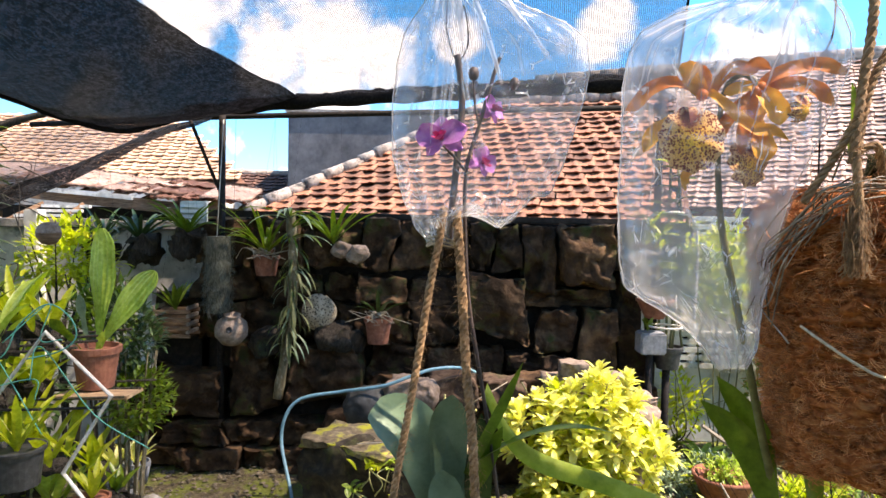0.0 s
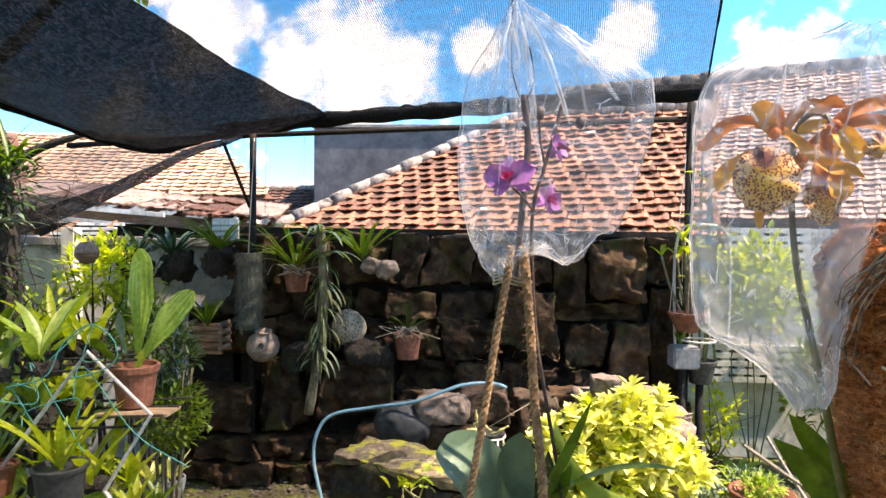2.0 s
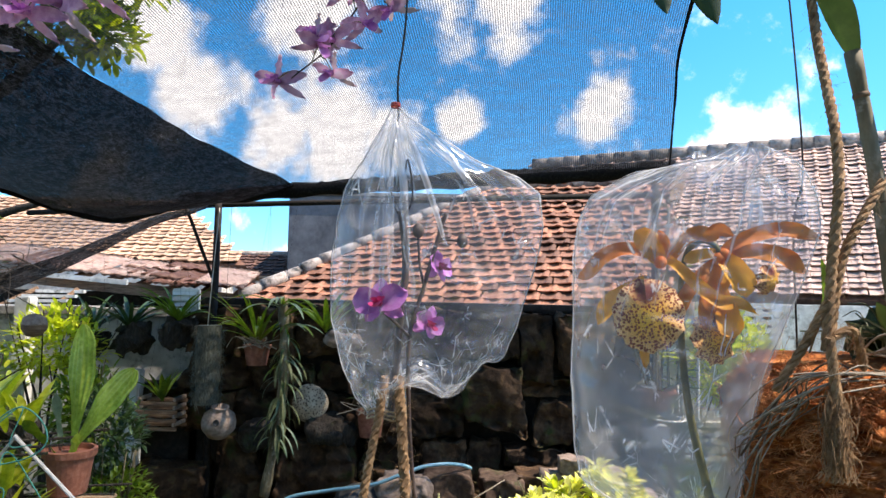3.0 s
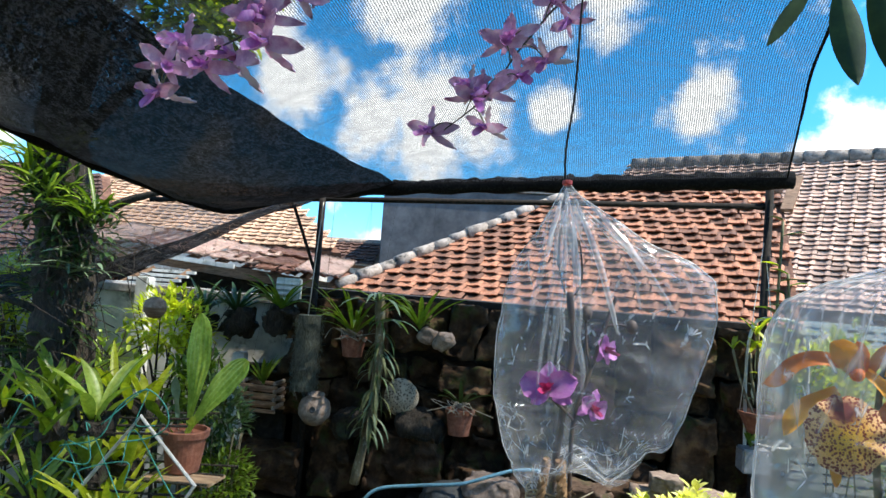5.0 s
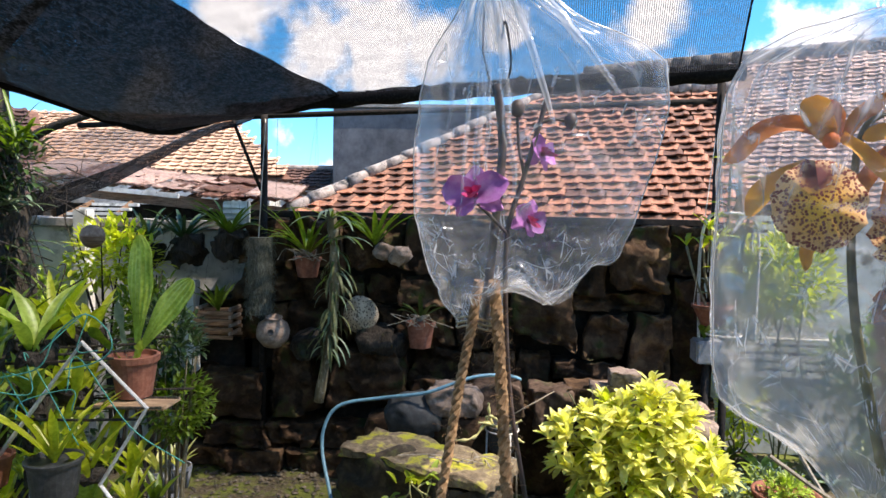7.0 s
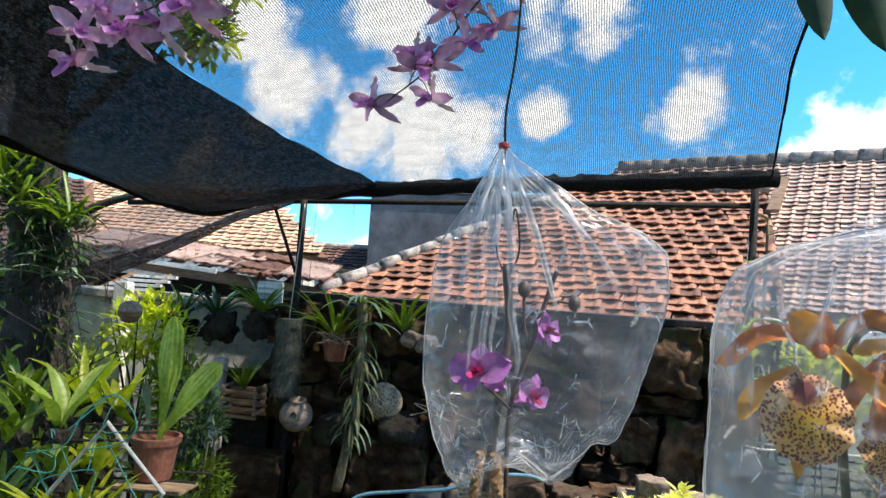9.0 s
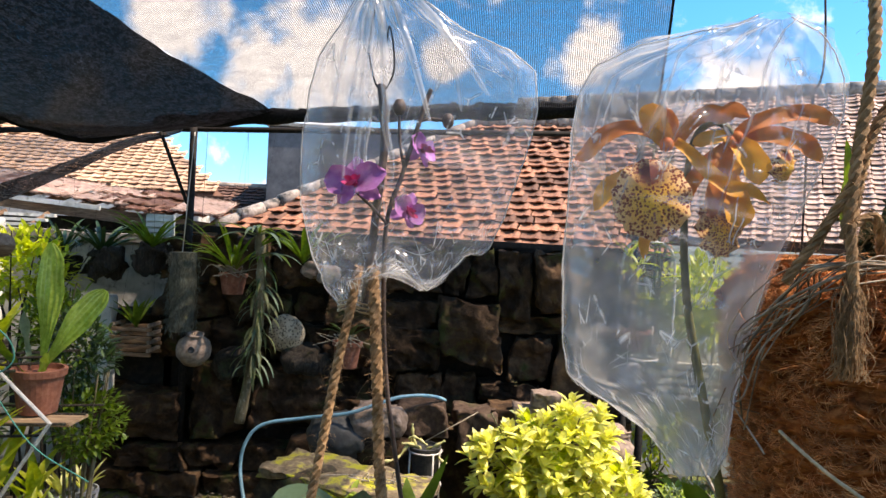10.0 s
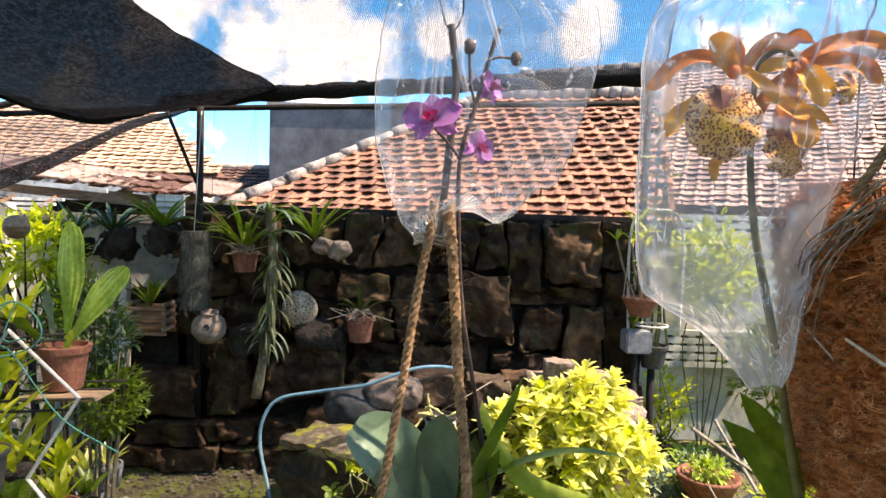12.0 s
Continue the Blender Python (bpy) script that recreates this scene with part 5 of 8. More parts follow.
for k, p in enumerate(line):
    t = k / (len(line) - 1)
    w = 0.0095 * (0.35 + 0.65 * math.sin(math.pi * min(1, 0.18 + t * 0.8)))
    rows.append([p + Vector((0.3 * w, 0.3 * w, w)), p + Vector((0, -0.003, 0)), p - Vector((0.3 * w, 0.3 * w, w))])
grid_sheet(bm, rows)
part("leaf", bm, "leaf_pale", orchid, "long folded arching pale green leaf", smooth=True)
rr = random.Random(4)
for k in range(7):
    x = 0.1 + rr.uniform(-0.02, 0.02)
    bm = mesh()
    tube(bm, spline([(x, 0.745, 1.57), (x + rr.uniform(-0.01, 0.02), 0.735, 1.575), (x + rr.uniform(-0.01, 0.03), 0.735, 1.54), (x + rr.uniform(-0.01, 0.03), 0.74, 1.49)], 5), 0.0015, 6)
    part("root", bm, "root", orchid, "pale grey aerial root", smooth=True)
bm = mesh()
tube(bm, spline([(0.048, 0.787, 2.223), (0.046, 0.79, 2.27), (0.052, 0.80, 2.34), (0.055, 0.82, 2.5), (0.07, 0.85, 2.75), (0.06, 0.9, 3.19)], 8), 0.0013, 6)
part("wire", bm, "wire_dark", orchid, "thin hanging wire", smooth=True)
film_bag("plastic_bag", [(1.904, 0.028, 0.068), (1.924, 0.014, 0.070), (1.934, 0.010, 0.074), (1.940, 0.008, 0.138), (1.952, 0.003, 0.158), (1.97, -0.003, 0.168), (2.0, -0.012, 0.180), (2.05, -0.014, 0.194), (2.10, -0.009, 0.203), (2.13, -0.002, 0.200), (2.15, 0.008, 0.178), (2.165, 0.016, 0.135), (2.19, 0.028, 0.088), (2.21, 0.038, 0.064), (2.224, 0.045, 0.052)], 0.742, 0.034, "film", "crumpled clear plastic bag tied over the pink orchid", 3.0, lobes=0.013)
M["red_tie"] = surface("red_tie", (0.3, 0.03, 0.03), (0.5, 0.06, 0.05), (0.62, 0.14, 0.1), scale=80, rough=0.5, vary=0)
bm = mesh()
tube(bm, [(0.0485 + 0.0042 * math.cos(a * 0.5), 0.745 + 0.005 * math.sin(a * 0.5), 2.2225 + 0.0006 * a / 6) for a in range(40)], 0.0011, 6)
part("top_tie", bm, "red_tie", bpy.data.objects["plastic_bag"], "short twist of red tie at the gathered top", smooth=True)

for k, (x, z, wide) in enumerate(((0.043, 1.99, 0.007), (0.052, 2.03, 0.005), (0.074, 2.02, 0.008), (0.018, 2.07, 0.006), (0.105, 2.075, 0.007), (0.155, 2.10, 0.009), (0.03, 2.0, 0.004))):
    bm = mesh()
    rows = []
    for j in range(31):
        t = j / 30
        mid = Vector((0.048 + (x - 0.048) * t ** 0.8, 0.738 - 0.033 * math.sin(min(1.0, t * 1.7) * math.pi / 2), 2.218 + (z - 2.218) * t))
        mid.x += 0.003 * noise.noise(Vector((t * 6, k * 3.0, 0)))
        w = wide * (0.25 + 0.75 * math.sin(math.pi * min(0.98, t)) ** 0.6)
        rows.append([mid + Vector((w * (i / 4 - 0.5), -0.0022 * (1 - abs(i / 2 - 1)) - 0.001, 0)) for i in range(5)])
    grid_sheet(bm, rows, uv=lambda a, b: (0.3 * k + a * 0.002, 0.55 + 0.4 * (1 - b / 30)))
    part("pleat", bm, "film_milky", bpy.data.objects["plastic_bag"], smooth=False)

# ---- the spotted yellow orchid ----
tiger = thing("potted_orchid", (0.44, 0.8, 1.35), "yellow orchid with brown-spotted lips, its spike bagged in plastic", "orchid")
bm = mesh()
line = spline([(0.49, 0.8, 1.40), (0.455, 0.77, 1.56), (0.40, 0.72, 1.70), (0.362, 0.685, 1.80), (0.341, 0.675, 1.87), (0.327, 0.674, 1.93), (0.321, 0.675, 1.99), (0.322, 0.677, 2.045), (0.327, 0.676, 2.071), (0.337, 0.672, 2.081), (0.347, 0.669, 2.079), (0.355, 0.668, 2.068)], 8)
tube(bm, line, [0.0052 - 0.0024 * min(1.0, k / 56) for k in range(len(line))], 8)
part("spike", bm, "stem", tiger, "dark green flower spike", smooth=True)


def tiger_flower(centre):
    bm = mesh()
    c = Vector(centre)
    bmesh.ops.create_uvsphere(bm, u_segments=10, v_segments=7, radius=0.006, matrix=Matrix.Translation(c))
    return part("flower", bm, "petal_orange", tiger, smooth=True)


def strap(flower, points, width, material="petal_orange", face=(-0.2, -1.0, 0.1), cup=0.18, twist=0.0, blunt=0.6):
    bm = mesh()
    ribbon(bm, points, width * 0.84, face, cup, twist, blunt * 0.7, ruffle=0.0014)
    part("petal", bm, material, flower, smooth=True)


def ruffled_lip(flower, centre, face, wide, high, material, fill=0.0, roll=0.0):
    """A broad fan lip that hangs from its throat: deeply frilled edge, bulged middle; uv: across, down."""
    face = Vector(face).normalized()
    up = (Vector((0, 0, 1)) - face * face.z).normalized()
    up = Matrix.Rotation(roll, 3, face) @ up
    right = up.cross(face)
    bm = mesh()
    rows, n, m = [], 22, 40
    for j in range(n + 1):
        r = j / n
        row = []
        for i in range(m + 1):
            a = radians(-270 + 360 * i / m)
            frill = 1 + 0.03 * r * math.sin(a * 11 + 1) + 0.025 * r * math.sin(a * 23)
            x, y = math.cos(a) * wide / 2 * r * frill, math.sin(a) * high * 0.42 * r * frill
            lift = 0.007 * (1 - r * r) + 0.0028 * r ** 3 * math.sin(a * 9) + 0.0012 * r ** 3 * math.sin(a * 17)
            row.append(Vector(centre) + right * x + up * (y - high * 0.06) + face * lift)
        rows.append(row)
    grid_sheet(bm, rows, uv=lambda a, b: (0.5 + 0.5 * b / n * math.cos(radians(-270 + 360 * a / m)), 0.5 - 0.5 * b / n * math.sin(radians(-270 + 360 * a / m))))
    part("lip", bm, material, flower, "broad frilled yellow lip with dark brown spots", smooth=True)


fl = tiger_flower((0.300, 0.669, 2.061))
strap(fl, [(0.302, 0.669, 2.061), (0.291, 0.666, 2.073), (0.284, 0.660, 2.082), (0.282, 0.655, 2.091)], 0.026, "petal_yellow", cup=0.1, blunt=1.4)
strap(fl, [(0.302, 0.669, 2.063), (0.304, 0.670, 2.076), (0.297, 0.666, 2.090)], 0.013)
strap(fl, [(0.299, 0.669, 2.064), (0.282, 0.667, 2.071), (0.263, 0.666, 2.072), (0.247, 0.668, 2.064), (0.235, 0.669, 2.050), (0.227, 0.675, 2.045)], 0.016)
strap(fl, [(0.290, 0.680, 2.045), (0.270, 0.679, 2.033), (0.255, 0.675, 2.022), (0.244, 0.670, 2.003)], 0.019, "petal_yellow")
strap(fl, [(0.298, 0.675, 2.004), (0.291, 0.668, 1.989), (0.285, 0.663, 1.979), (0.285, 0.662, 1.966)], 0.012, "petal_yellow", twist=0.8, blunt=0.0)
strap(fl, [(0.307, 0.669, 2.064), (0.314, 0.662, 2.057), (0.324, 0.657, 2.045), (0.338, 0.654, 2.033), (0.349, 0.653, 2.026), (0.367, 0.655, 2.025), (0.382, 0.656, 2.015)], 0.015, "petal_yellow", blunt=0.0)
strap(fl, [(0.310, 0.673, 2.062), (0.319, 0.670, 2.079), (0.332, 0.668, 2.088), (0.343, 0.666, 2.087), (0.351, 0.662, 2.091), (0.363, 0.659, 2.085)], 0.017, twist=0.5)
ruffled_lip(fl, (0.281, 0.643, 2.018), (-0.25, -1, 0.12), 0.060, 0.076, "lip_spotted", roll=0.12)
fl = tiger_flower((0.352, 0.668, 2.065))
strap(fl, [(0.353, 0.672, 2.068), (0.345, 0.663, 2.046), (0.337, 0.655, 2.024), (0.334, 0.654, 2.001)], 0.018, "petal_orange")
strap(fl, [(0.350, 0.668, 2.064), (0.334, 0.663, 2.050), (0.322, 0.660, 2.035), (0.317, 0.664, 2.023), (0.314, 0.668, 2.002)], 0.015)
strap(fl, [(0.352, 0.665, 2.036), (0.354, 0.654, 2.012), (0.358, 0.650, 1.995)], 0.026, "petal_yellow", cup=0.3)
ruffled_lip(fl, (0.345, 0.664, 1.998), (0.35, -0.9, 0.15), 0.047, 0.058, "lip_spotted", roll=-0.15)
fl = tiger_flower((0.357, 0.668, 2.069))
strap(fl, [(0.355, 0.668, 2.069), (0.365, 0.665, 2.079), (0.386, 0.665, 2.088), (0.409, 0.669, 2.093), (0.431, 0.672, 2.091), (0.449, 0.676, 2.086)], 0.017)
strap(fl, [(0.360, 0.666, 2.069), (0.378, 0.662, 2.072), (0.399, 0.661, 2.070), (0.416, 0.665, 2.064), (0.431, 0.668, 2.053)], 0.019)
strap(fl, [(0.353, 0.668, 2.070), (0.341, 0.664, 2.069), (0.329, 0.664, 2.066), (0.321, 0.668, 2.062)], 0.014, "petal_yellow")
strap(fl, [(0.355, 0.668, 2.068), (0.361, 0.659, 2.057), (0.368, 0.656, 2.045), (0.372, 0.657, 2.031)], 0.026, "petal_yellow", cup=0.3)
strap(fl, [(0.369, 0.675, 2.055), (0.358, 0.672, 2.043), (0.354, 0.669, 2.031), (0.360, 0.667, 2.022)], 0.014, "petal_yellow")
ruffled_lip(fl, (0.390, 0.657, 2.049), (0.6, -0.8, -0.1), 0.036, 0.032, "lip_spotted", roll=0.3)
for pts, wd, facing in (
    ([(0.470, 0.79, 1.44), (0.436, 0.735, 1.56), (0.410, 0.739, 1.649), (0.384, 0.744, 1.697), (0.342, 0.748, 1.735)], 0.032, (-0.55, -0.75, 0.3)),
    ([(0.470, 0.80, 1.50), (0.432, 0.760, 1.64), (0.410, 0.744, 1.692), (0.387, 0.746, 1.727), (0.360, 0.751, 1.762)], 0.026, (-0.4, -0.8, 0.4)),
    ([(0.500, 0.80, 1.46), (0.475, 0.745, 1.60), (0.465, 0.738, 1.66), (0.470, 0.75, 1.70)], 0.026, (0.2, -0.9, 0.3)),
):
    bm = mesh()
    ribbon(bm, pts, wd, facing, 0.16, 0.0, 0.4, across=6, neck=0.35)
    part("leaf", bm, "leaf", tiger, smooth=True)
for x, x1 in ((0.478, 0.495), (0.497, 0.52)):
    bm = mesh()
    tube(bm, [(x1, 0.8, 1.40), (x, 0.8, 1.52), (x - 0.004, 0.8, 1.58)], [0.010, 0.0095, 0.007], 10)
    part("bulb", bm, "cane", tiger, "pale green pseudobulb", smooth=True)
bm = mesh()
lathe(bm, [(0.0, 1.24), (0.075, 1.24), (0.095, 1.41), (0.102, 1.41), (0.102, 1.425), (0.09, 1.425), (0.085, 1.40), (0.0, 1.40)], (0.5, 0.82, 0), 24)
part("pot", bm, "black_plastic", tiger, "black plastic pot", smooth=False)
bm = mesh()
tube(bm, spline([(0.585, 0.86, 1.42), (0.50, 0.80, 1.8), (0.465, 0.755, 2.05), (0.464, 0.75, 2.12), (0.472, 0.75, 2.20), (0.52, 0.9, 2.6), (0.6, 1.2, 3.2)], 8), 0.0011, 5)
part("wire", bm, "wire_dark", tiger, "thin dark hanging wire", smooth=True)
film_bag("plastic_bag", [(1.788, 0.326, 0.352), (1.81, 0.308, 0.36), (1.83, 0.288, 0.362), (1.85, 0.258, 0.364), (1.868, 0.228, 0.367), (1.90, 0.222, 0.371), (1.95, 0.220, 0.384), (2.0, 0.219, 0.405), (2.05, 0.219, 0.425), (2.09, 0.222, 0.441), (2.12, 0.234, 0.438), (2.14, 0.27, 0.428), (2.155, 0.33, 0.416), (2.168, 0.366, 0.392)], 0.662, 0.046, "film_soft", "milky clear plastic bag over the spotted yellow orchid", 8.0, back="film_milky", tied=False)
flap = bpy.data.objects["plastic_bag.001"]
bm = mesh()
rows = []
for j in range(25):
    v = j / 24
    row = []
    for i in range(37):
        u = i / 36
        x = 0.315 + 0.133 * u - 0.01 * v * (u - 0.3)
        foot = 2.136 - 0.030 * u
        top = 2.147 + 0.030 * math.sin(math.pi * min(1.0, u * 0.92 + 0.05)) ** 0.7 - 0.045 * max(0.0, u - 0.72) / 0.28
        row.append(Vector((x, 0.682 + 0.02 * v * math.sin(3 * u) - folds(x, foot + v * 0.05, 21.0) * 1.5, foot + (top - foot) * v)))
    rows.append(row)
grid_sheet(bm, rows, uv=lambda a, b: (a / 36 * 0.14, 0.6 + b / 24 * 0.15))
part("flap", bm, "film_soft", flap, "loose corner of the bag standing up behind", smooth=True)

# ---- the hanging coir block ----
coir = thing("coir_planter", (0.47, 0.70, 1.71), "rust-brown coconut fibre block planter hung on jute rope", "planter")
CX, CY, HX, HY, Z0, Z1 = 0.530, 0.705, 0.142, 0.112, 1.668, 1.968


def coir_at(a, t):
    """A place on the block's side: a round it, t from foot to top."""
    ca, sa = math.cos(a), math.sin(a)
    k = (abs(ca) ** 3.4 + abs(sa) ** 3.4) ** (-1 / 3.4)
    edge = 1 - 0.20 * max(0, (t - 0.82) / 0.18) ** 2.2 - 0.14 * max(0, (0.12 - t) / 0.12) ** 2
    edge *= 1 - 0.05 * (1 - t)
    z = Z0 + (Z1 - Z0) * t + 0.012 * math.sin(a * 2) * (1 - t)
    return Vector((CX + 0.034 * (1 - t) + HX * k * ca * edge, CY + HY * k * sa * edge, z)), Vector((ca, sa, 0.6 * max(0, (t - 0.85) / 0.15)))


bm = mesh()
rows, n, m = [], 300, 190
for j in range(m + 1):
    row = []
    for i in range(n + 1):
        p, out = coir_at(2 * math.pi * (i % n) / n, j / m)
        cell = noise.voronoi(Vector((p.x * 40 + p.y * 12, p.y * 34, p.z * 105 + 1.6 * noise.noise(p * 30))))[0]
        small = noise.voronoi(Vector((p.x * 120, p.y * 120, p.z * 210)))[0]
        lump = 0.021 * (0.6 - min(cell[0], 1.0)) + 0.006 * (0.5 - min(small[0], 1.0)) + 0.008 * noise.noise(p * 22)
        row.append(p + out * lump)
    rows.append(row)
vs = grid_sheet(bm, rows)
bm.faces.new(vs[0][:-1][::-1])
cap = [Vector((CX, CY, Z1 + 0.012))]
mid_v = bm.verts.new(cap[0])
for i in range(n):
    bm.faces.new((vs[m][i], vs[m][i + 1], mid_v))
bmesh.ops.remove_doubles(bm, verts=bm.verts[:], dist=1e-6)
part("block", bm, "coir", coir, smooth=True)
bm = mesh()
rr = random.Random(9)
for k in range(1700):
    a = rr.uniform(math.pi * 0.80, math.pi * 2.02)
    p, out = coir_at(a, rr.uniform(0.0, 1.0))
    way = Vector((-math.sin(a), math.cos(a), 0)) * rr.gauss(0, 1) + Vector((0, 0, rr.gauss(0, 0.7)))
    bow = rr.uniform(0.003, 0.008)
    for j in range(13):
        d = (way + Vector((rr.gauss(0, 0.4), rr.gauss(0, 0.3), rr.gauss(0, 0.4)))).normalized()
        q = p + Vector((rr.gauss(0, 0.0015), rr.gauss(0, 0.0015), rr.gauss(0, 0.003)))
        ln = rr.uniform(0.007, 0.016)
        tube(bm, [q - out * 0.002, q + d * ln * 0.35 + out * bow, q + d * ln * 0.75 + out * bow * 0.8, q + d * ln + out * rr.uniform(-0.002, 0.004)], rr.uniform(0.00016, 0.00030), 3, caps=False)
for k in range(420):
    a = rr.uniform(math.pi * 0.80, math.pi * 2.02)
    p, out = coir_at(a, rr.uniform(0.0, 1.0))
    d = Vector((rr.gauss(0, 1), rr.gauss(0, 0.4), rr.gauss(0, 0.8))).normalized()
    e = Vector((rr.gauss(0, 1), rr.gauss(0, 0.4), rr.gauss(0, 0.8))).normalized()
    tube(bm, spline([p, p + d * 0.010 + out * 0.006, p + d * 0.018 + e * 0.008 + out * 0.010, p + d * 0.020 + e * 0.02 + out * 0.008], 3), rr.uniform(0.00018, 0.0003), 3, caps=False)
tagged(part("fibre", bm, "fibre", coir, "loose coconut fibres"), kind="stuff")
M["root_brown"] = surface("root_brown", (0.07, 0.045, 0.026), (0.17, 0.115, 0.068), (0.3, 0.22, 0.15), scale=60, rough=0.9, vary=0.3)
for k in range(17):
    x0 = 0.46 + rr.uniform(-0.03, 0.10)
    j = lambda a: rr.gauss(0, a)
    pts = [(x0, 0.62 + j(0.02), 1.972), (0.413 + j(0.012), 0.605 + j(0.008), 1.968 + j(0.006)), (0.388 + j(0.009), 0.622 + j(0.012), 1.945 + j(0.008)), (0.372 + j(0.008), 0.645 + j(0.015), 1.91 + j(0.012)), (0.366 + j(0.010), 0.66 + j(0.015), 1.872 + j(0.015)), (0.364 + j(0.012), 0.66 + j(0.02), 1.835 + j(0.015)), (0.372 + j(0.012), 0.66 + j(0.02), 1.80 + j(0.02))]
    bm = mesh()
    tube(bm, spline(pts[: rr.choice((4, 5, 6, 7))], 6), rr.uniform(0.0004, 0.0011), 5)
    part("root", bm, rr.choice(("root", "root_brown", "root_brown")), coir, smooth=True)
for k in range(16):
    x0 = 0.44 + rr.uniform(0, 0.1)
    bm = mesh()
    tube(bm, spline([(x0, 0.63, 1.985), (x0 + rr.uniform(-0.03, 0.05), 0.605, 1.985 + rr.uniform(-0.01, 0.02)), (x0 + rr.uniform(0.0, 0.1), 0.60, 1.968), (x0 + rr.uniform(0.05, 0.14), 0.605, 1.945 + rr.uniform(-0.02, 0.02))], 6), rr.uniform(0.0005, 0.0012), 5)
    part("root", bm, rr.choice(("root", "root", "root_brown")), coir, smooth=True)
bm = mesh()
tube(bm, spline([(0.392, 0.64, 1.838), (0.400, 0.61, 1.826), (0.418, 0.594, 1.812), (0.44, 0.585, 1.802), (0.50, 0.583, 1.796), (0.58, 0.585, 1.797)], 8), 0.0014, 7)
part("string", bm, "string", coir, "pale string wound round the block", smooth=True)
for pts, r, sd in (
    ([(0.445, 0.72, 2.6), (0.436, 0.66, 2.3), (0.427, 0.61, 2.15), (0.415, 0.602, 2.05), (0.409, 0.60, 1.99)], 0.0052, 1),
    ([(0.47, 0.62, 2.13), (0.447, 0.61, 2.10), (0.425, 0.605, 2.06), (0.412, 0.60, 2.0)], 0.0045, 2),
    ([(0.412, 0.60, 2.03), (0.398, 0.61, 1.995), (0.378, 0.62, 1.955)], 0.0045, 5),
    ([(0.412, 0.598, 2.0), (0.43, 0.60, 2.005), (0.45, 0.62, 1.975)], 0.0045, 6),
    ([(0.409, 0.596, 2.0), (0.411, 0.592, 1.96), (0.412, 0.590, 1.935), (0.411, 0.590, 1.905)], 0.0045, 7),
):
    bm = mesh()
    rope(bm, pts, r * 0.8, seed=sd, fuzz=600, twist=230.0, strands=3)
    part("rope", bm, "jute", coir)
bm = mesh()
for k in range(420):
    s = Vector((0.411 + rr.gauss(0, 0.004), 0.594 + rr.gauss(0, 0.003), 1.955 + rr.uniform(-0.04, 0.01)))
    tube(bm, spline([s, s + Vector((rr.gauss(0, 0.003), -0.002, -0.012)), s + Vector((rr.gauss(0, 0.005), -0.001, -0.028))], 3), 0.0003, 3, caps=False)
part("frayed_end", bm, "jute", coir)
for x0, y0, x1, r, zt in ((0.512, 0.67, 0.478, 0.0070, 2.26), (0.553, 0.665, 0.523, 0.0080, 2.24), (0.585, 0.69, 0.545, 0.0072, 2.3), (0.60, 0.72, 0.62, 0.008, 2.2)):
    bm = mesh()
    line = spline([(x0 + 0.004, y0, 1.97), (x0 - 0.002, y0, 2.03), ((x0 + x1) / 2 + 0.005, y0, 2.12), (x1, y0, zt)], 7)
    tube(bm, line, [r * (1.0 - 0.06 * math.sin(k * 0.45) + (0.10 if k % 6 == 3 else 0.0)) * (0.94 + 0.12 * rr.random()) for k in range(len(line))], 12)
    stalk = part("cane", bm, "cane", coir, "jointed grey-green orchid cane", smooth=True)
    for j in range(4, len(line) - 1, 5):
        bm = mesh()
        d = (line[j + 1] - line[j]).normalized() * 0.0022
        tube(bm, [line[j] - d * 1.4, line[j] - d * 0.4, line[j] + d * 0.4, line[j] + d * 1.4], [r * 0.9, r * 1.07, r * 1.05, r * 0.9], 12)
        part("node", bm, "root_brown", stalk, smooth=True)
for base, way, ln, wd, mt in (((0.505, 0.66, 1.985), (-0.45, -0.15, 1), 0.05, 0.022, "leaf_dark"), ((0.53, 0.655, 1.985), (0.15, -0.3, 1), 0.045, 0.02, "leaf_dark"), ((0.42, 0.62, 2.01), (-0.05, 0.0, 1), 0.055, 0.014, "leaf"), ((0.425, 0.63, 2.0), (0.1, 0.0, 1), 0.05, 0.012, "leaf"), ((0.48, 0.67, 2.25), (-0.4, -0.2, 0.7), 0.12, 0.03, "leaf_dark"), ((0.525, 0.665, 2.24), (0.5, -0.2, 0.7), 0.12, 0.03, "leaf_dark")):
    bm = mesh()
    blade(bm, base, way, ln, wd, 0.3, 0.2, 8, "oval")
    part("leaf", bm, mt, coir, smooth=True)
bm = mesh()
rough_stone(bm, (0.575, 0.675, 1.985), (0.15, 0.09, 0.075), 6.1, cuts=14, rough=0.7, round_off=0.8)
part("moss_cushion", bm, "moss", coir, "dark mossy mound at the canes' feet", smooth=True)
for base, way, ln, wd in (((0.545, 0.63, 2.0), (-0.5, -0.5, 0.7), 0.06, 0.034), ((0.57, 0.625, 2.0), (0.1, -0.6, 0.9), 0.07, 0.036), ((0.60, 0.63, 1.99), (0.5, -0.5, 0.6), 0.06, 0.032)):
    bm = mesh()
    blade(bm, base, way, ln, wd, 0.6, 0.12, 8, "oval")
    part("leaf", bm, "leaf_dark", coir, smooth=True)
bm = mesh()
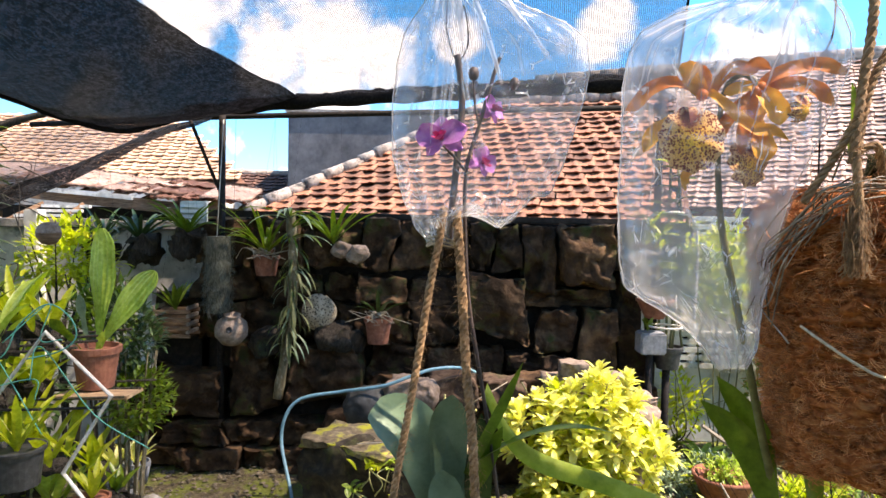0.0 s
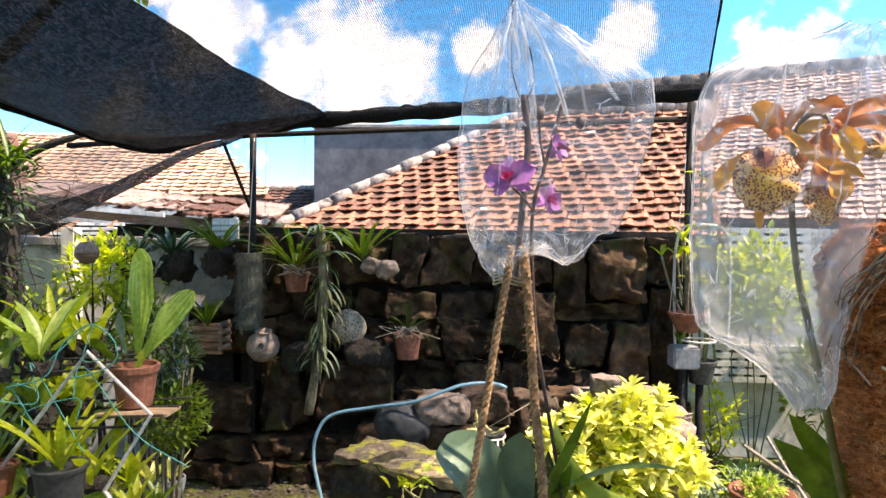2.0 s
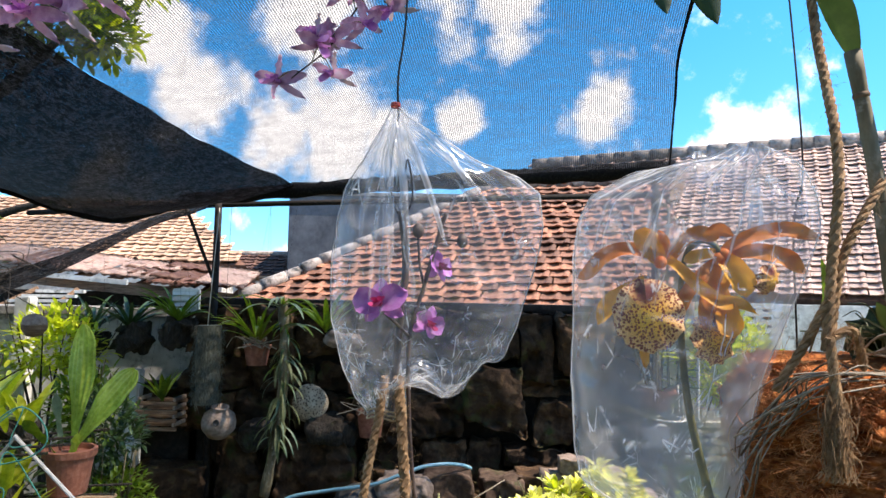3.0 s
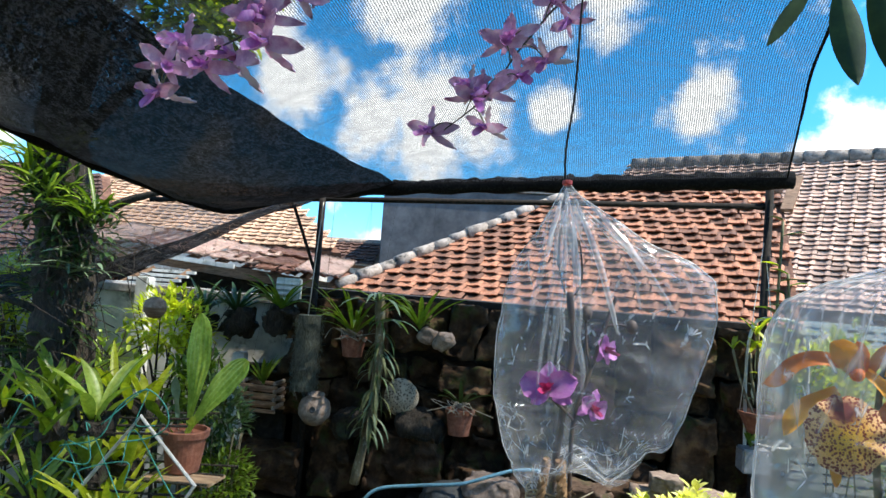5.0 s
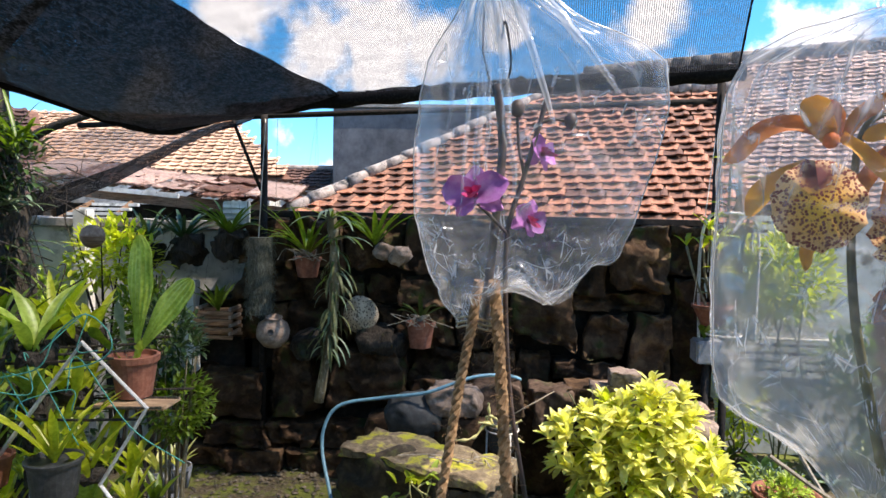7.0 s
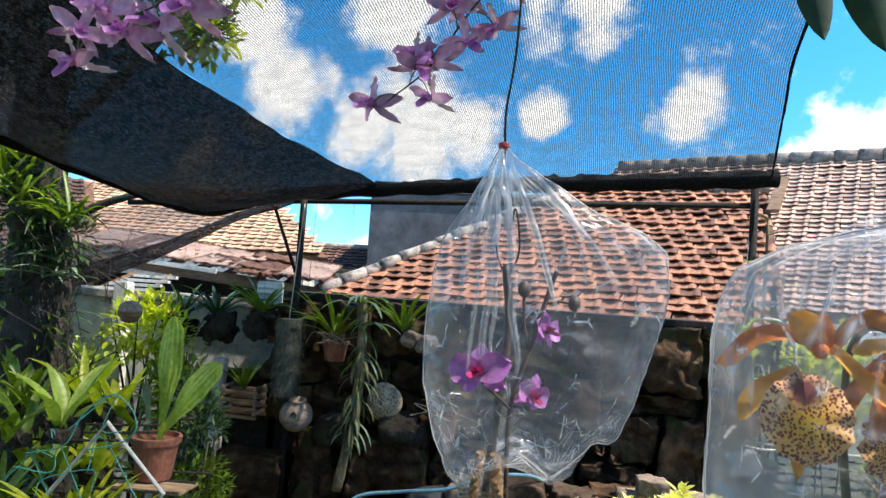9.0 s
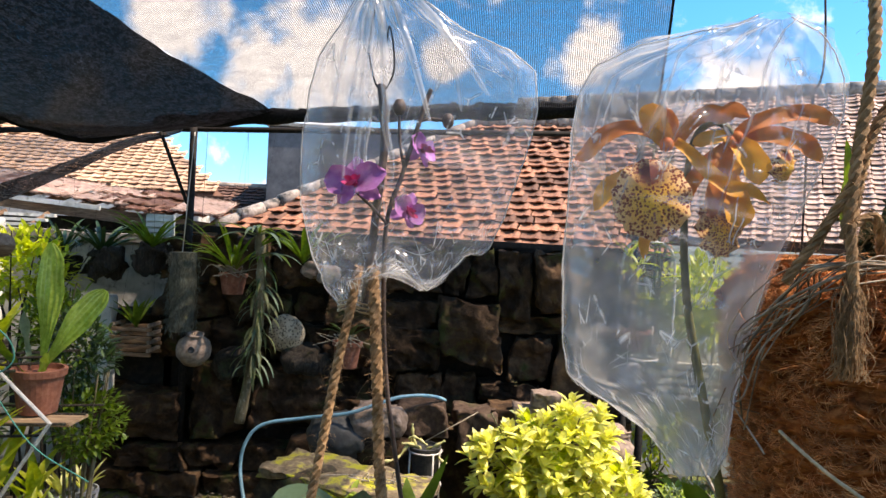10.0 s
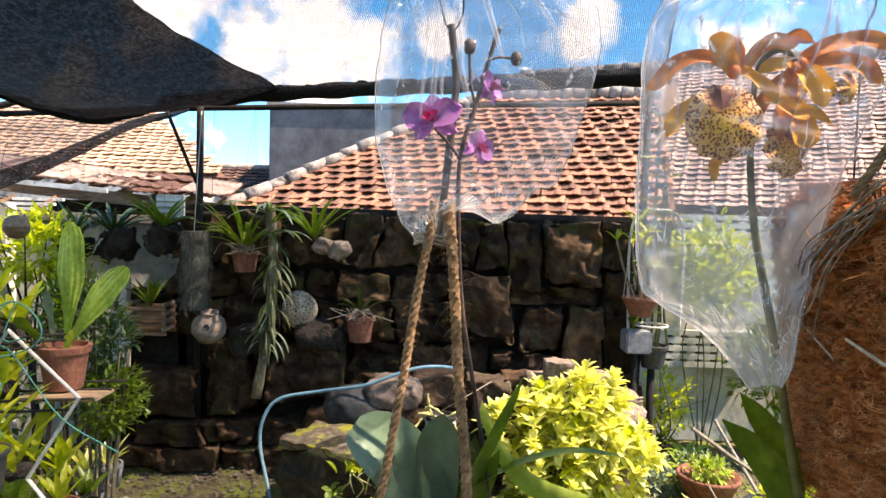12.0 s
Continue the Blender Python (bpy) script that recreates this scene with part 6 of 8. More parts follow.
for k in range(240):
    x0, y0 = 0.56 + rr.gauss(0, 0.035), 0.66 + rr.gauss(0, 0.025)
    s = Vector((x0, y0, 1.975 + rr.uniform(0, 0.01)))
    e = s + Vector((rr.gauss(0, 0.03), rr.gauss(-0.01, 0.02), rr.uniform(0.0, 0.05)))
    tube(bm, spline([s, (s + e) / 2 + Vector((0, 0, rr.uniform(0, 0.02))), e], 4), rr.uniform(0.0004, 0.0010), 4, caps=False)
part("moss", bm, "stem", coir, "dark mossy root mat")

# ---- pink orchid sprays overhead ----


def spray(points, blooms, label, seed):
    """An arching branch of small mauve orchid flowers; blooms: how far along, offset."""
    rr = random.Random(seed)
    line = spline(points, 10)
    ob = thing("orchid_spray", points[0], label, "orchid", "orchid sprays")
    bm = mesh()
    tube(bm, line, [0.0022 - 0.0012 * k / len(line) for k in range(len(line))], 7)
    stalk = part("branch", bm, "stem_dark", ob, "thin dark flower branch", smooth=True)
    for t, off, size, face in blooms:
        p = line[int(t * (len(line) - 1))]
        q = p + Vector(off)
        bm = mesh()
        tube(bm, spline([p, (p + q) / 2 + Vector((0, 0, 0.006)), q], 4), 0.0009, 5)
        part("pedicel", bm, "stem", ob, smooth=True)
        phal_flower(ob, q, face, size, rr.uniform(-0.5, 0.5), "petal_cream" if rr.random() < 0.3 else "petal_mauve", "petal_mauve", "petal_pink", slim=0.5, nod=0.5)
    return ob


def strew(n, t0, t1, seed, size):
    rr = random.Random(seed)
    out = []
    for k in range(n):
        t = t0 + (t1 - t0) * (k + rr.uniform(0, 0.6)) / n
        a = k * 2.4 + rr.uniform(-0.5, 0.5)
        out.append((min(1.0, t), (0.035 * math.cos(a), rr.uniform(-0.02, 0.02), 0.03 * math.sin(a) - 0.005), size * rr.uniform(0.8, 1.1), (rr.uniform(-0.7, 0.7), -0.8, rr.uniform(-0.9, 0.1))))
    return out


spray([(-0.10, 0.95, 2.84), (-0.17, 0.94, 2.75), (-0.25, 0.93, 2.65), (-0.335, 0.915, 2.525), (-0.368, 0.905, 2.47), (-0.412, 0.90, 2.427), (-0.49, 0.89, 2.385), (-0.52, 0.88, 2.333)], strew(17, 0.15, 0.98, 5, 0.088), "drooping branch of mauve orchid flowers overhead", 1)
spray([(0.46, 1.05, 2.655), (0.435, 1.05, 2.645), (0.25, 1.014, 2.611), (0.058, 0.981, 2.538), (-0.012, 0.975, 2.465), (-0.067, 0.974, 2.38), (-0.122, 0.968, 2.327)], strew(13, 0.47, 1.0, 8, 0.066), "arching branch of small mauve orchid flowers overhead", 2)
spray([(-0.02, 0.9, 2.9), (-0.06, 0.9, 2.76), (-0.12, 0.9, 2.66), (-0.2, 0.9, 2.60)], strew(9, 0.3, 1.0, 12, 0.085), "short branch of mauve orchid flowers overhead", 3)

twig = thing("leafy_branch", (0.5, 0.86, 2.5), "dark green leafy orchid stem hanging from above", "branch")
bm = mesh()
tube(bm, spline([(0.75, 0.95, 2.9), (0.55, 0.9, 2.62), (0.40, 0.86, 2.53), (0.33, 0.84, 2.50), (0.27, 0.83, 2.495)], 7), [0.005] * 20 + [0.004] * 9, 8)
part("stem", bm, "stem", twig, smooth=True)
for base, way, ln, wd, dr in (
    ((0.32, 0.84, 2.50), (-1, -0.1, 0.1), 0.085, 0.026, 0.3),
    ((0.38, 0.84, 2.56), (-1.0, -0.1, -0.1), 0.15, 0.026, 0.7),
    ((0.35, 0.84, 2.53), (-0.35, 0.1, 0.9), 0.075, 0.026, 0.5),
    ((0.42, 0.85, 2.57), (-0.5, -0.1, 0.9), 0.12, 0.03, 0.6),
    ((0.34, 0.84, 2.50), (0.15, -0.15, -1), 0.12, 0.03, 0.1),
    ((0.31, 0.835, 2.50), (-0.6, 0, -0.9), 0.085, 0.016, 0.1),
    ((0.38, 0.85, 2.52), (0.3, -0.1, -1), 0.15, 0.036, 0.1),
    ((0.36, 0.85, 2.52), (0.3, -0.1, 1), 0.1, 0.034, 0.5),
    ((0.29, 0.83, 2.495), (0.15, -0.2, 1), 0.045, 0.02, 0.2),
    ((0.42, 0.87, 2.54), (0.6, -0.1, -0.7), 0.13, 0.036, 0.2),
):
    bm = mesh()
    blade(bm, Vector(base) + Vector((0.0, 0, -0.02)), way, ln, wd * 1.15, dr, 0.15, 10, "oval", side=Vector(way).cross(Vector((0.1, 1.0, 0.35))).normalized())
    part("leaf", bm, "leaf_dark", twig, smooth=True)

# ---- garden things: makers ----


def terracotta_pot(place, r, h, parent=None, name="pot", material="terracotta", rim=0.16, taper=0.72):
    """A clay flower pot with a thick rim, soil inside."""
    x, y, z = place
    bm = mesh()
    lathe(bm, [(0.0, 0.0), (r * taper, 0.0), (r * 0.94, h * (1 - rim)), (r * 1.03, h * (1 - rim)), (r * 1.05, h * 0.985), (r, h), (r * 0.9, h), (r * 0.86, h * 0.88), (0.0, h * 0.88)], (x, y, z), 28)
    return part(name, bm, material, parent, smooth=False)


def leaves(ob, base, count, length, width, material, seed, lean=0.8, droop=0.9, shape="strap", fold=0.25, steps=8, up=0.9, turn=None, spread=0.0, upright=False):
    """A rosette of leaves, each a part of its plant; turn: (from, to) degrees round."""
    rr = random.Random(seed)
    lo, hi = turn or (0, 360)
    for k in range(count):
        a = radians(lo + (hi - lo) * (k + rr.uniform(0, 0.7)) / count)
        ln = length * rr.uniform(0.65, 1.1)
        w = (math.cos(a) * lean * rr.uniform(0.5, 1.2), math.sin(a) * lean * rr.uniform(0.5, 1.2), up * rr.uniform(0.7, 1.1))
        bm = mesh()
        b = Vector(base) + Vector((rr.gauss(0, spread), rr.gauss(0, spread), 0))
        blade(bm, b, w, ln, width * rr.uniform(0.8, 1.15), droop * rr.uniform(0.5, 1.3), fold, steps, shape, twist=rr.uniform(-0.3, 0.3))
        part("leaf", bm, material, ob, smooth=True)


def foliage(name, parent, centre, size, count, leaf, material, seed, shell=0.5, shape="oval", droop=0.3, outward=0.8):
    """A cloud of small leaves, in one mesh."""
    rr = random.Random(seed)
    bm = mesh()
    c, s = Vector(centre), Vector(size)
    for k in range(count):
        v = Vector((rr.gauss(0, 1), rr.gauss(0, 1), rr.gauss(0, 1))).normalized()
        r = shell + (1 - shell) * rr.random() ** 0.5
        r *= 0.78 + 0.34 * noise.noise(v * 2.2 + Vector((seed, 0, 0)))
        p = c + Vector((v.x * s.x, v.y * s.y, v.z * s.z)) * r
        w = v * outward + Vector((rr.gauss(0, 0.5), rr.gauss(0, 0.5), rr.gauss(0.25, 0.5)))
        blade(bm, p, w, leaf * rr.uniform(0.6, 1.25), leaf * rr.uniform(0.32, 0.48), droop, 0.2, 3, shape)
    ob = part(name, bm, material, parent, smooth=True)
    ob["kind"] = "stuff"
    return ob


def hanging_wires(parent, top, points, r=0.0006, material="wire_dark"):
    for p in points:
        bm = mesh()
        tube(bm, [p, top], r, 5)
        part("wire", bm, material, parent, smooth=True)


def pleated(bm, base, way, length, width, droop):
    """A long paddle leaf ribbed lengthwise, with a wavy rim and a blunt tip."""
    p, way = Vector(base), Vector(way).normalized()
    side = Vector((1.0, -0.25, -way.x / max(0.2, way.z))).normalized()
    rows, n, m = [], 30, 22
    for k in range(n + 1):
        t = k / n
        w = width * (0.2 + 0.8 * min(1.0, max(0.0, (t - 0.12) / 0.5)) ** 0.8) * (1 - max(0.0, (t - 0.8) / 0.2) ** 2.4 * 0.8)
        face = side.cross(way).normalized()
        row = []
        for i in range(m + 1):
            u = 2 * i / m - 1
            rib = 0.0035 * math.cos(u * 17) * min(1.0, t * 3) + 0.12 * w * abs(u) + 0.006 * math.sin(t * 11 + u * 2) * abs(u)
            row.append(p + side * (u * w / 2) - face * rib)
        rows.append(row)
        p = p + way * (length / n)
        way = (way + Vector((0, 0, -1)) * droop / n * (0.5 + t)).normalized()
    grid_sheet(bm, rows)


# ---- wire plant stand with its pots ----
M["shelf_tan"] = surface("shelf_tan", (0.2, 0.12, 0.06), (0.42, 0.28, 0.16), (0.58, 0.43, 0.28), scale=30, big=5, rough=0.8, stretch=(0.2, 1, 1), vary=0.1)
stand = thing("plant_stand", (-1.65, 2.85, 0), "folding plant stand of white-painted zigzag rods with cane shelves", "plant stand")
for y in (2.68,):
    for pts in ([(-2.05, y, 0.86), (-1.803, y, 1.188), (-1.621, y, 1.431), (-1.345, y, 1.17), (-1.548, y, 0.837), (-1.36, y, 0.60), (-1.55, y, 0.3), (-1.4, y, 0.0)], [(-2.05, y, 0.86), (-2.1, y, 0.0)], [(-2.25, 3.2, 1.3), (-2.25, 3.2, 0.0)]):
        bm = mesh()
        tube(bm, pts, 0.0092, 8)
        part("rod", bm, "wire_white", stand, smooth=False)
for z, x0, x1 in ((1.10, -1.85, -1.38), (1.325, -2.3, -1.5)):
    for k in range(4):
        y = 2.70 + k * 0.156
        bm = mesh()
        tube(bm, [(x0, y, z - 0.01), ((x0 + x1) / 2, y, z + 0.002 * (k % 3)), (x1, y, z + 0.04 * (1 if z == 1.325 else 0.4))], 0.006, 7)
        part("shelf_slat", bm, "bark", stand, smooth=True)

bm = mesh()
box(bm, (-1.55, 2.96, 1.098), (0.34, 0.16, 0.016), Euler((0, -0.03, 0)).to_matrix(), bevel=0.003)
part("shelf_board", bm, "shelf_tan", stand, "thin tan shelf board")
pot = thing("potted_plant", (-1.595, 3.02, 1.10), "terracotta pot with two broad paddle-shaped green leaves", "potted plant")
terracotta_pot((-1.595, 3.02, 1.115), 0.107, 0.195, pot)
for base, way, ln, wd, dr, mt in (
    ((-1.60, 3.05, 1.29), (0.01, 0.02, 1.0), 0.57, 0.145, 0.05, "leaf_pale"),
    ((-1.58, 3.0, 1.29), (0.55, -0.02, 1.0), 0.47, 0.125, 0.55, "leaf_pale"),
    ((-1.63, 3.02, 1.29), (-0.15, 0.0, 1.0), 0.27, 0.05, 0.2, "leaf_grey"),
    ((-1.65, 3.0, 1.29), (-0.5, -0.2, 0.8), 0.2, 0.06, 0.5, "leaf"),
    ((-1.57, 3.0, 1.29), (0.3, -0.3, 0.7), 0.13, 0.04, 0.6, "leaf_pale"),
):
    bm = mesh()
    w = Vector(way)
    if ln > 0.4:
        pleated(bm, base, way, ln, wd, dr)
    else:
        blade(bm, base, way, ln, wd, dr, 0.14, 14, "spoon", side=Vector((1.0, -0.25, -w.x / w.z)).normalized(), wave=0.006)
    part("leaf", bm, mt, pot, smooth=True)

for x, y, z, n, ln, wd, mt, sd, lab in (
    (-2.08, 3.1, 1.36, 9, 0.36, 0.05, "leaf_lime", 3, "clump of yellow-green strap-leaved orchids on the stand"),
    (-1.90, 3.12, 1.36, 9, 0.30, 0.045, "leaf_lime", 4, "clump of bright green strap-leaved orchids on the stand"),
    (-2.27, 3.0, 1.36, 8, 0.34, 0.05, "leaf", 5, "clump of green strap-leaved orchids on the stand"),
    (-1.80, 2.80, 0.87, 11, 0.40, 0.04, "leaf_lime", 6, "arching yellow-green orchid clump on the lower shelf"),
    (-1.50, 3.0, 0.60, 9, 0.22, 0.03, "leaf", 7, "small green orchid clump on the low shelf"),
    (-1.95, 2.9, 0.62, 10, 0.36, 0.035, "leaf_pale", 8, "arching pale green orchid clump on the low shelf"),
    (-2.15, 2.75, 1.0, 9, 0.32, 0.03, "leaf_pale", 18, "drooping pale green orchid clump among the pots"),
):
    ob = thing("orchid_clump", (x, y, z - 0.05), lab, "orchid", "orchids on the stand")
    bm = mesh()
    rough_stone(bm, (x, y, z - 0.01), (0.13, 0.11, 0.08), sd * 1.7, cuts=4, rough=0.5)
    part("root_ball", bm, "bark", ob)
    leaves(ob, (x, y, z), n, ln, wd, mt, sd, lean=0.55, droop=0.7, spread=0.03, shape="oval" if sd < 6 else "strap")

ob = thing("potted_plant", (-1.68, 2.58, 0.80), "black plastic pot with arching green orchid leaves", "potted plant")
terracotta_pot((-1.69, 2.60, 0.815), 0.105, 0.16, ob, material="black_plastic", rim=0.1, taper=0.8)
leaves(ob, (-1.69, 2.60, 0.95), 10, 0.36, 0.032, "leaf_lime", 31, lean=0.5, droop=0.6)
ob = thing("potted_plant", (-2.0, 2.62, 0.86), "terracotta pot with arching pale orchid leaves", "potted plant")
terracotta_pot((-2.02, 2.66, 0.815), 0.09, 0.13, ob)
leaves(ob, (-2.02, 2.66, 0.93), 9, 0.3, 0.03, "leaf", 32, lean=0.6, droop=0.8)
ob = thing("potted_plant", (-1.55, 2.9, 0.56), "small terracotta pot of yellow-green leaves on the shelf", "potted plant")
terracotta_pot((-1.52, 2.85, 0.565), 0.075, 0.10, ob)
leaves(ob, (-1.52, 2.85, 0.65), 8, 0.2, 0.035, "leaf_lime", 33, lean=0.6, droop=0.4, shape="oval")

cord = thing("plastic_rope", (-1.6, 2.66, 1.3), "tangled thin green plastic cord on the stand", "rope")
bm = mesh()
tube(bm, spline([(-1.95, 2.63, 1.28), (-1.78, 2.64, 1.33), (-1.72, 2.66, 1.46), (-1.60, 2.66, 1.55), (-1.5, 2.65, 1.50), (-1.47, 2.64, 1.42), (-1.54, 2.64, 1.36), (-1.66, 2.62, 1.33)], 8), 0.003, 7)
part("loop", bm, "green_cord", cord, smooth=True)
rr = random.Random(77)
for k in range(6):
    a = Vector((-2.2 + 0.11 * k, 2.62, 1.15 + rr.uniform(-0.1, 0.25)))
    bm = mesh()
    tube(bm, spline([a, a + Vector((rr.uniform(0, 0.2), rr.uniform(0, 0.1), rr.uniform(-0.1, 0.2))), a + Vector((rr.uniform(0.1, 0.35), 0.05, rr.uniform(-0.2, 0.25))), a + Vector((rr.uniform(0.2, 0.5), 0.03, rr.uniform(-0.3, 0.1)))], 7), 0.0026, 6)
    part("loose_end", bm, "green_cord", cord, smooth=True)

rr = random.Random(404)
for k in range(22):
    x, y, z = -2.45 + 0.035 * k + rr.uniform(-0.05, 0.05), rr.uniform(2.62, 3.3), (1.36, 0.84, 1.13, 0.6)[k % 4] + rr.uniform(-0.02, 0.02)
    if z > 1.0 and x > -1.8:
        z = 0.6
    ob = thing("orchid_clump", (x, y, z - 0.05), rr.choice(("sunlit clump of yellow-green strap-leaved orchids", "clump of arching bright green orchid leaves")), "orchid", "orchids on the stand")
    bm = mesh()
    rough_stone(bm, (x, y, z - 0.01), (0.12, 0.1, 0.07), k * 1.3, cuts=5, rough=0.4)
    part("root_ball", bm, "bark", ob)
    leaves(ob, (x, y, z), rr.randrange(8, 13), rr.uniform(0.24, 0.38), rr.uniform(0.032, 0.056), rr.choice(("leaf_lime", "leaf_lime", "leaf_pale", "leaf")), 800 + k, lean=0.65, droop=rr.uniform(0.5, 1.1), spread=0.03, shape=rr.choice(("strap", "oval")))

# ---- shrubs round the stand ----
fern = thing("fern_shrub", (-1.66, 3.5, 0), "bushy fine-leaved green fern behind the stand", "shrub")
bm = mesh()
for k in range(9):
    a = k * 2.4
    tube(bm, spline([(-1.68 + 0.05 * math.cos(a), 3.5 + 0.05 * math.sin(a), 0.0), (-1.66 + 0.06 * math.cos(a), 3.5 + 0.08 * math.sin(a), 0.6), (-1.66 + 0.13 * math.cos(a), 3.5 + 0.1 * math.sin(a), 1.2)], 5), [0.008] * 8 + [0.004] * 3, 6)
part("stem", bm, "cane", fern, smooth=True)
foliage("foliage", fern, (-1.68, 3.5, 1.28), (0.22, 0.2, 0.28), 900, 0.05, "leaf_dark", 41)
foliage("foliage", fern, (-1.62, 3.5, 0.92), (0.2, 0.2, 0.25), 800, 0.05, "leaf", 42)
for cx, cy, cz, sx, sy, sz, n, lf, mt, sd, lab in (
    (-2.75, 4.75, 1.62, 0.42, 0.3, 0.33, 700, 0.085, "leaf_lime", 51, "sunlit yellow-green shrub against the white wall"),
    (-2.25, 4.3, 1.25, 0.28, 0.25, 0.35, 520, 0.08, "leaf", 52, "leafy green shrub behind the plant stand"),
    (-2.7, 3.9, 0.8, 0.5, 0.4, 0.55, 700, 0.09, "leaf_dark", 53, "dense dark green shrub behind the plant stand"),
    (-4.35, 4.95, 1.72, 0.42, 0.3, 0.42, 620, 0.085, "leaf_lime", 55, "sunlit yellow-green shrub behind the old trunk"),
    (-3.6, 5.0, 1.1, 0.6, 0.3, 0.5, 600, 0.09, "leaf_pale", 54, "pale green shrub at the foot of the tree"),
):
    ob = thing("shrub", (cx, cy, 0), lab, "shrub", "shrubs by the wall")
    bm = mesh()
    rr = random.Random(sd)
    for k in range(8):
        tube(bm, spline([(cx + rr.gauss(0, 0.04), cy + rr.gauss(0, 0.04), 0), (cx + rr.gauss(0, 0.08), cy + rr.gauss(0, 0.06), cz * 0.6), (cx + rr.gauss(0, sx * 0.5), cy + rr.gauss(0, sy * 0.5), cz + rr.uniform(0, sz))], 5), [0.009] * 8 + [0.004] * 3, 6)
    part("stem", bm, "bark", ob, smooth=True)
    foliage("foliage", ob, (cx, cy, cz), (sx, sy, sz), n, lf, mt, sd, shell=0.25)

# ---- old tree with epiphytes ----
tree = thing("tree", (-3.5, 4.6, 0), "old tree trunk crowded with ferns and epiphytic orchids", "tree")
bm = mesh()
line = spline([(-3.45, 4.6, -0.05), (-3.5, 4.6, 0.8), (-3.55, 4.6, 1.6), (-3.62, 4.6, 2.3), (-3.75, 4.62, 3.0), (-3.7, 4.6, 3.8)], 8)
tube(bm, line, [0.24 - 0.05 * k / len(line) + 0.05 * noise.noise(p * 5) for k, p in enumerate(line)], 16)
part("trunk", bm, "bark", tree, smooth=True)
for pts, r in (([(-3.6, 4.6, 2.2), (-3.2, 4.6, 2.5), (-2.7, 4.6, 2.66)], 0.05), ([(-3.72, 4.6, 2.9), (-3.2, 4.7, 3.5), (-2.8, 4.8, 4.0)], 0.06), ([(-3.7, 4.6, 3.5), (-4.2, 4.7, 4.2), (-4.6, 4.8, 4.6)], 0.06), ([(-3.7, 4.6, 3.7), (-3.4, 4.8, 4.3), (-3.3, 5.0, 4.9)], 0.05), ([(-3.55, 4.55, 1.6), (-3.9, 4.3, 1.75), (-4.5, 4.2, 1.7)], 0.035)):
    bm = mesh()
    line = spline(pts, 6)
    tube(bm, line, [r * (1 - 0.7 * k / len(line)) for k in range(len(line))], 9)
    part("limb", bm, "bark", tree, smooth=True)
for k, (c, s, n, mt) in enumerate((((-2.85, 4.8, 4.05), (0.55, 0.45, 0.4), 420, "leaf"), ((-2.62, 4.9, 3.98), (0.34, 0.3, 0.26), 240, "leaf_lime"), ((-3.3, 4.9, 4.7), (0.6, 0.5, 0.45), 420, "leaf"), ((-3.6, 4.8, 4.1), (0.6, 0.5, 0.5), 380, "leaf_dark"), ((-2.5, 4.9, 4.45), (0.45, 0.4, 0.35), 260, "leaf_lime"), ((-4.5, 4.8, 4.5), (0.7, 0.5, 0.5), 420, "leaf"), ((-3.75, 4.75, 4.55), (0.55, 0.4, 0.5), 420, "leaf_dark"), ((-4.25, 4.7, 3.9), (0.5, 0.4, 0.5), 360, "leaf_dark"), ((-3.0, 4.7, 4.55), (0.5, 0.4, 0.4), 320, "leaf_dark"))):
    foliage("crown", tree, c, s, n, 0.13, mt, 60 + k, shell=0.1)
for k, (c, s, n, lf, mt) in enumerate((((-3.62, 4.45, 2.5), (0.34, 0.26, 0.3), 260, 0.09, "leaf_dark"), ((-3.5, 4.42, 2.05), (0.30, 0.22, 0.35), 240, 0.07, "leaf_dark"), ((-3.25, 4.42, 2.25), (0.25, 0.2, 0.3), 160, 0.09, "leaf_dark"))):
    foliage("fern", tree, c, s, n, lf, mt, 640 + k, shell=0.3, droop=0.9)
rr = random.Random(66)
for k in range(34):
    a = rr.uniform(math.pi * 0.9, math.pi * 2.1)
    z = rr.uniform(0.7, 2.75)
    r = 0.17 - 0.02 * z
    base = Vector((-3.5 - 0.05 * z + r * math.cos(a), 4.6 + r * math.sin(a), z))
    for j in range(rr.choice((4, 5, 6))):
        b = a + rr.uniform(-0.8, 0.8)
        bm = mesh()
        blade(bm, base, (math.cos(b), math.sin(b), rr.uniform(0.0, 0.9)), rr.uniform(0.25, 0.5), rr.uniform(0.018, 0.036), rr.uniform(1.0, 2.0), 0.2, 7, "strap", twist=rr.uniform(-0.6, 0.6))
        part("leaf", bm, rr.choice(("leaf", "leaf_dark", "leaf_dark")), tree, smooth=True)
for k in range(22):
    a = rr.uniform(0, 6.28)
    bm = mesh()
    blade(bm, (-3.72 + rr.uniform(-0.1, 0.14), 4.5, 2.75 + rr.uniform(-0.05, 0.1)), (math.cos(a), -0.5 + 0.4 * math.sin(a), rr.uniform(0.3, 1.0)), rr.uniform(0.45, 0.75), rr.uniform(0.025, 0.045), rr.uniform(0.6, 1.3), 0.25, 9, "strap")
    part("leaf", bm, rr.choice(("leaf", "leaf_lime")), tree, smooth=True)
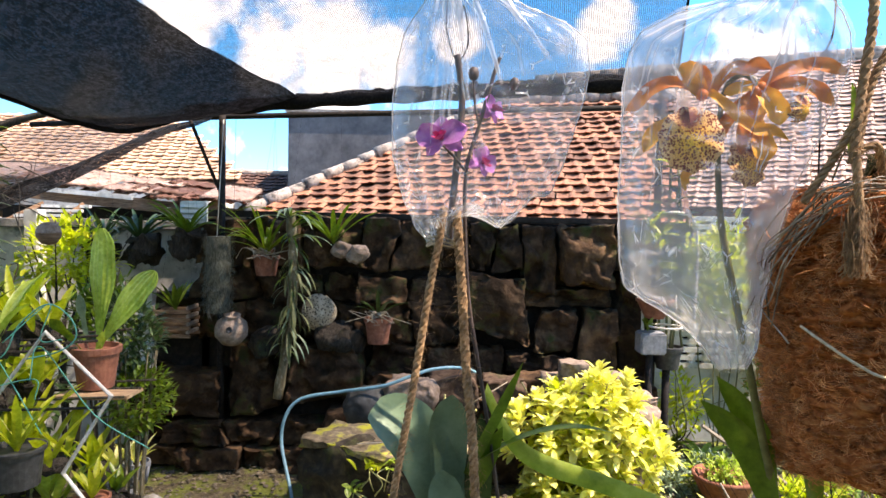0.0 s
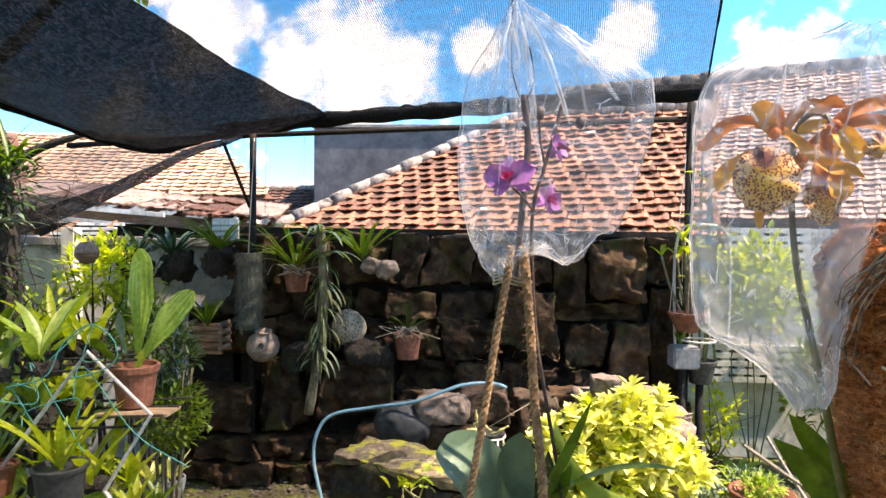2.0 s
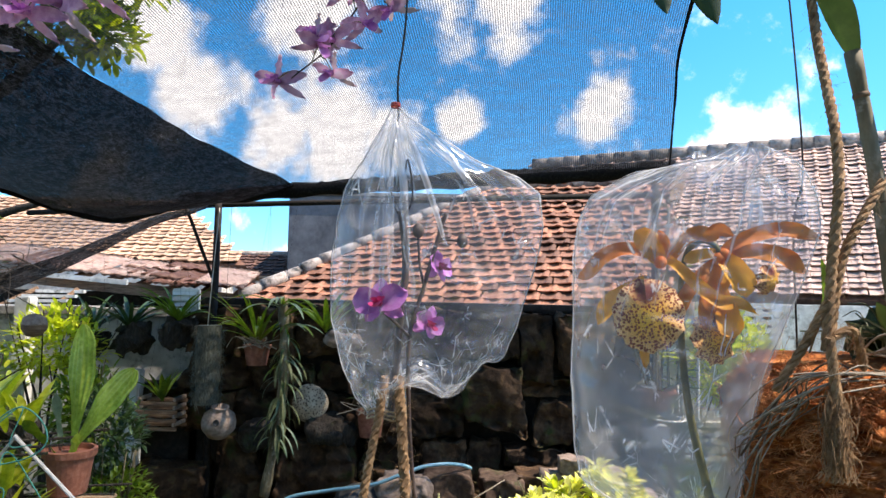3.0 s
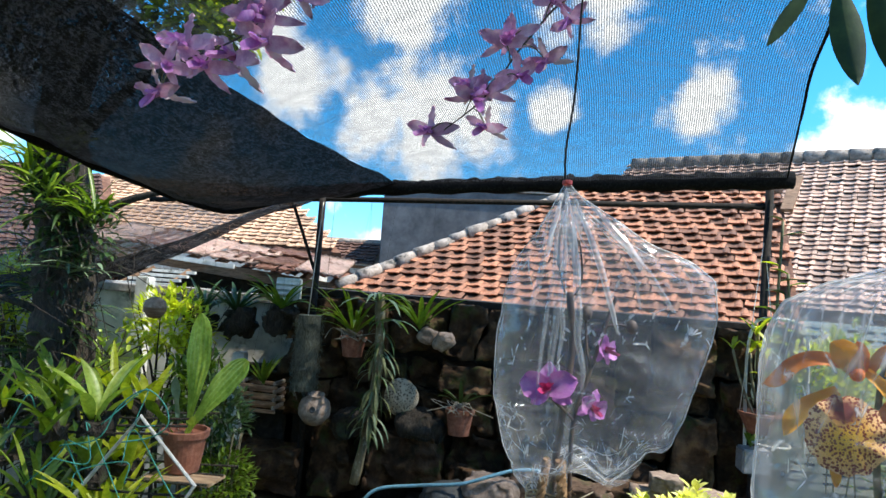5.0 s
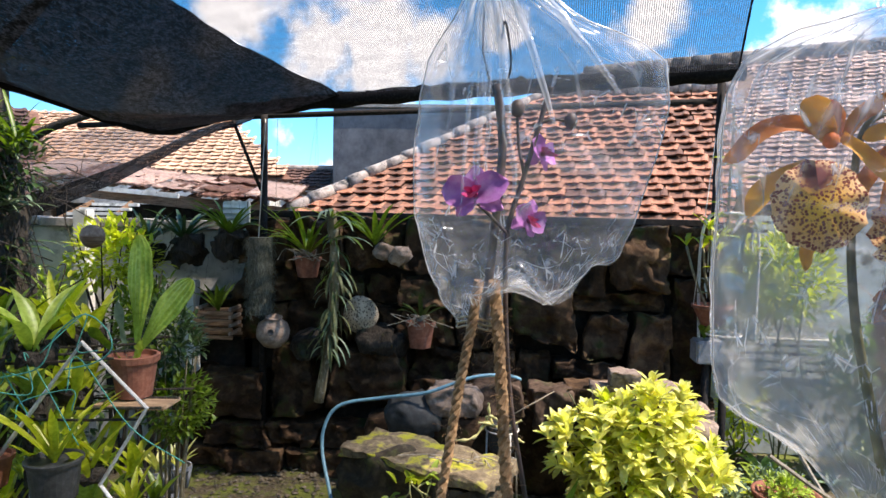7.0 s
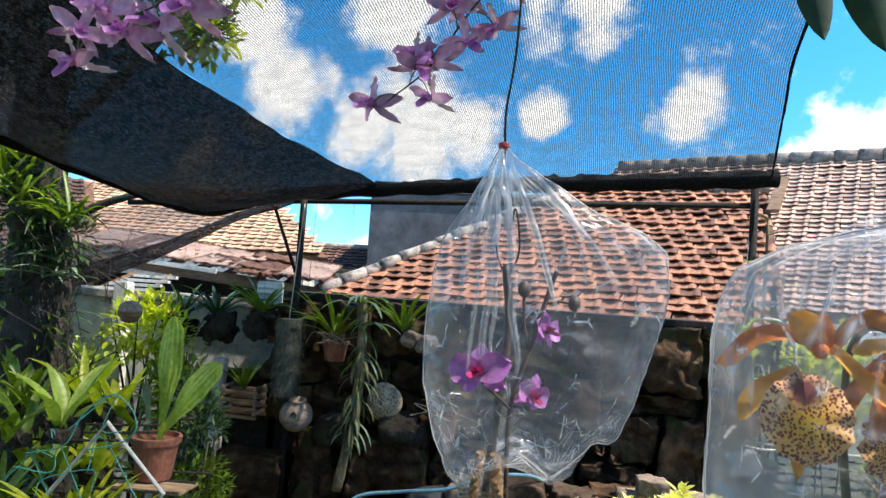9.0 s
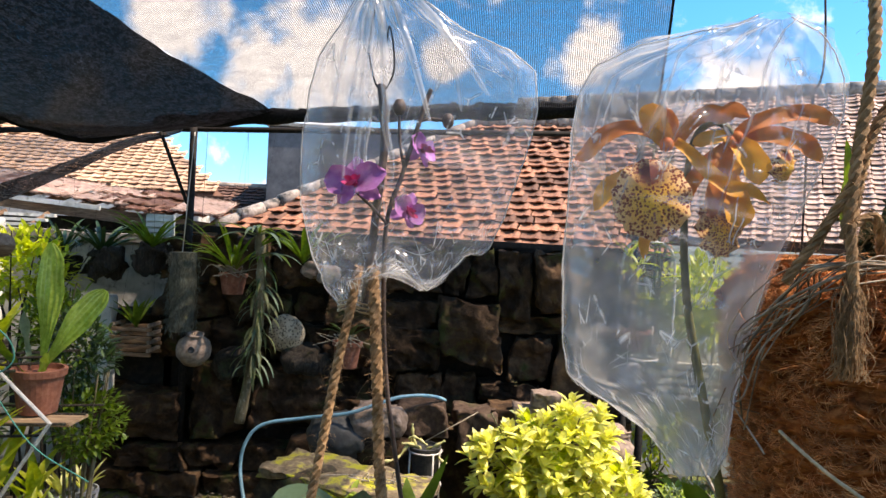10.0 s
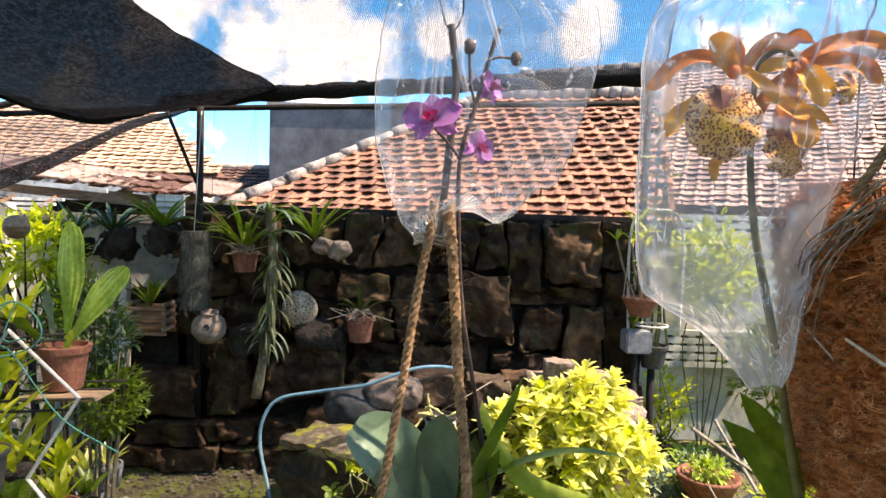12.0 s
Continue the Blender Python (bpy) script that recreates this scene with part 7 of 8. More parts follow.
for (x, z), n, up, mt in (((-3.75, 2.62), 26, 0.95, "leaf"), ((-3.2, 2.40), 24, 0.6, "leaf"), ((-3.3, 1.98), 14, 0.3, "leaf_grey"), ((-3.55, 2.5), 16, 0.8, "leaf_pale")):
    for k in range(n):
        a = rr.uniform(0, 6.28)
        bm = mesh()
        blade(bm, (x + rr.gauss(0, 0.05), 4.36 + rr.gauss(0, 0.04), z + rr.gauss(0, 0.04)), (math.cos(a), -0.35 + 0.5 * math.sin(a), up * rr.uniform(0.5, 1.4)), rr.uniform(0.22, 0.46), rr.uniform(0.018, 0.038), rr.uniform(0.5, 1.5), 0.25, 8, "strap", twist=rr.uniform(-0.4, 0.4))
        part("leaf", bm, mt, tree, smooth=True)
bm = mesh()
for k in range(130):
    s = Vector((-3.5 + rr.uniform(-0.3, 0.7), 4.35 + rr.uniform(-0.1, 0.2), rr.uniform(0.6, 2.4)))
    tube(bm, spline([s, s + Vector((rr.gauss(0, 0.12), rr.gauss(0, 0.05), rr.uniform(-0.05, 0.12))), s + Vector((rr.gauss(0, 0.2), rr.gauss(0, 0.05), rr.uniform(-0.35, -0.05)))], 5), rr.uniform(0.002, 0.005), 4, caps=False)
part("root", bm, "bark", tree, "tangle of dry brown aerial roots")

# ---- things hung on and before the stone wall ----
log = thing("fern_log", (-1.63, 4.75, 1.2), "grey tree-fern log planter hung on wire by the wall", "planter")
bm = mesh()
line = [Vector((-1.645, 4.76, 1.22 + 0.04 * k)) for k in range(15)]
tube(bm, [p + Vector((0.006 * noise.noise(p * 9), 0, 0)) for p in line], [0.086 + 0.016 * noise.noise(p * 23) for p in line], 20)
part("log", bm, "fern_log", log, "grey fibrous log", smooth=False)
rr = random.Random(15)
bm = mesh()
for k in range(700):
    a, z = rr.uniform(2.6, 6.8), rr.uniform(1.22, 1.78)
    q = Vector((-1.645 + 0.086 * math.cos(a), 4.76 + 0.086 * math.sin(a), z))
    d = Vector((math.cos(a), math.sin(a), 0))
    tube(bm, [q, q + d * rr.uniform(0.008, 0.022) + Vector((0, 0, rr.gauss(0, 0.012))), q + d * rr.uniform(0.01, 0.03) + Vector((rr.gauss(0, 0.01), 0, rr.gauss(-0.02, 0.02)))], 0.0014, 3, caps=False)
tagged(part("fibre", bm, "fern_log", log, "loose grey root fibres"), kind="stuff")
hanging_wires(log, (-1.69, 4.97, 2.66), [(-1.66, 4.76, 1.77)], 0.004, "wire_white")
jar = thing("clay_jar", (-1.525, 4.72, 1.02), "small round pinkish clay jar with a dark hole", "jar")
bm = mesh()
lathe(bm, [(0.0, -0.115), (0.07, -0.11), (0.115, -0.05), (0.12, 0.0), (0.105, 0.05), (0.06, 0.085), (0.055, 0.1), (0.065, 0.108), (0.05, 0.11), (0.04, 0.09), (0.0, 0.08)], (-1.54, 4.74, 1.105), 26, Euler((0.2, 0.1, 0)).to_matrix())
part("body", bm, "pink_stone", jar, smooth=True)
# black disc on the jar's side paints the shade inside its hole
bm = mesh()
lathe(bm, [(0.0, 0.0), (0.02, 0.0), (0.024, 0.003), (0.02, 0.006)], (-1.515, 4.62, 1.115), 14, Euler((radians(80), 0, 0)).to_matrix())
part("hole", bm, "black_plastic", jar, "black disc for the shade in the opening", smooth=True)
hanging_wires(jar, (-1.6, 4.98, 2.68), [(-1.54, 4.74, 1.2)], 0.0015)
for x, z in ((-2.01, 1.13), ):
    ob = thing("slatted_basket", (x, 4.88, z - 0.12), "slatted wooden orchid basket hung on the wall", "basket")
    for k in range(4):
        for dy in (-0.09, 0.09):
            bm = mesh()
            box(bm, (x, 4.87 + dy, z - 0.1 + 0.06 * k), (0.30, 0.02, 0.026), bevel=0.003)
            part("slat", bm, "wood", ob)
        for dx in (-0.13, 0.13):
            bm = mesh()
            box(bm, (x + dx, 4.87, z - 0.07 + 0.06 * k), (0.02, 0.2, 0.026), bevel=0.003)
            part("slat", bm, "old_wood", ob)
    leaves(ob, (x, 4.87, z + 0.08), 8, 0.28, 0.04, "leaf", 71, lean=0.6, droop=0.8)
    hanging_wires(ob, (x + 0.02, 4.98, 2.64), [(x - 0.13, 4.87, z + 0.1), (x + 0.13, 4.87, z + 0.1)])

for name, x, y, z, r, h, n, ln, wd, mt, sd, top, lab in (
    ("hanging_pot", -1.33, 4.88, 1.49, 0.10, 0.15, 22, 0.5, 0.024, "leaf", 81, 2.68, "terracotta pot of trailing green strap leaves hung on wires"),
    ("hanging_pot", -0.475, 4.87, 1.0, 0.105, 0.19, 7, 0.33, 0.035, "leaf_dark", 82, 1.75, "terracotta pot with a few dark leaves hung on wires"),
):
    ob = thing(name, (x, y, z), lab, "hanging pot", "pots on the wall")
    terracotta_pot((x, y, z), r, h, ob)
    leaves(ob, (x, y, z + h), n, ln, wd, mt, sd, lean=0.9, droop=1.3, turn=(160, 380))
    hanging_wires(ob, (x + 0.03, y + 0.1, top), [(x - r, y, z + h), (x + r, y, z + h), (x, y + r, z + h)])
    rr = random.Random(sd)
    for k in range(10):
        bm = mesh()
        s = Vector((x, y, z + h))
        tube(bm, spline([s, s + Vector((rr.gauss(0, 0.08), -0.08, 0.06)), s + Vector((rr.gauss(0, 0.14), -0.12, -0.02))], 4), 0.003, 4, caps=False)
        part("root", bm, "root", ob)

drift = thing("driftwood_mount", (-1.15, 4.74, 0.6), "pale driftwood stick draped with trailing grey-green epiphyte", "hanging plant")
bm = mesh()
line = spline([(-1.12, 4.76, 1.98), (-1.1, 4.75, 1.7), (-1.09, 4.74, 1.38), (-1.13, 4.73, 1.0), (-1.19, 4.72, 0.60)], 8)
tube(bm, line, [0.034 + 0.014 * noise.noise(p * 9) for p in line], 12)
part("stick", bm, "cane", drift, "bare weathered driftwood", smooth=True)
rr = random.Random(91)
for k in range(34):
    p = line[rr.randrange(4, len(line) - 6)]
    bm = mesh()
    a = rr.uniform(3.0, 6.4)
    blade(bm, p, (math.cos(a), math.sin(a) * 0.7, rr.uniform(-0.6, 0.3)), rr.uniform(0.12, 0.26), rr.uniform(0.010, 0.020), rr.uniform(1.8, 3.2), 0.15, 8, "strap", twist=rr.uniform(-0.9, 0.9))
    part("leaf", bm, rr.choice(("leaf_grey", "leaf", "leaf_dark")), drift, smooth=True)
for k in range(12):
    a = rr.uniform(0, 6.3)
    bm = mesh()
    blade(bm, (-1.12, 4.75, 1.85 + rr.uniform(-0.1, 0.1)), (math.cos(a), -abs(math.sin(a)), rr.uniform(0.1, 0.8)), rr.uniform(0.25, 0.45), 0.03, 1.4, 0.2, 8, "strap")
    part("leaf", bm, rr.choice(("leaf", "leaf_grey")), drift, smooth=True)
for k in range(46):
    p = line[rr.randrange(8, len(line) - 7)]
    bm = mesh()
    a = rr.uniform(2.9, 6.5)
    blade(bm, p + Vector((0.03 * math.cos(a), 0.03 * math.sin(a), 0)), (0.35 * math.cos(a), 0.35 * math.sin(a), rr.uniform(-1.3, 0.0)), rr.uniform(0.10, 0.24), rr.uniform(0.014, 0.026), rr.uniform(1.5, 3.0), 0.2, 7, "strap", twist=rr.uniform(-1.2, 1.2))
    part("leaf", bm, "leaf_olive", drift, smooth=True)
hanging_wires(drift, (-1.1, 4.99, 2.7), [(-1.12, 4.76, 1.98)])

ob = thing("mounted_orchid", (-0.75, 4.85, 1.6), "yellow-green strap-leaved orchid on a pale coconut husk", "orchid")
bm = mesh()
for c, s in (((-0.76, 4.88, 1.69), (0.12, 0.11, 0.10)), ((-0.63, 4.84, 1.672), (0.14, 0.12, 0.12))):
    rough_stone(bm, c, s, c[0] * 9, cuts=9, rough=0.16, round_off=0.95)
part("husk", bm, "pink_stone", ob, "pale pinkish husk", smooth=True)
leaves(ob, (-0.82, 4.85, 1.74), 13, 0.42, 0.036, "leaf", 95, lean=0.8, droop=0.9, turn=(120, 390))
hanging_wires(ob, (-0.8, 4.99, 2.74), [(-0.75, 4.86, 1.74)])

ob = thing("coral_stone", (-0.945, 5.0, 1.08), "round pale pitted coral stone set on the wall", "stone")
bm = mesh()
bmesh.ops.create_icosphere(bm, subdivisions=5, radius=0.142, matrix=Matrix.Translation((-0.945, 4.96, 1.21)))
for v in bm.verts:
    d = (v.co - Vector((-0.945, 4.96, 1.21)))
    pit = max(0.0, noise.noise(v.co * 42) - 0.08) * 0.06
    v.co = Vector((-0.945, 4.96, 1.21)) + d * (1 - pit * 1.6 + 0.12 * noise.noise(v.co * 6)) * 0.98
    v.co.y = 4.96 + (v.co.y - 4.96) * 0.7
part("body", bm, "coral", ob, smooth=True)
for x, y, z, r, sd in ((-1.29, 4.93, 0.97, 0.13, 1), (-0.82, 4.92, 1.03, 0.12, 2), (-0.7, 4.95, 1.0, 0.1, 3)):
    ob = thing("dark_stone", (x, y, z - r), "smooth dark boulder lodged on the stone wall", "stone", "boulders on the wall")
    bm = mesh()
    rough_stone(bm, (x, y, z), (r * 2.1, r * 1.6, r * 1.5), sd, cuts=8, rough=0.15, round_off=0.7)
    part("body", bm, "bark", ob, smooth=True)
M["brown_stone"] = surface("brown_stone", (0.03, 0.018, 0.012), (0.08, 0.05, 0.034), (0.18, 0.125, 0.09), scale=18, big=5, rough=0.92, bump=0.7, depth=0.015, vary=0.15, patch=(0.06, 0.065, 0.025), patch_at=0.6, patch_scale=5, gloss=0.3)
M["blue_stone"] = surface("blue_stone", (0.015, 0.017, 0.017), (0.038, 0.042, 0.043), (0.09, 0.098, 0.095), scale=14, big=4, rough=0.7, bump=0.3, depth=0.01, vary=0.1)
for x, y, z, w, d, h, mt, sd, ro, lab in (
    (-0.19, 4.45, 0.745, 0.33, 0.26, 0.2, "pink_stone", 4, 0.6, "rounded pale pinkish pitted stone"),
    (0.09, 4.58, 0.745, 0.33, 0.28, 0.22, "brown_stone", 5, 0.12, "flat-topped brownish stone block"),
    (-0.45, 4.46, 0.62, 0.36, 0.3, 0.26, "blue_stone", 6, 0.75, "smooth blue-grey boulder"),
    (0.46, 4.62, 0.68, 0.26, 0.28, 0.28, "brown_stone", 7, 0.15, "upright pinkish split stone"),
    (0.78, 4.66, 0.77, 0.44, 0.3, 0.13, "stone", 8, 0.08, "flat reddish-brown stone slab"),
    (0.2, 4.86, 0.3, 0.8, 0.4, 0.6, "stone", 10, 0.1, "large dark reddish rock"),
    (-0.5, 4.86, 0.25, 0.7, 0.4, 0.5, "stone", 12, 0.1, "large dark reddish rock"),
    (-0.15, 4.5, 0.32, 0.5, 0.3, 0.64, "stone", 14, 0.1, "large dark reddish rock"),
):
    ob = thing("rock", (x, y, z - h / 2), lab + " piled before the wall", "rock", "rocks before the wall")
    bm = mesh()
    rough_stone(bm, (x, y, z), (w, d, h), sd * 2.3, cuts=12, rough=0.09, round_off=ro, chip=0.012)
    part("body", bm, mt, ob, smooth=True)

trough = thing("stone_block", (-0.29, 3.72, 0), "hewn stone block, its top coloured as sunlit and patched with yellow moss", "stone block")
# body darker and top paler: shade and sun put into the stone's colour
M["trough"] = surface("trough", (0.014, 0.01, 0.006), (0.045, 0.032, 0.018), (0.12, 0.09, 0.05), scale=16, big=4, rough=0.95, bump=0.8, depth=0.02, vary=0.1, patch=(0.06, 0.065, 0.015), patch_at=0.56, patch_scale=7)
M["trough_sunlit"] = surface("trough_sunlit", (0.08, 0.06, 0.035), (0.22, 0.165, 0.095), (0.38, 0.30, 0.19), scale=24, big=6, rough=0.95, bump=0.9, depth=0.015, vary=0.1, patch=(0.36, 0.34, 0.02), patch_at=0.5, patch_scale=6)
TURN = Matrix.Rotation(radians(-26), 3, "Z")
for name, z, w, d, h, mt, sd in (("body", 0.30, 0.92, 0.36, 0.60, "trough", 31), ("top", 0.622, 0.96, 0.39, 0.055, "trough_sunlit", 37)):
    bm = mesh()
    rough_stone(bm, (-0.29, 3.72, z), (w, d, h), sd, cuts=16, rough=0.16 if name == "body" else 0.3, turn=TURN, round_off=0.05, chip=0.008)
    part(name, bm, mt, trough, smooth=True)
rr = random.Random(14)
for k in range(10):
    bm = mesh()
    s = Vector((-0.1 + rr.uniform(-0.15, 0.2), 3.68 + rr.uniform(-0.1, 0.05), 0.65))
    tube(bm, spline([s, s + Vector((rr.gauss(0, 0.06), -0.03, rr.uniform(0, 0.05))), s + Vector((rr.gauss(0, 0.12), -0.06, rr.uniform(0.0, 0.05)))], 5), 0.003, 5, caps=False)
    part("dry_stem", bm, "root", trough, "pale dry stems")

for k, (x, y, z, n, ln) in enumerate(((-0.36, 3.5, 0.57, 9, 0.09), (-0.24, 3.48, 0.60, 8, 0.10), (-0.2, 3.46, 0.42, 9, 0.10), (-0.44, 3.5, 0.44, 8, 0.08))):
    ob = thing("seedling_clump", (x, y, z), "small clump of pale green seedlings on the mossy block", "plant", "seedlings on the block")
    leaves(ob, (x, y, z), n, ln, 0.042, ("leaf_lime", "leaf_pale")[k % 2], 910 + k, lean=0.9, droop=0.8, shape="oval", steps=5, spread=0.03)
    for j in range(3):
        e = Vector((x + rr.gauss(0, 0.05), y + rr.gauss(0, 0.02), z - rr.uniform(0.04, 0.16)))
        bm = mesh()
        tube(bm, spline([(x, y, z), (Vector((x, y, z)) + e) / 2 + Vector((rr.gauss(0, 0.03), -0.03, 0.01)), e], 5), 0.004, 6)
        part("stem", bm, "stem_pale", ob, smooth=True)

hose = thing("garden_hose", (-0.83, 4.2, 0), "pale blue garden hose looped over the stones", "hose")
bm = mesh()
tube(bm, spline([(-0.6, 3.6, 0.02), (-0.85, 3.75, 0.04), (-0.90, 4.0, 0.16), (-1.03, 4.24, 0.42), (-1.02, 4.28, 0.6), (-0.92, 4.30, 0.72), (-0.66, 4.32, 0.77), (-0.38, 4.30, 0.82), (-0.2, 4.31, 0.885), (-0.06, 4.36, 0.925), (0.08, 4.42, 0.93), (0.19, 4.5, 0.905), (0.25, 4.6, 0.86)], 9), 0.0115, 10)
part("tube", bm, "hose", hose, smooth=True)

ob = thing("stick_pot", (0.13, 4.28, 0.48), "small dark plastic pot with curled pale orchid stems", "potted plant")
terracotta_pot((0.13, 4.28, 0.48), 0.098, 0.165, ob, material="black_plastic", rim=0.12, taper=0.8)
for pts in (
    [(0.10, 4.27, 0.63), (0.02, 4.22, 0.655), (-0.03, 4.18, 0.60), (-0.09, 4.16, 0.575), (-0.16, 4.16, 0.57)],
    [(0.06, 4.28, 0.63), (0.03, 4.24, 0.69), (0.05, 4.22, 0.715), (0.09, 4.22, 0.70), (0.14, 4.22, 0.665)],
    [(0.10, 4.25, 0.63), (0.04, 4.21, 0.67), (-0.02, 4.2, 0.675)],
    [(0.07, 4.29, 0.62), (0.045, 4.28, 0.72), (0.04, 4.28, 0.78)],
    [(0.14, 4.25, 0.63), (0.19, 4.21, 0.665), (0.25, 4.2, 0.705)],
    [(0.19, 4.28, 0.62), (0.23, 4.24, 0.57), (0.27, 4.23, 0.55)],
):
    bm = mesh()
    line = spline(pts, 7)
    tube(bm, line, [0.011 * (0.8 + 0.3 * math.sin(k * 0.9)) for k in range(len(line))], 8)
    part("stem", bm, "stem_pale", ob, smooth=True)
for e in ((0.46, 4.34, 0.86), (0.40, 4.34, 0.82)):
    bm = mesh()
    tube(bm, [(0.12, 4.3, 0.66), e], 0.0035, 6)
    part("stick", bm, "root", ob, "thin pale bare stick", smooth=True)
rack = thing("pot_stand", (0.13, 4.28, 0), "white wire stand that holds a small dark pot", "stand")
for z, r in ((0.615, 0.106), (0.40, 0.11), (0.02, 0.13)):
    bm = mesh()
    tube(bm, [(0.13 + r * math.cos(a * math.pi / 12), 4.28 + r * math.sin(a * math.pi / 12), z) for a in range(25)], 0.0055, 6)
    part("ring", bm, "wire_white", rack, smooth=True)
for a in range(4):
    c, d = math.cos(0.5 + a * math.pi / 2), math.sin(0.5 + a * math.pi / 2)
    bm = mesh()
    tube(bm, [(0.13 + 0.108 * c, 4.28 + 0.108 * d, 0.615), (0.13 + 0.11 * c, 4.28 + 0.11 * d, 0.4), (0.13 + 0.13 * c, 4.28 + 0.13 * d, 0.0)], 0.006, 6)
    part("leg", bm, "wire_white", rack, smooth=True)

def sprigs(name, parent, centre, size, count, leaf, material, seed):
    """Shoots over a mound, each a whorl of blunt leaves, in one mesh."""
    rr = random.Random(seed)
    bm = mesh()
    c, s = Vector(centre), Vector(size)
    for k in range(count):
        v = Vector((rr.gauss(0, 1), rr.gauss(0, 1), rr.gauss(0.25, 1))).normalized()
        r = rr.uniform(0.6, 1.0) * (0.82 + 0.5 * noise.noise(v * 2.4 + Vector((seed, 0, 0))))
        p = c + Vector((v.x * s.x, v.y * s.y, v.z * s.z)) * r
        axis = (v * 0.8 + Vector((rr.gauss(0, 0.25), rr.gauss(0, 0.25), 0.6))).normalized()
        a0, side = rr.uniform(0, 6), axis.orthogonal().normalized()
        for j in range(9):
            a = a0 + j * 2.4
            out = Matrix.Rotation(a, 3, axis) @ side
            blade(bm, p + axis * (0.006 * j), out * (1.1 - 0.09 * j) + axis * (0.35 + 0.1 * j), leaf * rr.uniform(0.7, 1.15) * (1 - 0.05 * j), leaf * rr.uniform(0.30, 0.42), 0.5, 0.2, 4, "oval")
    ob = part(name, bm, material, parent, smooth=True)
    ob["kind"] = "stuff"
    return ob


# ---- bright bush in its stone bed ----
bed = thing("stone_bed", (1.15, 4.4, 0), "low bed of sawn pale stone slabs round the bush", "planter")
for c, s in (((1.27, 4.30, 0.36), (0.34, 0.22, 0.72)), ((1.12, 4.52, 0.84), (0.30, 0.24, 0.1)), ((1.02, 4.56, 0.46), (0.6, 0.2, 0.84)), ((1.30, 4.42, 0.72), (0.3, 0.24, 0.12)), ((0.92, 4.5, 0.93), (0.18, 0.16, 0.1))):
    bm = mesh()
    rough_stone(bm, c, s, c[0] * 5, cuts=12, rough=0.1, round_off=0.05, chip=0.02)
    part("slab", bm, "pink_stone", bed, smooth=True)
bush = thing("bush", (0.88, 4.02, 0), "dense bush of sunlit yellow-green variegated leaves", "bush")
bm = mesh()
rr = random.Random(23)
for k in range(26):
    a = rr.uniform(0, 6.28)
    e = Vector((0.88 + 0.42 * math.cos(a) * rr.random(), 4.02 + 0.28 * math.sin(a) * rr.random(), rr.uniform(0.5, 0.98)))
    tube(bm, spline([(0.88 + rr.gauss(0, 0.06), 4.02 + rr.gauss(0, 0.05), 0), (Vector((0.88, 4.02, 0.3)) + e) / 2, e], 5), [0.008] * 6 + [0.004] * 5, 5)
part("stem", bm, "stem", bush, smooth=True)
for k, (c, s, n, mt) in enumerate((((0.70, 3.98, 0.62), (0.33, 0.26, 0.26), 520, "leaf_yellow"), ((0.98, 4.0, 0.72), (0.32, 0.26, 0.3), 620, "leaf_yellow"), ((1.12, 3.96, 0.5), (0.28, 0.24, 0.34), 480, "leaf_yellow"), ((0.82, 3.9, 0.36), (0.36, 0.24, 0.3), 480, "leaf_yellow"), ((0.9, 4.02, 0.45), (0.42, 0.25, 0.42), 400, "leaf_lime"), ((0.86, 3.9, 0.14), (0.42, 0.26, 0.18), 300, "leaf_lime"))):
    sprigs("foliage", bush, c, tuple(q * 1.05 for q in s), n // 9, 0.128, mt, 100 + k)

# ---- hung pots by the corner post ----
ob = thing("hanging_pot", (1.58, 4.83, 1.24), "shallow clay bowl with thin bare orchid canes hung on wires", "hanging pot", "pots on the wall")
bm = mesh()
lathe(bm, [(0.0, 0.0), (0.07, 0.0), (0.128, 0.12), (0.14, 0.125), (0.14, 0.145), (0.122, 0.145), (0.11, 0.12), (0.0, 0.11)], (1.58, 4.83, 1.245), 24)
part("bowl", bm, "terracotta", ob)
rr = random.Random(29)
for k in range(8):
    bm = mesh()
    s = Vector((1.58 + rr.uniform(-0.06, 0.06), 4.83, 1.36))
    e = s + Vector((rr.gauss(0, 0.06), rr.gauss(0, 0.04), rr.uniform(0.35, 0.6)))
    tube(bm, spline([s, (s + e) / 2 + Vector((rr.gauss(0, 0.02), 0, 0)), e], 5), 0.009, 7)
    part("cane", bm, "cane", ob, smooth=True)
    leaves(ob, e, 3, 0.16, 0.035, "leaf_lime", 200 + k, lean=0.9, droop=0.8, shape="oval", steps=5)
hanging_wires(ob, (1.6, 4.98, 2.6), [(1.45, 4.83, 1.385), (1.71, 4.83, 1.385)], 0.003, "wire_white")
ob = thing("wire_ring", (1.65, 4.78, 1.18), "flat white wire ring hung below the clay bowl", "ring")
bm = mesh()
tube(bm, [(1.65 + 0.115 * math.cos(radians(a)), 4.79 + 0.115 * math.sin(radians(a)), 1.19) for a in range(0, 361, 15)], 0.008, 7)
part("ring", bm, "wire_white", ob, smooth=True)
hanging_wires(ob, (1.74, 4.85, 1.42), [(1.74, 4.82, 1.19)], 0.005, "wire_white")
ob = thing("lantern_post", (1.56, 4.85, 0), "short black post carrying a grey square planter", "planter")
bm = mesh()
tube(bm, [(1.565, 4.87, 0), (1.565, 4.87, 1.0)], 0.027, 10)
part("post", bm, "metal_dark", ob, smooth=True)
bm = mesh()
verts = box(bm, (1.555, 4.82, 1.065), (0.19, 0.17, 0.16), bevel=0.012)
part("planter", bm, "grey_plastic", ob, "grey plastic planter box")
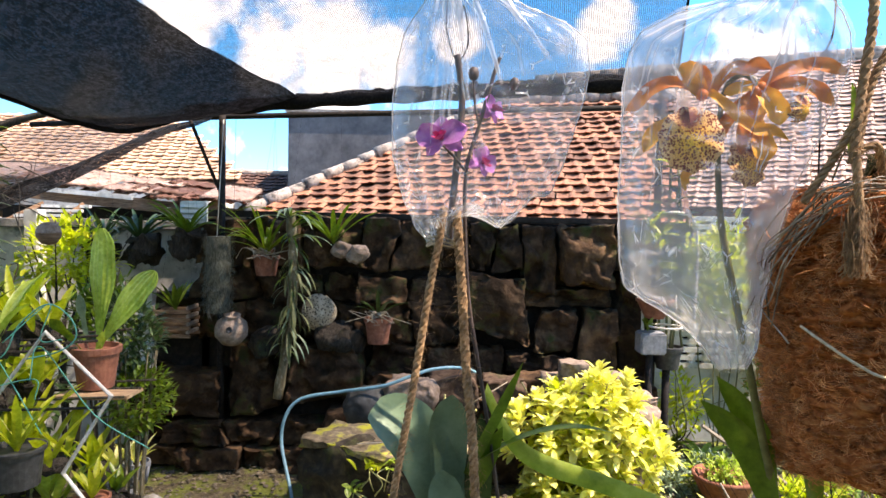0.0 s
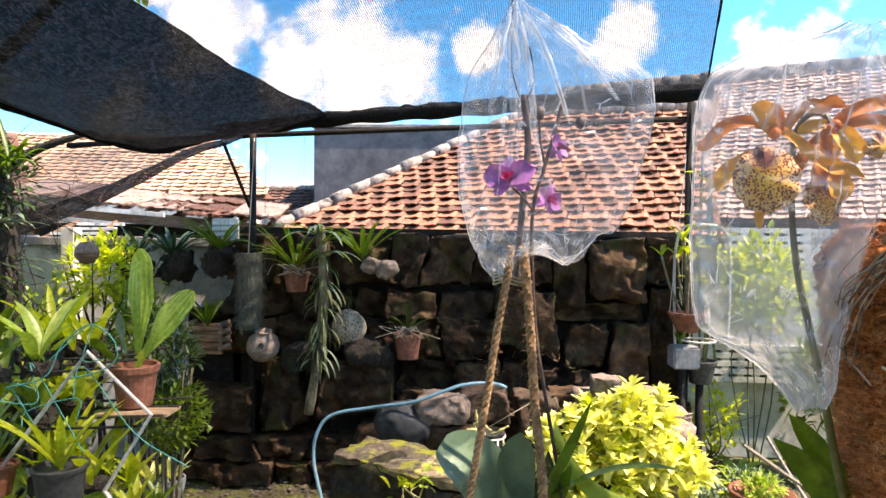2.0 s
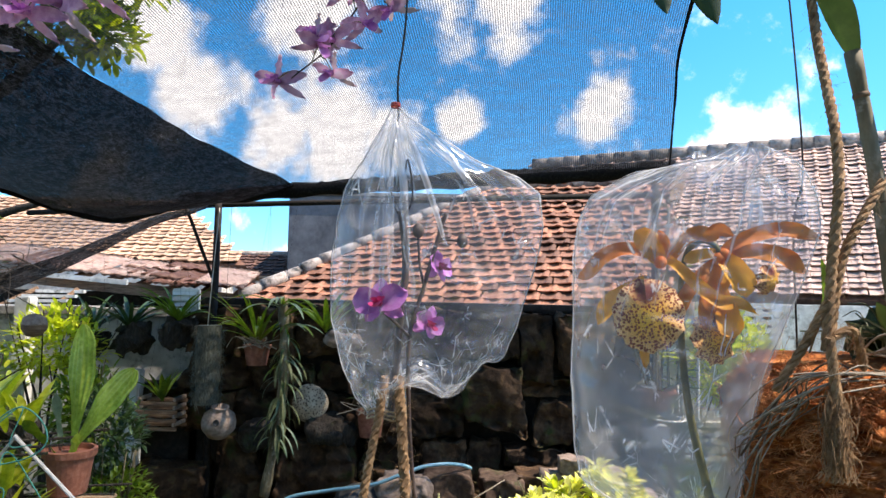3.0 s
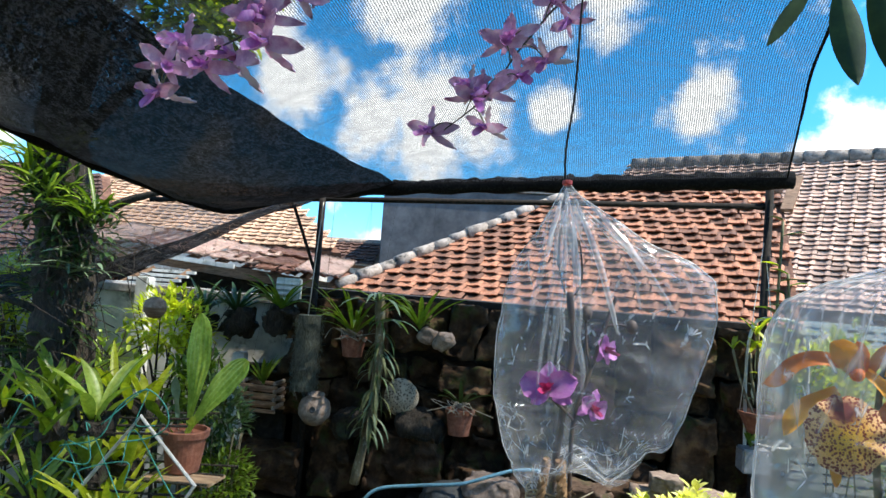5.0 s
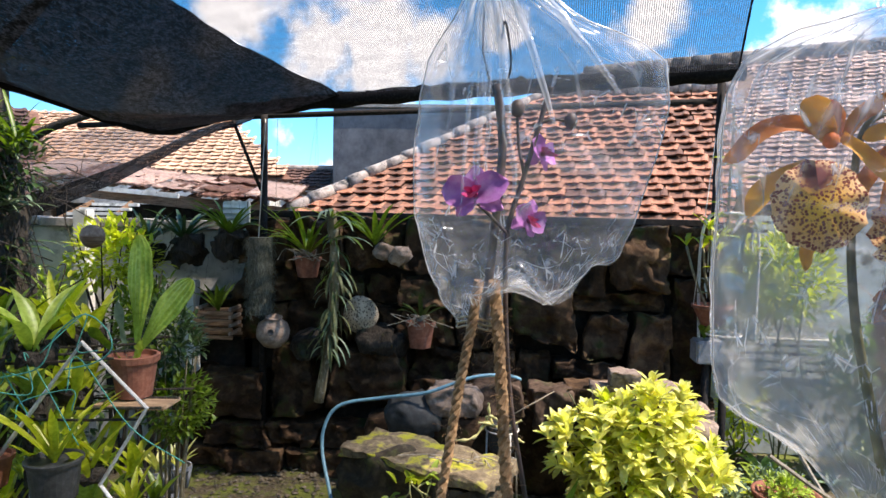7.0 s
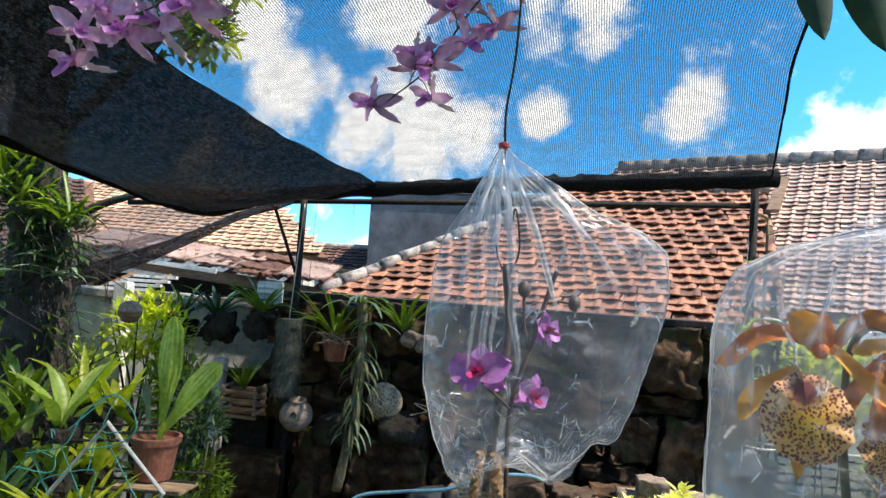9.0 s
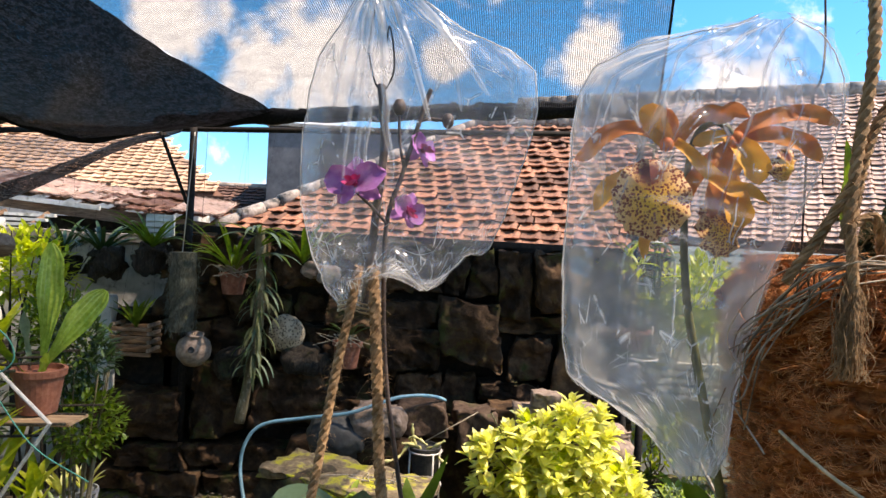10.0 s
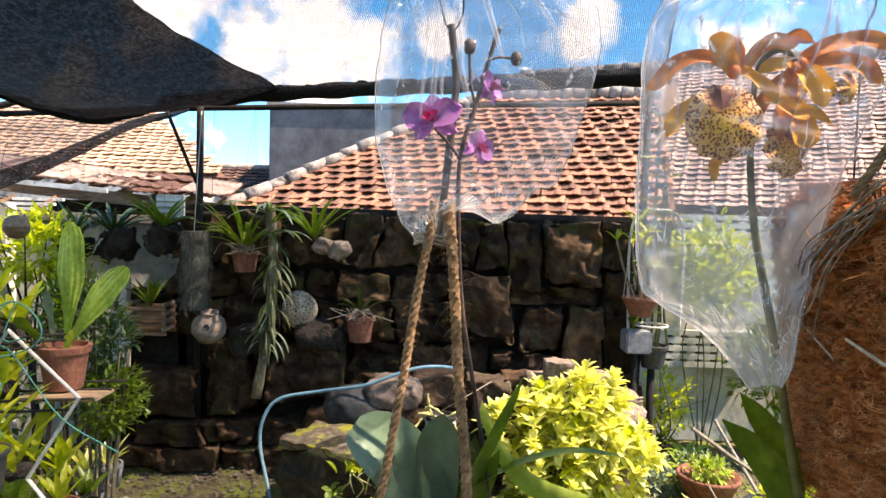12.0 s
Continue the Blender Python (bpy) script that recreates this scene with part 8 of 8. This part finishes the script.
leaves(ob, (1.53, 4.82, 1.15), 6, 0.14, 0.03, "leaf", 37, lean=0.7, droop=0.7, shape="oval")

reed = thing("tall_orchid", (1.70, 4.95, 0.9), "tall jointed orchid canes with paired leaves by the corner post", "orchid")
rr = random.Random(43)
for k, (x, top) in enumerate(((1.68, 2.72), (1.72, 2.2), (1.66, 2.0), (1.77, 2.35), (1.82, 2.0))):
    bm = mesh()
    line = spline([(x + rr.gauss(0, 0.02), 4.93, 1.0), (x + rr.gauss(0, 0.02), 4.92, (1.0 + top) / 2), (x + rr.gauss(0, 0.03), 4.93, top)], 8)
    tube(bm, line, 0.010, 7)
    part("cane", bm, "stem", reed, smooth=True)
    for j in range(9):
        p = line[min(len(line) - 1, 4 + j * 2 - j // 2)]
        sgn = 1 if j % 2 else -1
        bm = mesh()
        blade(bm, p, (sgn, -0.3 + rr.uniform(-0.3, 0.3), 0.35), rr.uniform(0.13, 0.22), 0.05, 0.6, 0.2, 6, "oval")
        part("leaf", bm, rr.choice(("leaf", "leaf_lime", "leaf_dark")), reed, smooth=True)
terracotta_pot((1.72, 4.93, 0.85), 0.11, 0.17, reed, material="black_plastic")
bm = mesh()
tube(bm, spline([(1.52, 4.9, 1.05), (1.5, 4.9, 1.7), (1.54, 4.9, 1.98), (1.66, 4.9, 2.03), (1.84, 4.9, 2.0), (1.9, 4.9, 1.8), (1.9, 4.9, 1.1)], 7), 0.011, 7)
part("hoop", bm, "wire_white", reed, "bent pale wire hoop", smooth=True)
bm = mesh()
tube(bm, [(1.72, 4.95, 0.0), (1.72, 4.95, 0.86)], 0.03, 8)
part("stand", bm, "metal_dark", reed, smooth=True)

# ---- plants beyond the corner and on the sunny ground ----
for cx, cy, cz, sx, sy, sz, n, lf, mt, sd, lab in (
    (2.35, 5.45, 1.55, 0.5, 0.3, 0.5, 700, 0.1, "leaf_lime", 111, "sunlit yellow-green shrub beyond the corner post"),
    (2.9, 5.35, 0.8, 0.5, 0.3, 0.5, 700, 0.1, "leaf", 112, "leafy green shrub before the whitewashed wall"),
    (3.6, 5.3, 0.8, 0.6, 0.5, 0.6, 700, 0.1, "leaf_lime", 113, "bright leafy shrub on the sunny ground"),
    (2.05, 5.55, 0.42, 0.32, 0.2, 0.36, 300, 0.07, "leaf_lime", 114, "light green climbing shrub on the whitewashed wall"),
    (2.6, 3.4, 0.45, 0.5, 0.4, 0.4, 600, 0.08, "leaf_pale", 115, "pale bushy shrub on the sunny ground"),
):
    ob = thing("shrub", (cx, cy, 0), lab, "shrub", "shrubs by the wall")
    bm = mesh()
    rr = random.Random(sd)
    for k in range(5):
        tube(bm, spline([(cx + rr.gauss(0, 0.05), cy + rr.gauss(0, 0.05), 0), (cx + rr.gauss(0, 0.1), cy + rr.gauss(0, 0.08), cz * 0.6), (cx + rr.gauss(0, sx * 0.5), cy + rr.gauss(0, sy * 0.5), cz + rr.uniform(0, sz))], 5), [0.006] * 8 + [0.003] * 3, 6)
    part("stem", bm, "stem", ob, smooth=True)
    foliage("foliage", ob, (cx, cy, cz), (sx, sy, sz), n, lf, mt, sd, shell=0.2)
rr = random.Random(131)
for k in range(16):
    x, y = rr.uniform(1.5, 3.2), rr.uniform(3.0, 5.6)
    ob = thing("ground_plant", (x, y, 0), rr.choice(("low rosette of pale leaves on the sunny ground", "small green rosette plant on the sunny ground")), "plant", "rosettes on the ground")
    leaves(ob, (x, y, 0.02), 10, rr.uniform(0.18, 0.32), 0.05, rr.choice(("leaf_pale", "leaf_lime", "leaf", "leaf_grey")), 300 + k, lean=1.0, droop=0.9, shape="oval", steps=5, up=0.6)
ob = thing("clay_planter", (2.02, 4.55, 0), "wide weathered clay bowl of small pale plants on the ground", "planter")
bm = mesh()
lathe(bm, [(0.0, 0.0), (0.11, 0.0), (0.16, 0.06), (0.20, 0.15), (0.215, 0.17), (0.215, 0.19), (0.195, 0.19), (0.18, 0.15), (0.0, 0.14)], (2.02, 4.55, 0), 28)
part("bowl", bm, "terracotta", ob, smooth=True)
foliage("foliage", ob, (2.02, 4.55, 0.22), (0.17, 0.17, 0.08), 300, 0.055, "leaf_pale", 333, shell=0.1)
for k, (x, y, sx, sy, n, mt) in enumerate(((1.55, 4.05, 0.28, 0.3, 420, "leaf_pale"), (1.75, 4.75, 0.25, 0.25, 360, "leaf_grey"), (1.95, 3.95, 0.25, 0.25, 360, "leaf_lime"), (1.35, 3.75, 0.2, 0.2, 260, "leaf_pale"), (2.35, 4.2, 0.3, 0.3, 360, "leaf_lime"), (2.15, 5.1, 0.3, 0.2, 320, "leaf_grey"))):
    ob = thing("ground_cover", (x, y, 0), "low spreading patch of small pale sunlit leaves", "plant", "low leafy patches")
    foliage("foliage", ob, (x, y, 0.06), (sx, sy, 0.09), n, 0.05, mt, 340 + k, shell=0.1)
ob = thing("potted_plant", (1.45, 2.5, 0), "large dark grey pot of small green herbs", "potted plant")
terracotta_pot((1.45, 2.5, 0.50), 0.18, 0.36, ob, material="black_plastic", rim=0.1, taper=0.85)
foliage("foliage", ob, (1.45, 2.5, 0.89), (0.17, 0.15, 0.07), 420, 0.045, "leaf_lime", 134, shell=0.1)
bm = mesh()
lathe(bm, [(0.0, 0), (0.15, 0), (0.15, 0.50), (0.0, 0.50)], (1.45, 2.5, 0), 16)
part("plinth", bm, "concrete", ob)
dead = thing("dry_canes", (1.75, 2.4, 0), "thicket of pale dry canes and stems", "plant")
for k in range(26):
    s = Vector((1.75 + rr.gauss(0, 0.2), 2.5 + rr.gauss(0, 0.15), 0))
    bm = mesh()
    tube(bm, spline([s, s + Vector((rr.gauss(0, 0.1), rr.gauss(0, 0.06), 0.6)), s + Vector((rr.gauss(0, 0.22), rr.gauss(0, 0.1), rr.uniform(0.8, 1.15)))], 5), rr.uniform(0.004, 0.009), 5, caps=False)
    part("cane", bm, "root", dead)
foliage("foliage", dead, (1.75, 2.5, 0.85), (0.35, 0.25, 0.3), 260, 0.06, "leaf", 136, shell=0.1)
mesh_fence = thing("wire_netting", (1.2, 2.2, 0.6), "thin diamond wire netting hung before the pots", "netting")
bm = mesh()
for k in range(26):
    x = 0.95 + 0.045 * k
    for sgn in (1, -1):
        x1 = x + sgn * 0.32
        tube(bm, [(x, 2.25, 0.62), (x1, 2.25, 1.12)], 0.0011, 4, caps=False)
tagged(part("mesh", bm, "metal_dark", mesh_fence), kind="stuff")

# ---- small pots and stones on the ground by the wall ----
for k, (x, y, z, s) in enumerate(((-1.92, 3.82, 0.36, 0.07), (-1.80, 3.84, 0.38, 0.07), (-1.86, 3.78, 0.24, 0.08))):
    ob = thing("mesh_pot", (x, y, z - s), "small grey slatted plastic orchid pot", "pot", "grey orchid pots")
    for j in range(10):
        a = j * 0.628
        bm = mesh()
        tube(bm, [(x + s * 0.7 * math.cos(a), y + s * 0.7 * math.sin(a), z - s), (x + s * math.cos(a), y + s * math.sin(a), z + s * 0.7)], 0.011, 6)
        part("slat", bm, "grey_plastic", ob, smooth=True)
    bm = mesh()
    lathe(bm, [(s * 0.98, 0), (s * 1.1, 0), (s * 1.1, 0.02), (s * 0.98, 0.02)], (x, y, z + s * 0.65), 18, closed=True)
    part("rim", bm, "grey_plastic", ob)
    if k < 2:
        leaves(ob, (x, y, z + s * 0.6), 8, 0.2, 0.035, "leaf_yellow", 400 + k, lean=0.6, droop=0.5, shape="oval")
ob = thing("concrete_block", (-1.85, 3.82, 0), "weathered concrete block under the grey pots", "block")
bm = mesh()
rough_stone(bm, (-1.86, 3.83, 0.07), (0.36, 0.25, 0.18), 5, cuts=4, rough=0.2)
part("body", bm, "concrete", ob)
ob = thing("coconut_pot", (-2.36, 3.89, 1.73), "hanging coconut-shell pot, pale above and dark below", "hanging pot")
bm = mesh()
lathe(bm, [(0.0, -0.07), (0.04, -0.06), (0.068, -0.02), (0.07, 0.01)], (-2.36, 3.89, 1.80), 20)
part("shell", bm, "wood", ob, "brown lower shell", smooth=True)
bm = mesh()
lathe(bm, [(0.071, 0.0), (0.06, 0.04), (0.03, 0.062), (0.0, 0.066)], (-2.36, 3.89, 1.805), 20)
part("husk", bm, "pink_stone", ob, "pale fibrous top", smooth=True)
hanging_wires(ob, (-2.3, 4.1, 2.62), [(-2.36, 3.89, 1.86)])
for x, y, z, n, ln, sd in ((-2.32, 4.95, 1.72, 16, 0.45, 501), (-1.95, 4.92, 1.78, 15, 0.42, 502), (-2.62, 4.98, 1.70, 14, 0.4, 503)):
    ob = thing("bromeliad", (x, y, z - 0.16), "dark root ball of arching bromeliad leaves hung on wire", "hanging plant", "plants hung on wires")
    bm = mesh()
    rough_stone(bm, (x, y, z - 0.07), (0.2, 0.17, 0.17), sd * 0.7, cuts=8, rough=0.35, round_off=0.7)
    part("root_ball", bm, "bark", ob, smooth=True)
    leaves(ob, (x, y, z), n + 8, ln, 0.03, "leaf_dark" if sd != 502 else "leaf", sd, lean=0.9, droop=1.3)
    hanging_wires(ob, (x, y + 0.05, 2.62), [(x - 0.1, y, z), (x + 0.1, y, z)])

# ---- leaf litter and pebbles ----
rr = random.Random(151)
verts, faces = [], []
for k in range(5200):
    x, y = rr.uniform(-2.4, 3.2), rr.uniform(3.0, 5.6)
    s = rr.uniform(0.006, 0.024)
    c = Vector((x, y, 0.035 * noise.noise(Vector((x * 1.1, y * 1.1, 0))) + 0.012))
    i = len(verts)
    ring = 5
    for j in range(ring):
        a = 6.283 * j / ring + rr.random()
        verts.append(c + Vector((math.cos(a) * s, math.sin(a) * s * 0.8, rr.uniform(-0.006, 0.004))))
    verts.append(c + Vector((0, 0, s * rr.uniform(0.3, 0.7))))
    faces += [(i + j, i + (j + 1) % ring, i + ring) for j in range(ring)]
me = bpy.data.meshes.new("gravel")
me.from_pydata(verts, [], faces)
M["gravel"] = surface("gravel", (0.05, 0.042, 0.03), (0.13, 0.11, 0.08), (0.3, 0.26, 0.2), scale=30, rough=0.95, bump=0.4, vary=0.5, per="island")
me.materials.append(M["gravel"])
tagged(new("gravel", me), "scattered grey-brown pebbles and leaf litter", "gravel", kind="stuff")

# ---- near leaves at the edge of the yard ----
hung = thing("hanging_roots", (-1.0, 0.95, 2.4), "pale bare aerial roots and canes hanging from above", "plant")
for pts, r in (([(-1.01, 0.95, 3.02), (-1.005, 0.95, 2.747), (-0.996, 0.95, 2.62), (-0.991, 0.95, 2.485), (-0.995, 0.95, 2.36)], 0.0042), ([(-0.97, 0.95, 3.02), (-0.969, 0.95, 2.746), (-0.969, 0.95, 2.629), (-0.98, 0.95, 2.536), (-1.0, 0.95, 2.46)], 0.0036), ([(-0.93, 0.96, 3.02), (-0.94, 0.96, 2.75), (-0.965, 0.96, 2.6), (-0.985, 0.96, 2.47)], 0.0016)):
    bm = mesh()
    tube(bm, spline(pts, 8), r, 8)
    part("root", bm, "cane", hung, smooth=True)
vine = thing("climbing_plant", (-1.05, 1.25, 1.0), "climbing plant with broad soft green leaves", "plant")
bm = mesh()
tube(bm, spline([(-1.2, 1.3, 0.0), (-1.17, 1.28, 0.9), (-1.2, 1.25, 1.7), (-1.17, 1.22, 2.15)], 8), 0.006, 7)
part("stem", bm, "stem", vine, smooth=True)
for base, way, ln, wd, mt in (((-1.17, 1.24, 2.12), (0.5, -0.2, 0.3), 0.16, 0.10, "leaf"), ((-1.18, 1.25, 1.97), (0.6, -0.3, 0.3), 0.17, 0.11, "leaf_dark"), ((-1.18, 1.25, 1.84), (0.6, -0.2, 0.6), 0.17, 0.10, "leaf_grey"), ((-1.18, 1.26, 1.70), (0.5, -0.4, 0.3), 0.17, 0.10, "leaf_dark"), ((-1.18, 1.26, 1.55), (0.6, -0.3, 0.5), 0.18, 0.11, "leaf")):
    bm = mesh()
    blade(bm, base, way, ln, wd, 0.9, 0.15, 8, "oval")
    part("leaf", bm, mt, vine, smooth=True)

for k, (x, y, z, sx, sz) in enumerate(((-5.0, 5.2, 1.1, 0.6, 0.9), (-4.6, 3.9, 0.8, 0.5, 0.7), (-4.2, 5.3, 0.9, 0.5, 0.8), (-4.9, 2.9, 0.9, 0.5, 0.8), (-3.4, 3.0, 0.6, 0.5, 0.55), (-2.9, 2.3, 0.55, 0.4, 0.5))):
    ob = thing("shrub", (x, y, 0), "dense dark green shrub in the shady corner", "shrub", "shrubs by the wall")
    bm = mesh()
    rr = random.Random(700 + k)
    for j in range(9):
        tube(bm, spline([(x + rr.gauss(0, 0.05), y + rr.gauss(0, 0.05), 0), (x + rr.gauss(0, 0.1), y + rr.gauss(0, 0.08), z * 0.6), (x + rr.gauss(0, sx * 0.5), y + rr.gauss(0, sx * 0.4), z + rr.uniform(0, sz))], 5), [0.012] * 8 + [0.005] * 3, 6)
    part("stem", bm, "bark", ob, smooth=True)
    foliage("foliage", ob, (x, y, z), (sx, sx * 0.7, sz), 900, 0.1, ("leaf_dark", "leaf")[k % 2], 710 + k, shell=0.15)
    leaves(ob, (x, y, z + sz * 0.4), 14, 0.5, 0.03, "leaf_grey" if k % 2 else "leaf", 720 + k, lean=1.0, droop=1.2, spread=0.15)

# ---- roof tiles of the near roof, one by one ----
rt = random.Random(21)
RM = roof_frame(EAVE, ALONG, UP)
made, rest = 0, []
for r in range(22):
    for c in range(27):
        u, v = 0.28 - c * TW - (r * 0.04) % TW, r * TH - 0.05
        edge = HIP_FOOT + (HIP_TOP - HIP_FOOT) * v / RIDGE_V
        if u < edge + 0.06:
            continue
        m = RM @ Matrix.Translation((u + rt.uniform(-0.010, 0.010), v + rt.uniform(-0.016, 0.016), rt.uniform(0, 0.017))) @ Matrix.Rotation(rt.uniform(-0.09, 0.09), 4, "Z") @ Matrix.Rotation(rt.uniform(-0.05, 0.04), 4, "X")
        if made < 300:
            ob = new("tile", TILE)
            ob.matrix_basis = m
            under(ob, house)
            made += 1
        else:
            rest.append(m)
verts, faces = [], []
for m in rest:
    k = len(verts)
    verts += [m @ v.co for v in TILE.vertices]
    faces += [tuple(i + k for i in p.vertices) for p in TILE.polygons]
me = bpy.data.meshes.new("upper_tiles")
me.from_pydata(verts, [], faces)
me.materials.append(M["tile_upper"])
ob = new("upper_tiles", me)
under(ob, house)
ob["kind"] = "stuff"
